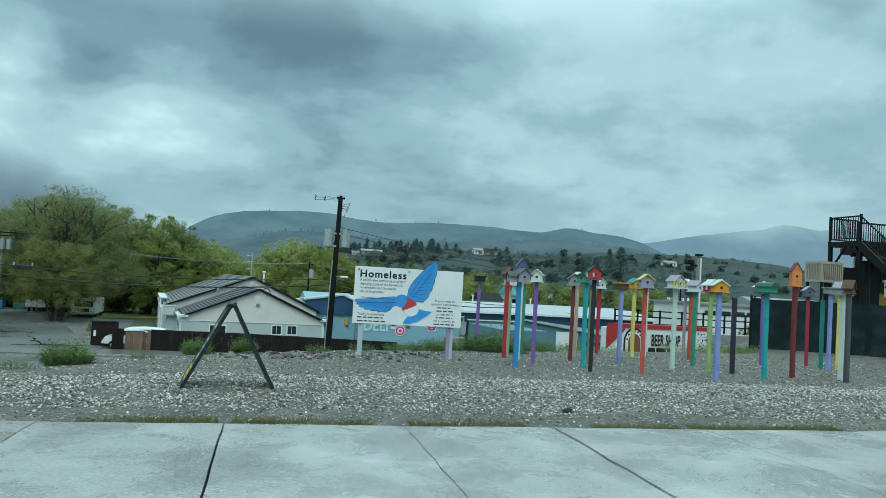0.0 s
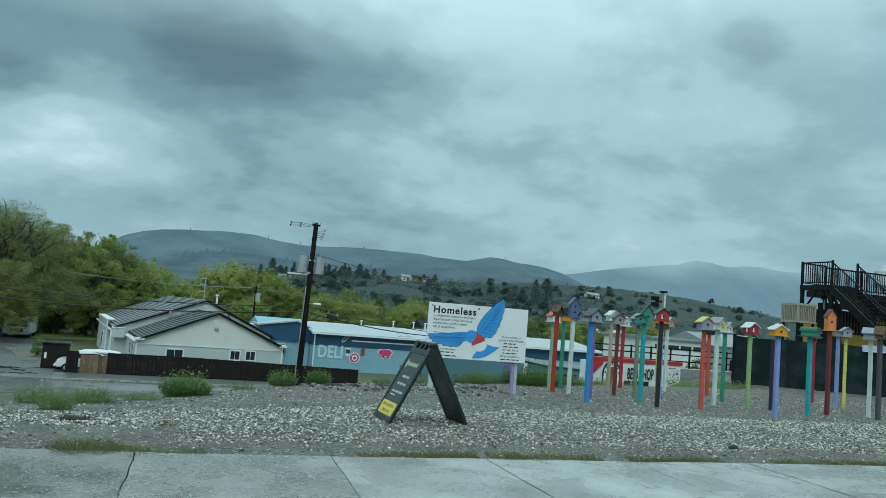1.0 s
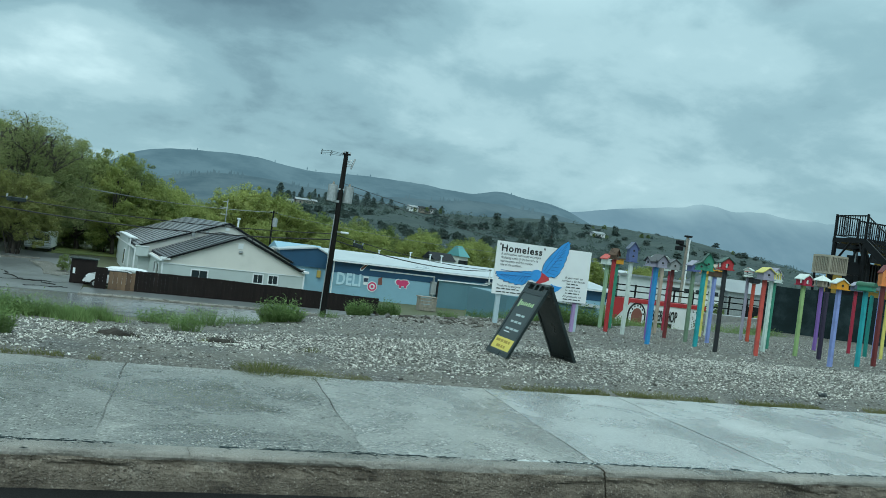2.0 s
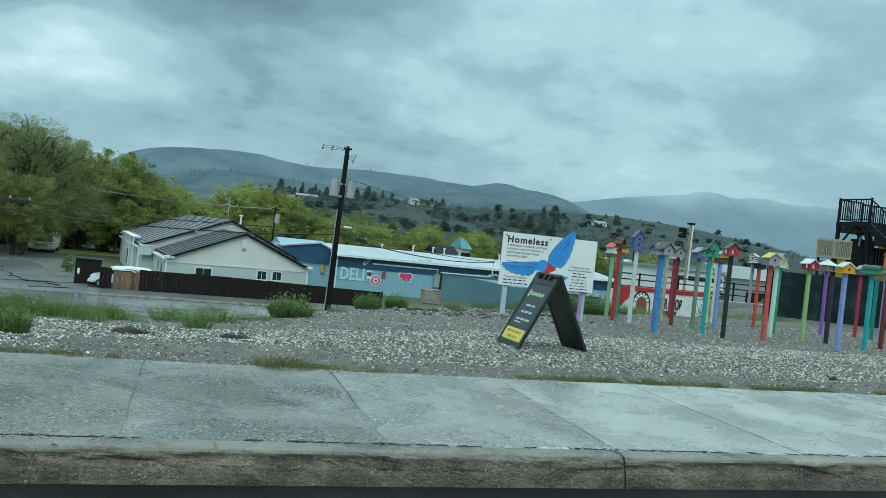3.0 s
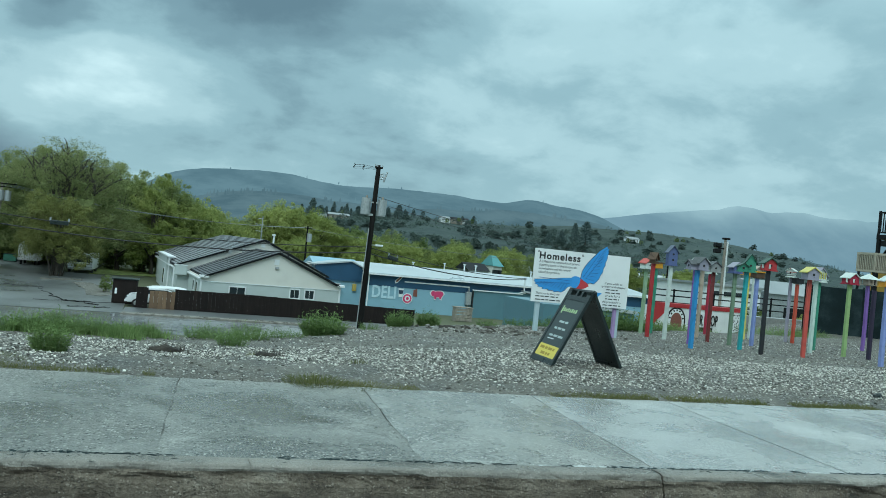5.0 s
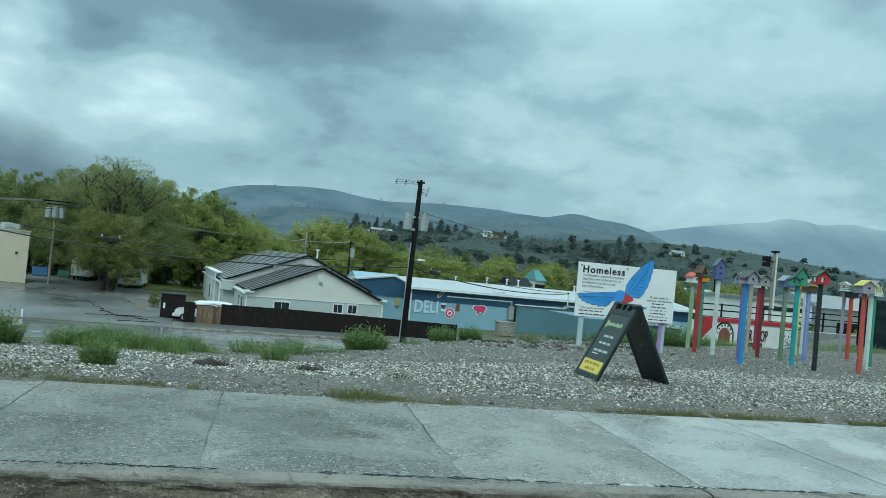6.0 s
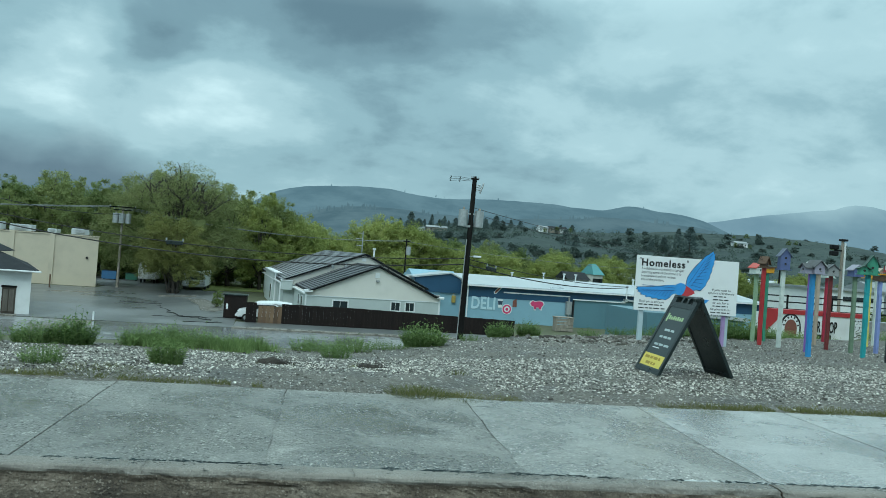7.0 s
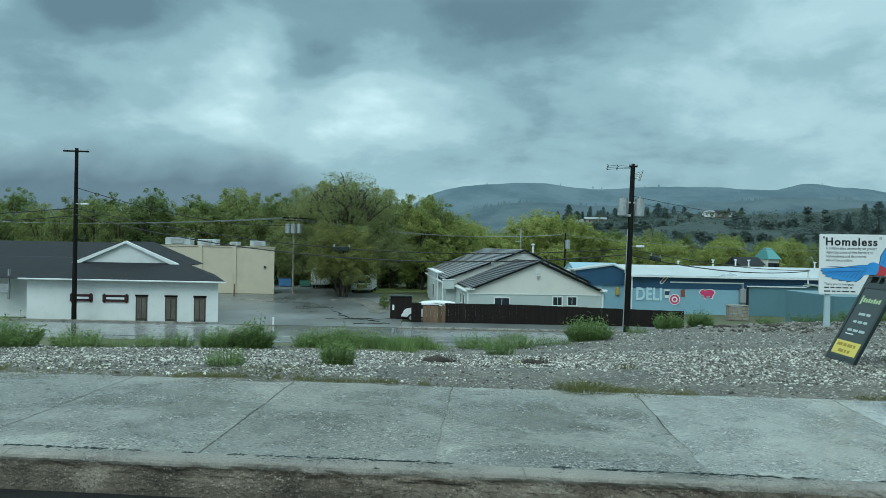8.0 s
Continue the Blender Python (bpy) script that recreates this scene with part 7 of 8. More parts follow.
# ---- painted posts with bird houses ----
COL = {"palegreen": (.30, .43, .27), "purple": (.20, .10, .36), "red": (.42, .03, .035), "lgreen": (.30, .44, .18), "white": (.60, .66, .62), "blue": (.035, .24, .52), "green": (.05, .26, .17),
       "maroon": (.16, .025, .025), "crimson": (.36, .02, .05), "tan": (.42, .34, .27), "turq": (.03, .33, .36), "black": (.014, .015, .018), "sage": (.16, .24, .16),
       "yellow": (.62, .55, .14), "peri": (.23, .29, .58), "coral": (.52, .08, .06), "mint": (.55, .66, .60), "orangered": (.50, .075, .04), "teal": (.02, .23, .20),
       "lavgrey": (.30, .29, .36), "navy": (.03, .02, .05), "grey": (.28, .29, .29), "pink": (.42, .06, .18), "dgrey": (.07, .075, .08), "lilac": (.26, .18, .36),
       "orange": (.66, .22, .06), "gold": (.66, .30, .015), "brown": (.10, .055, .03), "slate": (.10, .12, .18), "violet": (.095, .125, .27), "dgreen": (.02, .07, .045), "dgreen2": (.018, .105, .055)}


def cpaint(c):
    return paint("painted_" + c, COL[c], .22, .5, 7)


def house_mesh(parent, w, d, h, wall, roof, pitch=.8, over=.04, holes=1, trim=None, rz=None):
    """A little gabled house: walls, two roof boards, entrance holes, perch, base board."""
    bm = bmesh.new()
    zr = h + pitch * w / 2
    prism(bm, [(-w / 2, 0), (w / 2, 0), (w / 2, h), (0, zr), (-w / 2, h)], "y", -d / 2, d / 2)
    b = part("box", bm, wall, parent)
    for s in (-1, 1):
        bm = bmesh.new()
        x1 = s * (w / 2 + over)
        z1 = h - pitch * over
        prism(bm, [(0, zr), (x1, z1), (x1, z1 + .022), (0, zr + .026)], "y", -d / 2 - over, d / 2 + over)
        part("roof_board", bm, roof, parent)
    for k in range(holes):
        z = h * (.62 if holes == 1 else (.38 + .42 * k))
        bm = bmesh.new()
        prism(bm, disc(0, z, min(.028, w * .14), 14), "y", -d / 2 - .004, -d / 2 + .001)
        part("entrance_hole", bm, M_INK, b)
    bm = bmesh.new()
    tube(bm, [(0, -d / 2 - .05, h * .3), (0, -d / 2, h * .3)], .006, 6)
    part("perch", bm, M_WOODGREY, b)
    bm = bmesh.new()
    box(bm, -w / 2 - .03, w / 2 + .03, -d / 2 - .03, d / 2 + .03, -.022, 0)
    part("base_board", bm, trim or wall, parent)
    return b


def bird_post(x, y, top, colour, style="none", wall="white", roof="white", rot=0.0, w=.09, lean=0.0, label=None):
    """A painted square post with its bird house on top."""
    gz_ = ground_z(x, y)
    words = {"lgreen": "light green", "palegreen": "pale green", "turq": "turquoise", "peri": "periwinkle blue", "mint": "mint white", "lavgrey": "lavender grey", "orangered": "orange-red", "dgrey": "dark grey"}
    t = thing("birdhouse_post", "%s painted post with %s" % (words.get(colour, colour), label or "a small bird house"), "birdhouse", pose(x, y, gz_, 0, lean, rot), group="birdhouse posts")
    h = top - gz_
    bm = bmesh.new()
    box(bm, -w / 2, w / 2, -w / 2, w / 2, -.25, h, bevel=.007)
    bmesh.ops.subdivide_edges(bm, edges=[e for e in bm.edges if e.calc_length() > 1], cuts=6)
    for v_ in bm.verts:
        v_.co.x += .008 * noise.noise(Vector((v_.co.z * 1.3, x, y)))
        v_.co.y += .008 * noise.noise(Vector((v_.co.z * 1.3, y, x)))
    part("post", bm, cpaint(colour), t)
    if style == "none":
        return t
    hs = part("bird_house", (lambda b: (box(b, -.09, .09, -.09, .09, h, h + .02), b)[-1])(bmesh.new()), M_WOODGREY, t)
    W_, R_ = cpaint(wall), cpaint(roof)
    
    def hm(w_, d_, hh, wl, rf, dx=0.0, dz=0.022, turn=0.0, **kw):
        before = set(scene.objects)
        house_mesh(hs, w_, d_, hh, wl, rf, **kw)
        for o_ in set(scene.objects) - before:
            if o_.parent is hs:
                o_.matrix_basis = pose(dx, 0, h + dz, 0, 0, turn)

    if style == "cottage":
        hm(.26, .30, .16, W_, R_, turn=4)
    elif style == "low":
        hm(.28, .26, .12, W_, R_, turn=-14, pitch=.7, over=.03)
    elif style == "cottage_l":
        hm(.26, .36, .17, W_, R_, turn=6, pitch=.75)
    elif style == "tall":
        hm(.24, .22, .36, W_, R_, turn=-14, pitch=1.25, holes=2)
    elif style == "twin":
        hm(.26, .3, .15, W_, R_, dx=.05, turn=2, pitch=.9)
        hm(.17, .4, .12, W_, R_, dx=-.06, turn=-88, pitch=.8)
    elif style == "hall":
        hm(.24, .24, .24, W_, R_, dx=.07, turn=-18, pitch=1.5)
        hm(.2, .26, .12, W_, R_, dx=-.12, turn=-18, pitch=.5)
    elif style == "striped":
        hm(.22, .24, .2, W_, cpaint("white"), turn=-30, pitch=.55)
        for i in range(3):
            bm = bmesh.new()
            box(bm, -.116, .116, -.126, .126, h + .055 + .055 * i, h + .072 + .055 * i)
            part("stripe", bm, R_ if i == 2 else cpaint("dgrey"), hs).matrix_basis = pose(0, 0, 0, 0, 0, -30)
        bm = bmesh.new()
        box(bm, -.02, .02, -.17, .17, h + .285, h + .3)
        part("ridge_strip", bm, R_, hs).matrix_basis = pose(0, 0, 0, 0, 0, -30)
    elif style == "steeple":
        hm(.30, .34, .16, W_, R_, turn=30, pitch=.8)
        hm(.12, .12, .34, W_, R_, dx=-.04, dz=.12, turn=30, pitch=2.0)
    elif style == "point":
        hm(.21, .2, .34, W_, cpaint("maroon"), turn=-22, pitch=1.6, over=.02)
    elif style == "gazebo":
        bm = bmesh.new()
        box(bm, -.19, .19, -.19, .19, h + .02, h + .04)
        part("base_board", bm, M_WOODGREY, hs)
        for sx in (-.15, 0, .15):
            for sy in (-.15, .15):
                bm = bmesh.new()
                box(bm, sx - .018, sx + .018, sy - .018, sy + .018, h + .04, h + .22)
                part("column", bm, cpaint("tan"), hs)
        bm = bmesh.new()
        tube(bm, [(0, 0, h + .2), (0, 0, h + .38)], .34, 4, .01)
        part("roof", bm, cpaint("white"), hs)
        bm = bmesh.new()
        box(bm, -.11, .11, -.11, .11, h + .04, h + .2)
        part("feeder_box", bm, cpaint("tan"), hs)
    elif style == "barrel":
        bm = bmesh.new()
        prism(bm, [(.165 * math.cos(PI * i / 10), h + .13 + .11 * math.sin(PI * i / 10)) for i in range(11)], "y", -.2, .2)
        part("barrel_roof", bm, R_, hs).matrix_basis = pose(0, 0, 0, 0, 0, 22)
        bm = bmesh.new()
        box(bm, -.135, .135, -.17, .17, h + .02, h + .14)
        part("box", bm, W_, hs).matrix_basis = pose(0, 0, 0, 0, 0, 22)
        bm = bmesh.new()
        box(bm, -.18, .18, -.22, .22, h + .0, h + .025)
        part("base_board", bm, R_, hs).matrix_basis = pose(0, 0, 0, 0, 0, 22)
    elif style == "flat":
        bm = bmesh.new()
        box(bm, -.14, .14, -.12, .12, h + .02, h + .17)
        part("box", bm, W_, hs)
        bm = bmesh.new()
        box(bm, -.18, .18, -.16, .16, h + .17, h + .2)
        part("roof_board", bm, R_, hs)
    elif style == "zebra":
        bm = bmesh.new()
        box(bm, -.2, .2, -.13, .13, h + .02, h + .36)
        bx = part("box", bm, cpaint("white"), hs)
        for i in range(4):
            pts = [(-.19 + .1 * i + .05 * math.sin(k * 1.1 + i), h + .05 + .27 * k / 6) for k in range(7)]
            flat_shape("stripe", pts + [(a + .045, b) for a, b in reversed(pts)], M_INK, bx, Matrix.Translation((0, -.131, 0)), .004)
        bm = bmesh.new()
        box(bm, -.23, .23, -.17, .17, h + .36, h + .39)
        part("roof_board", bm, cpaint("white"), hs)
    elif style == "lattice":
        hm(.26, .3, .17, W_, R_, turn=8, pitch=.9)
        for i in range(5):
            bm = bmesh.new()
            box(bm, -.17 + i * .07, -.15 + i * .07, -.19, -.17, h + .02, h + .2)
            part("slat", bm, cpaint("yellow"), hs)
        bm = bmesh.new()
        box(bm, -.2, .2, -.2, .2, h + .0, h + .025)
        part("base_board", bm, cpaint("white"), hs)
    elif style == "twig":
        hm(.17, .17, .14, cpaint("brown"), cpaint("brown"), turn=25, pitch=1.5)
        bm = bmesh.new()
        tr2 = random.Random(int(x * 100))
        for i in range(9):
            a = tr2.uniform(0, 6.3)
            tube(bm, [(0, 0, h + .1), (.12 * math.cos(a), .12 * math.sin(a), h + tr2.uniform(.05, .36))], .007, 4)
        part("twigs", bm, M_BARK, hs)
    if style == "cottage" and wall in ("red", "crimson"):
        for sx in (-.08, 0, .08):
            bm = bmesh.new()
            box(bm, sx - .02, sx + .02, -.158, -.15, h + .05, h + .15)
            part("window", bm, cpaint("white"), hs).matrix_basis = pose(0, 0, 0, 0, 0, -35)
    return t


for a in (
    (7.25, 22.5, 1.55, "purple", "flat", "black", "black", 0, "a small dark flat-roofed box"),
    (6.75, 18.6, 1.66, "red", "twig", "brown", "brown", 0, "a rough brown twig house"),
    (7.2, 19.6, 1.5, "palegreen", "cottage", "white", "coral", 0, "a pink-roofed white house"),
    (6.9, 18.0, 1.64, "white", "tall", "violet", "slate", 0, "a tall purple two-hole house"),
    (5.9, 15.5, 1.56, "blue", "twin", "lavgrey", "dgrey", 0, "a grey double-gabled house"),
    (7.72, 19.9, 1.54, "green", "flat", "gold", "brown", 10, "a low gold box"),
    (6.87, 16.9, 1.6, "purple", "cottage", "white", "white", -30, "a white house"),
    (8.4, 18.15, 1.58, "maroon", "cottage", "grey", "dgrey", -20, "a grey shingled house"),
    (10.72, 21.3, 1.56, "crimson", "cottage", "white", "white", 0, "a white-roofed house"),
    (9.28, 19.8, 1.68, "tan", "cottage", "white", "white", -10, "a white house"),
    (8.6, 17.5, 1.6, "sage", "cottage", "violet", "lavgrey", -15, "a violet house with lavender roof"),
    (7.75, 16.05, 1.64, "turq", "hall", "green", "dgreen", -10, "a green house with dark roof"),
    (11.3, 20.2, 1.62, "yellow", "cottage", "gold", "teal", 0, "a gold house with teal roof"),
    (9.59, 17.8, 1.53, "peri", "flat", "brown", "gold", 0, "a small brown box"),
    (7.35, 14.85, 1.7, "black", "cottage", "red", "dgreen", -25, "a red house with green roof"),
    (12.05, 20.8, 1.66, "white", "cottage", "tan", "tan", 0, "a tan house"),
    (13.1, 20.35, 1.7, "lavgrey", "striped", "white", "coral", -30, "a striped white house"),
    (13.1, 20.05, 1.5, "orangered", "flat", "black", "black", 0, "a dark box"),
    (8.58, 14.85, 1.59, "coral", "cottage_l", "lavgrey", "yellow", -25, "a grey house with yellow roof"),
    (10.28, 16.4, 1.64, "mint", "lattice", "white", "lavgrey", 0, "a latticed white house"),
    (11.75, 17.8, 1.6, "green", "cottage", "white", "lavgrey", 15, "a pale house"),
    (11.0, 16.0, 1.6, "lgreen", "cottage", "crimson", "white", -10, "a dark red house with white roof"),
    (14.6, 18.75, 1.66, "purple", "gazebo", "white", "white", 0, "a white pyramid-roofed feeder"),
    (11.3, 15.5, 1.5, "navy", "none", "white", "white", 0, "a bare top"),
    (9.5, 13.52, 1.58, "peri", "low", "gold", "white", -5, "a golden house with white roof"),
    (16.3, 18.95, 1.68, "crimson", "cottage", "slate", "lavgrey", -30, "a grey-blue house"),
    (11.2, 14.25, 1.63, "turq", "barrel", "green", "dgreen2", 0, "a green barrel-roofed house"),
    (12.3, 14.7, 1.83, "maroon", "point", "orange", "maroon", 0, "a tall pointed orange house"),
    (16.2, 18.25, 1.6, "teal", "none", "white", "white", 0, "a bare top"),
    (16.15, 17.9, 1.76, "peri", "flat", "grey", "grey", 0, "a grey platform"),
    (16.35, 17.8, 1.78, "yellow", "cottage_l", "lavgrey", "grey", -40, "a long grey house"),
    (13.35, 14.4, 1.69, "white", "cottage", "grey", "lavgrey", 25, "a grey house"),
    (13.0, 13.85, 1.72, "dgrey", "twig", "brown", "brown", 0, "a dark twig house"),
    (14.1, 13.7, 1.68, "grey", "zebra", "white", "white", -35, "a zebra-striped box"),
    (15.2, 14.1, 1.72, "pink", "cottage", "grey", "lavgrey", 0, "a grey house"),
    (15.9, 13.9, 1.7, "lgreen", "cottage", "grey", "dgrey", 10, "a grey house"),
):
    bird_post(a[0], a[1], a[2], a[3], a[4], a[5], a[6], a[7], label=a[8])
gp = thing("steel_post", "plain grey galvanised post before the fence", "post", pose(21.9, 20.5, -.5))
bm = bmesh.new()
tube(bm, [(0, 0, -.2), (0, 0, 2.6)], .05, 10)
part("pole", bm, M_STEEL, gp)
bpart("cap", M_STEEL, gp, (-.06, .06, -.06, .06, 2.58, 2.64))


# ---- weeds, grass, debris ----
def clump(name, label, x, y, r, h, n, mat, seed, spread=1.0, cat="weed", leafy=True, kind=""):
    """A bushy weed: thin stalks with many narrow leaves."""
    rs_ = random.Random(seed)
    vs, fs = [], []
    for _ in range(n):
        a, q = rs_.uniform(0, 2 * PI), r * math.sqrt(rs_.random())
        bx, by = q * math.cos(a), q * math.sin(a)
        hh = h * (1 - .4 * (q / r) ** 2) * rs_.uniform(.35, 1.0) * (1.3 if rs_.random() < .12 else 1)
        lx, ly = bx * .35 * spread + rs_.gauss(0, .06 * h), by * .35 * spread + rs_.gauss(0, .06 * h)
        s = max(.003, .012 * h) if leafy else .0035
        o = len(vs)
        vs += [(bx - s, by, -.03), (bx + s, by, -.03), (bx + lx, by + ly, hh)]
        fs.append((o, o + 1, o + 2))
        if leafy:
            for k in range(5):
                f = .25 + .16 * k + rs_.uniform(-.05, .05)
                cx, cy, cz = bx + lx * f, by + ly * f, hh * f
                b = rs_.uniform(0, 6.3)
                L = h * rs_.uniform(.10, .2)
                dx, dy, dz = L * math.cos(b), L * math.sin(b), L * rs_.uniform(-.1, .7)
                wx, wy = -math.sin(b) * L * .18, math.cos(b) * L * .18
                o = len(vs)
                vs += [(cx, cy, cz), (cx + dx * .5 + wx, cy + dy * .5 + wy, cz + dz * .6), (cx + dx, cy + dy, cz + dz), (cx + dx * .5 - wx, cy + dy * .5 - wy, cz + dz * .6)]
                fs += [(o, o + 1, o + 2), (o, o + 2, o + 3)]
    ob = new(name, raw(name, vs, fs, mat))
    ob.location = (x, y, ground_z(x, y))
    return tagged(ob, label, cat, kind=kind)


WB = "bushy green weed at the edge of the lot"
for i, (x, y, r, h, n) in enumerate(((-8.45, 12.2, .27, .46, 380), (-9.0, 12.2, .25, .36, 300), (-10.0, 12.1, .2, .26, 140), (-10.5, 12.0, .22, .2, 140), (-11.0, 11.8, .32, .34, 260), (-12.0, 11.5, .5, .5, 480), (-9.6, 12.2, .2, .28, 140), (-12.9, 11.4, .5, .5, 360),
                                     (-6.76, 9.6, .17, .4, 170), (-2.85, 14.9, .36, .52, 380), (-.75, 17.1, .26, .42, 280), (.25, 18.1, .25, .44, 280), (-4.67, 12.0, .2, .26, 160),
                                     (-3.6, 14.2, .3, .22, 160), (-5.0, 13.3, .36, .3, 260), (-4.3, 13.6, .3, .33, 220), (7.3, 20.9, .8, .7, 520), (6.0, 21.2, .5, .45, 300), (4.4, 20.4, .4, .3, 200), (3.2, 19.5, .3, .25, 160), (5.2, 20.6, .4, .45, 200), (9.2, 22, .5, .45, 260), (11.5, 24.2, .6, .45, 260), (16.5, 24.6, 1.2, .4, 420), (18.6, 25.2, 1.0, .35, 320), (19.6, 26.3, .8, .4, 260), (2.0, 18.6, .25, .25, 150), (13.2, 25.2, .8, .35, 260), (-1.7, 15.9, .2, .2, 100), (-7.6, 12.65, .28, .34, 280), (-7.2, 12.75, .3, .38, 300), (-6.8, 12.7, .28, .35, 280), (-6.4, 12.8, .26, .28, 220), (-6.05, 12.75, .22, .2, 150), (-7.95, 9.15, .2, .26, 150))):
    clump("weed_bush", WB, x, y, r, h, n, M_WEED, 40 + i)
for i, (x, y, r, h, n) in enumerate(((-4.05, 8.12, .3, .085, 700), (-4.4, 10.4, .17, .07, 200), (-7.3, 8.6, .4, .045, 600), (-3.6, 8.0, .25, .055, 400), (-5.55, 10.2, .22, .05, 90), (-9.7, 8.6, .5, .06, 240), (-3.3, 9.6, .1, .1, 60))):
    clump("grass_tuft", "dry yellow-green grass tuft in gravel", x, y, r, h, n, M_GRASS, 80 + i, leafy=False, cat="grass", kind="stuff")
# low grass patches beyond the left gravel and along the slab edge: uncountable
vs, fs = [], []
grs = random.Random(77)


def blade(x, y, h, s=.007):
    z = ground_z(x, y)
    o = len(vs)
    a = grs.uniform(0, 6.3)
    vs.extend([(x - s * math.cos(a), y - s * math.sin(a), z - .02), (x + s * math.cos(a), y + s * math.sin(a), z - .02), (x + grs.gauss(0, .35 * h), y + grs.gauss(0, .35 * h), z + h)])
    fs.append((o, o + 1, o + 2))


for _ in range(36000):
    x = grs.uniform(-13, 14)
    if noise.noise(Vector((x * .7, 0, 5))) + .25 * noise.noise(Vector((x * 4, 1, 5))) > (-.2 if x > 2.5 else .02):
        y = edge_y(x) + abs(grs.gauss(0.02, .12)) + .03
        blade(x, y, grs.uniform(.008, .03) * (1.5 if x > -1 else 1), .006)
low_vs, low_fs, vs, fs = vs, fs, [], []
for _ in range(9000):
    x = grs.uniform(-7.7, -5.7) + grs.gauss(0, .1)
    y = 12.75 + grs.gauss(0, .25)
    q = noise.noise(Vector((x * 2.2, y * 2.2, 1))) + .6 * noise.noise(Vector((x * 6, y * 6, 4)))
    if q > -.1:
        blade(x, y, grs.uniform(.05, .14) * (1 + 1.2 * max(0, q)), .010)
tagged(new("tall_grass", raw("tall_grass", vs, fs, M_WEED)), "tall fresh green grass at the edge of the lot", "grass", kind="stuff")
vs, fs = low_vs, low_fs
for _ in range(1200):
    x = grs.uniform(-15, -8)
    y = 8.4 + grs.gauss(0, .25)
    blade(x, y, grs.uniform(.01, .04), .006)
tagged(new("verge_grass", raw("verge_grass", vs, fs, M_GRASS)), "thin patchy grass along the slab edge", "grass", kind="stuff")
# dirt clods, stone and debris
def clod(name, label, cat, x, y, sx, sy, sz, mat, seed):
    bm = bmesh.new()
    bmesh.ops.create_icosphere(bm, subdivisions=2, radius=1)
    for v_ in bm.verts:
        k_ = 1 + .35 * noise.noise(v_.co * 1.7 + Vector((seed, 0, 0))) + .18 * noise.noise(v_.co * 4 + Vector((0, seed, 0)))
        v_.co = Vector((v_.co.x * sx * k_, v_.co.y * sy * k_, max(-.4, v_.co.z) * sz * k_))
    ob = part(name, bm, mat, None)
    ob.location = (x, y, ground_z(x, y))
    return tagged(ob, label, cat)


M_CLOD = surface("dark_soil", [(0.018, 0.015, 0.012), (0.04, 0.033, 0.026), (0.07, 0.06, 0.05)], scale=8, rough=.9, bump=.6)
clod("soil_clod", "dark clod of soil and dead weed", "clod", -5.58, 10.25, .2, .12, .085, M_CLOD, 1)
clod("soil_clod", "dark clod of soil and dead weed", "clod", -4.36, 10.35, .14, .1, .07, M_CLOD, 2)
for i, (x, y, r) in enumerate(((-5.55, 10.22, .17), (-5.4, 10.3, .1), (-4.34, 10.33, .13), (-4.2, 10.4, .08))):
    clump("dead_weed", "dark withered weed on a clod of soil", x, y, r, .12, 60, M_CLOD, 130 + i)
clod("dark_stone", "small dark stone on pale gravel", "stone", 4.02, 8.66, .075, .055, .06, M_PLASTIC, 3)
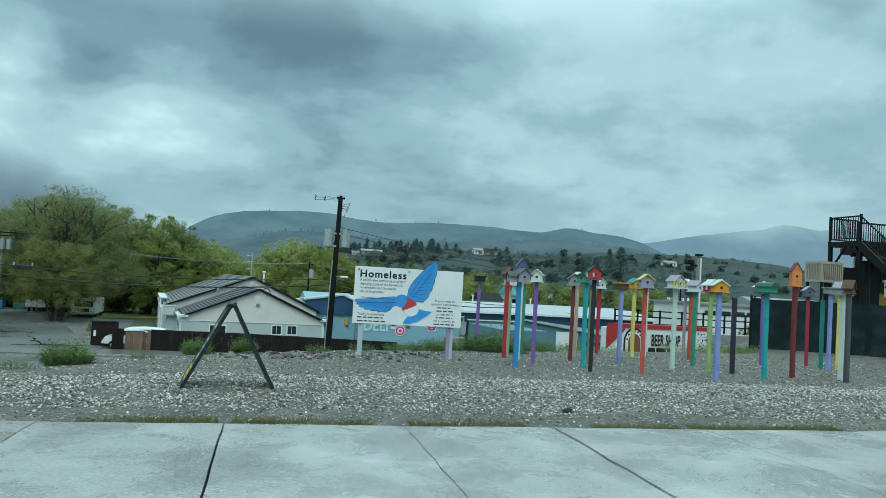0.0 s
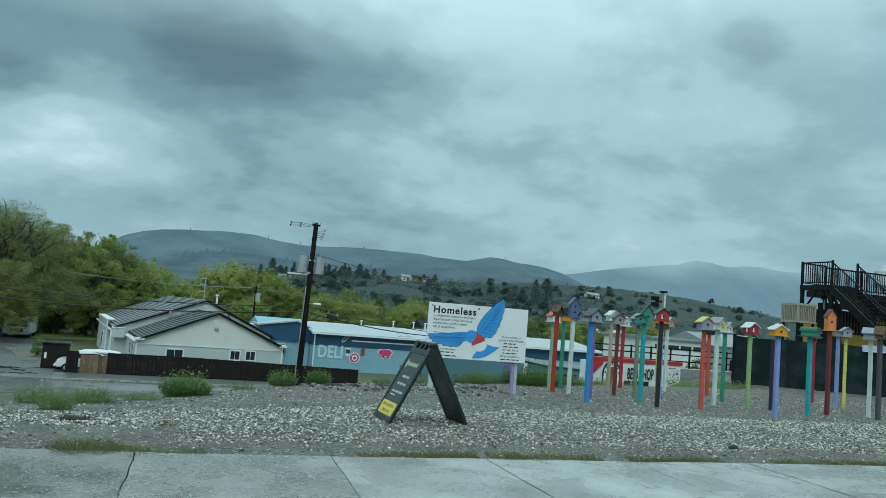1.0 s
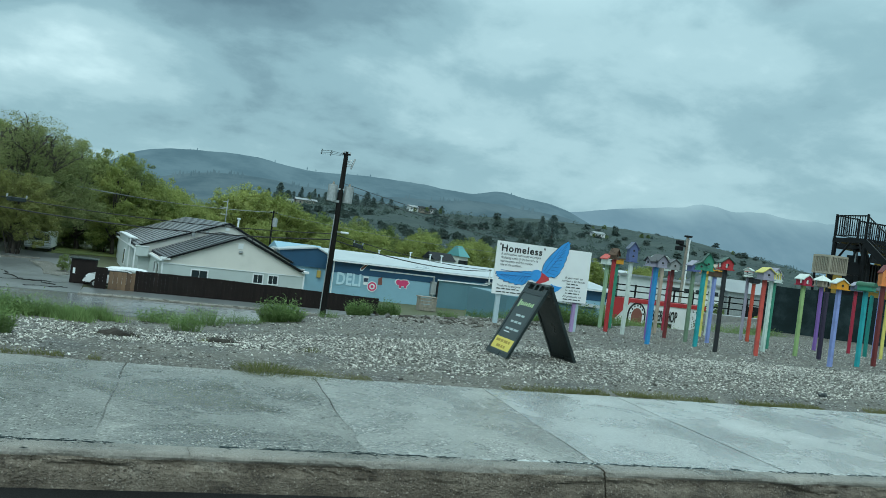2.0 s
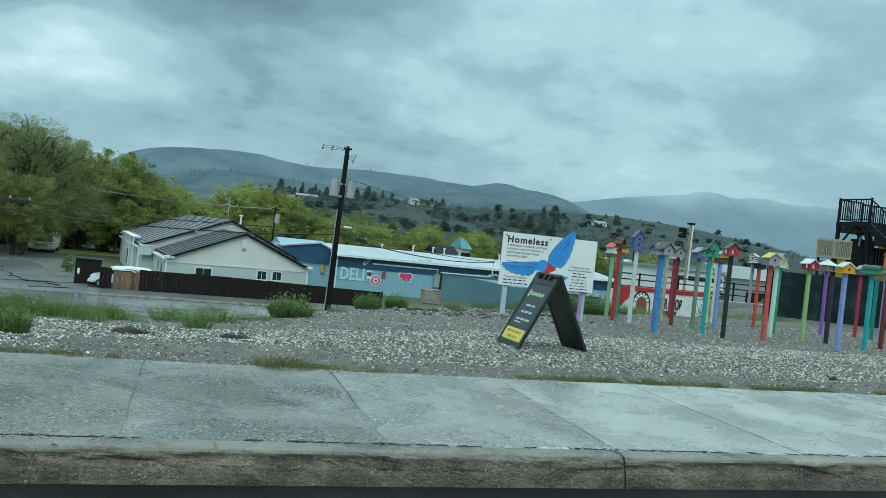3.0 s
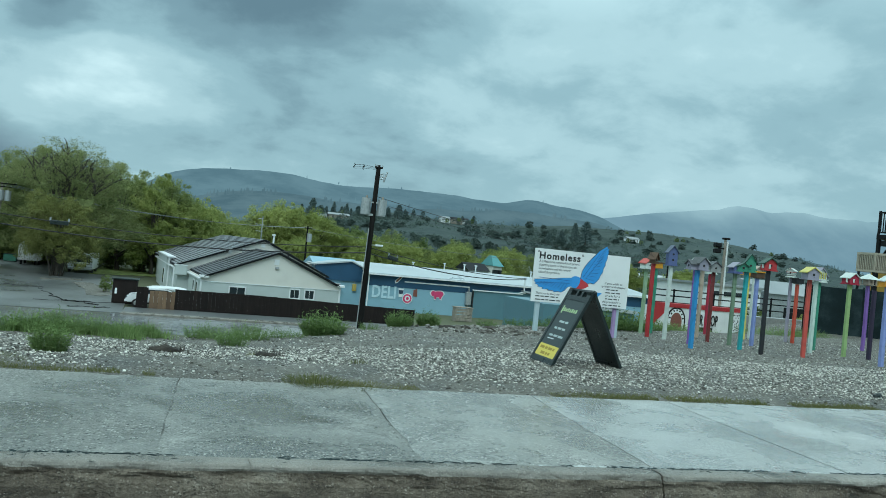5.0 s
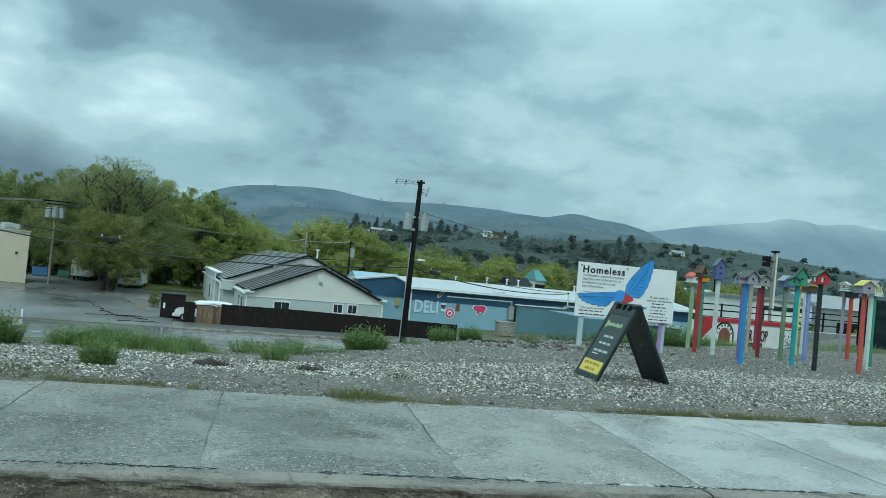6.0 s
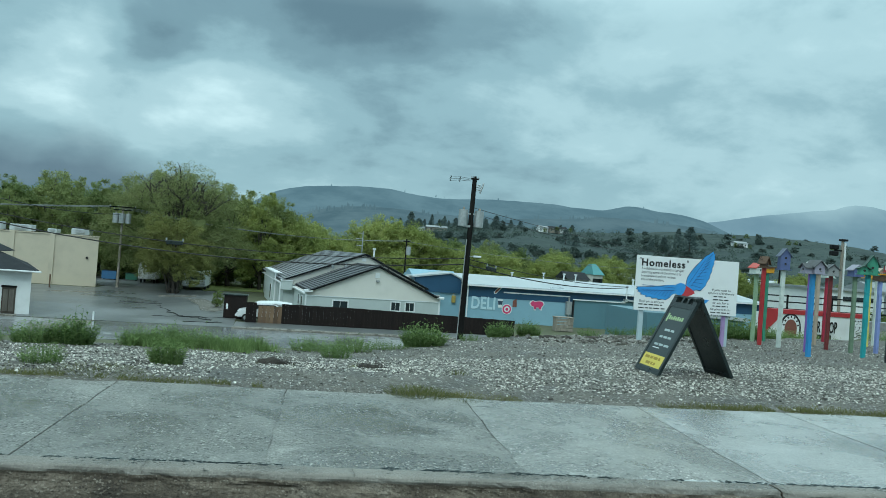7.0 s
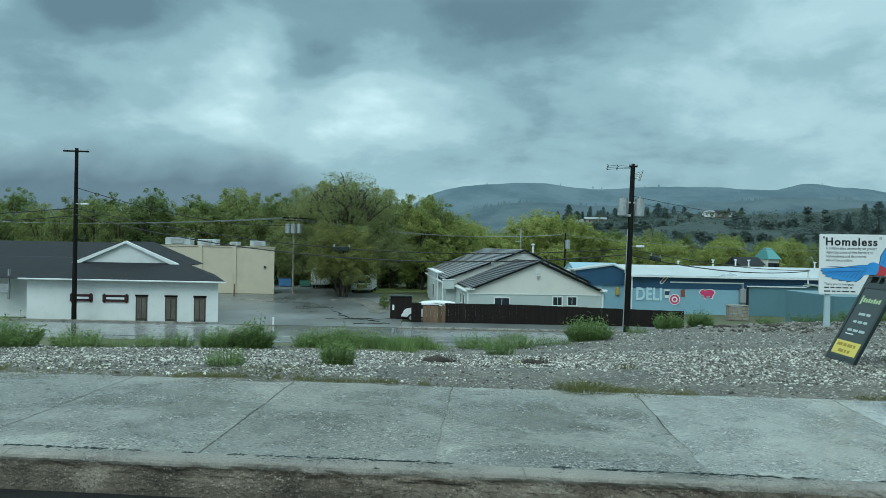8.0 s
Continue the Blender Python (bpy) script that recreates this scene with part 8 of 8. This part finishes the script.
for i, (x, y) in enumerate(((1.3, 17.4), (1.7, 17.8), (2.4, 18.2), (.9, 17.2), (2.9, 18.6), (.4, 17.0), (3.5, 18.4), (1.1, 16.4), (2.2, 17.2))):
    clod("soil_clod", "clod of brown earth at the lot edge", "clod", x, y, .13 + .05 * (i % 3), .1, .06, M_CLOD if i % 2 else M_DIRT, 10 + i)

for i, (x, y, s) in enumerate(((31, 55, .22), (35.5, 54, .2), (39, 57, .24), (44, 58, .3), (49, 56, .32))):
    place_tree(shrub if i % 2 else round_b, x, y, s * (1.25 if i % 2 else 1), i * 70, -3.6)

# grit and dirt caught in the seam between kerb and slabs: uncountable
gv, gf = [], []
drs = random.Random(91)
for _ in range(3600):
    x = drs.uniform(-12, 9)
    m_ = noise.noise(Vector((x * .9, 3, 1))) + .5 * noise.noise(Vector((x * 5, 3, 1)))
    if m_ < -.12:
        continue
    y = kerb_y(x) + .178 + abs(drs.gauss(0, .018)) * (1 if drs.random() < .8 else -3)
    s, h = drs.uniform(.004, .017), drs.uniform(.001, .004)
    o = len(gv)
    gv += [(x - s * 2, y, -.0885), (x, y - s * .6, -.0885), (x + s * 2, y, -.0885), (x, y + s * .6, -.0885), (x, y, -.088 + h)]
    gf += [(o, o + 1, o + 4), (o + 1, o + 2, o + 4), (o + 2, o + 3, o + 4), (o + 3, o, o + 4)]
tagged(new("seam_dirt", raw("seam_dirt", gv, gf, M_MESH)), "dark grit in the seam behind the kerb", "dirt", kind="stuff")

# pale broken patches along the near edge of the slabs: uncountable
gv, gf = [], []
for i in range(1000):
    x = -2.9 + i * .015
    q = .22 + .5 * noise.noise(Vector((x * .6, 8, 2))) + .5 * noise.noise(Vector((x * 3.1, 8, 2))) + .1 * min(1, x + 1.5)
    if q < .1 or noise.noise(Vector((x * 17, 4, 9))) > .3:
        continue
    y = kerb_y(x) + .2
    w = min(.06, .012 + .06 * q) * (1 + .8 * noise.noise(Vector((x * 11, 1, 6))))
    o = len(gv)
    gv += [(x, y, -.0955), (x + .0156, y, -.0955), (x + .0156, y + w, -.0945), (x, y + w, -.0945)]
    gf.append((o, o + 1, o + 2, o + 3))
tagged(new("cement_wash", raw("cement_wash", gv, gf, paint("pale_edge_colour", (.44, .455, .445), .4, .3, 9))), "pale broken patches along the slab edge", "stain", kind="stuff")
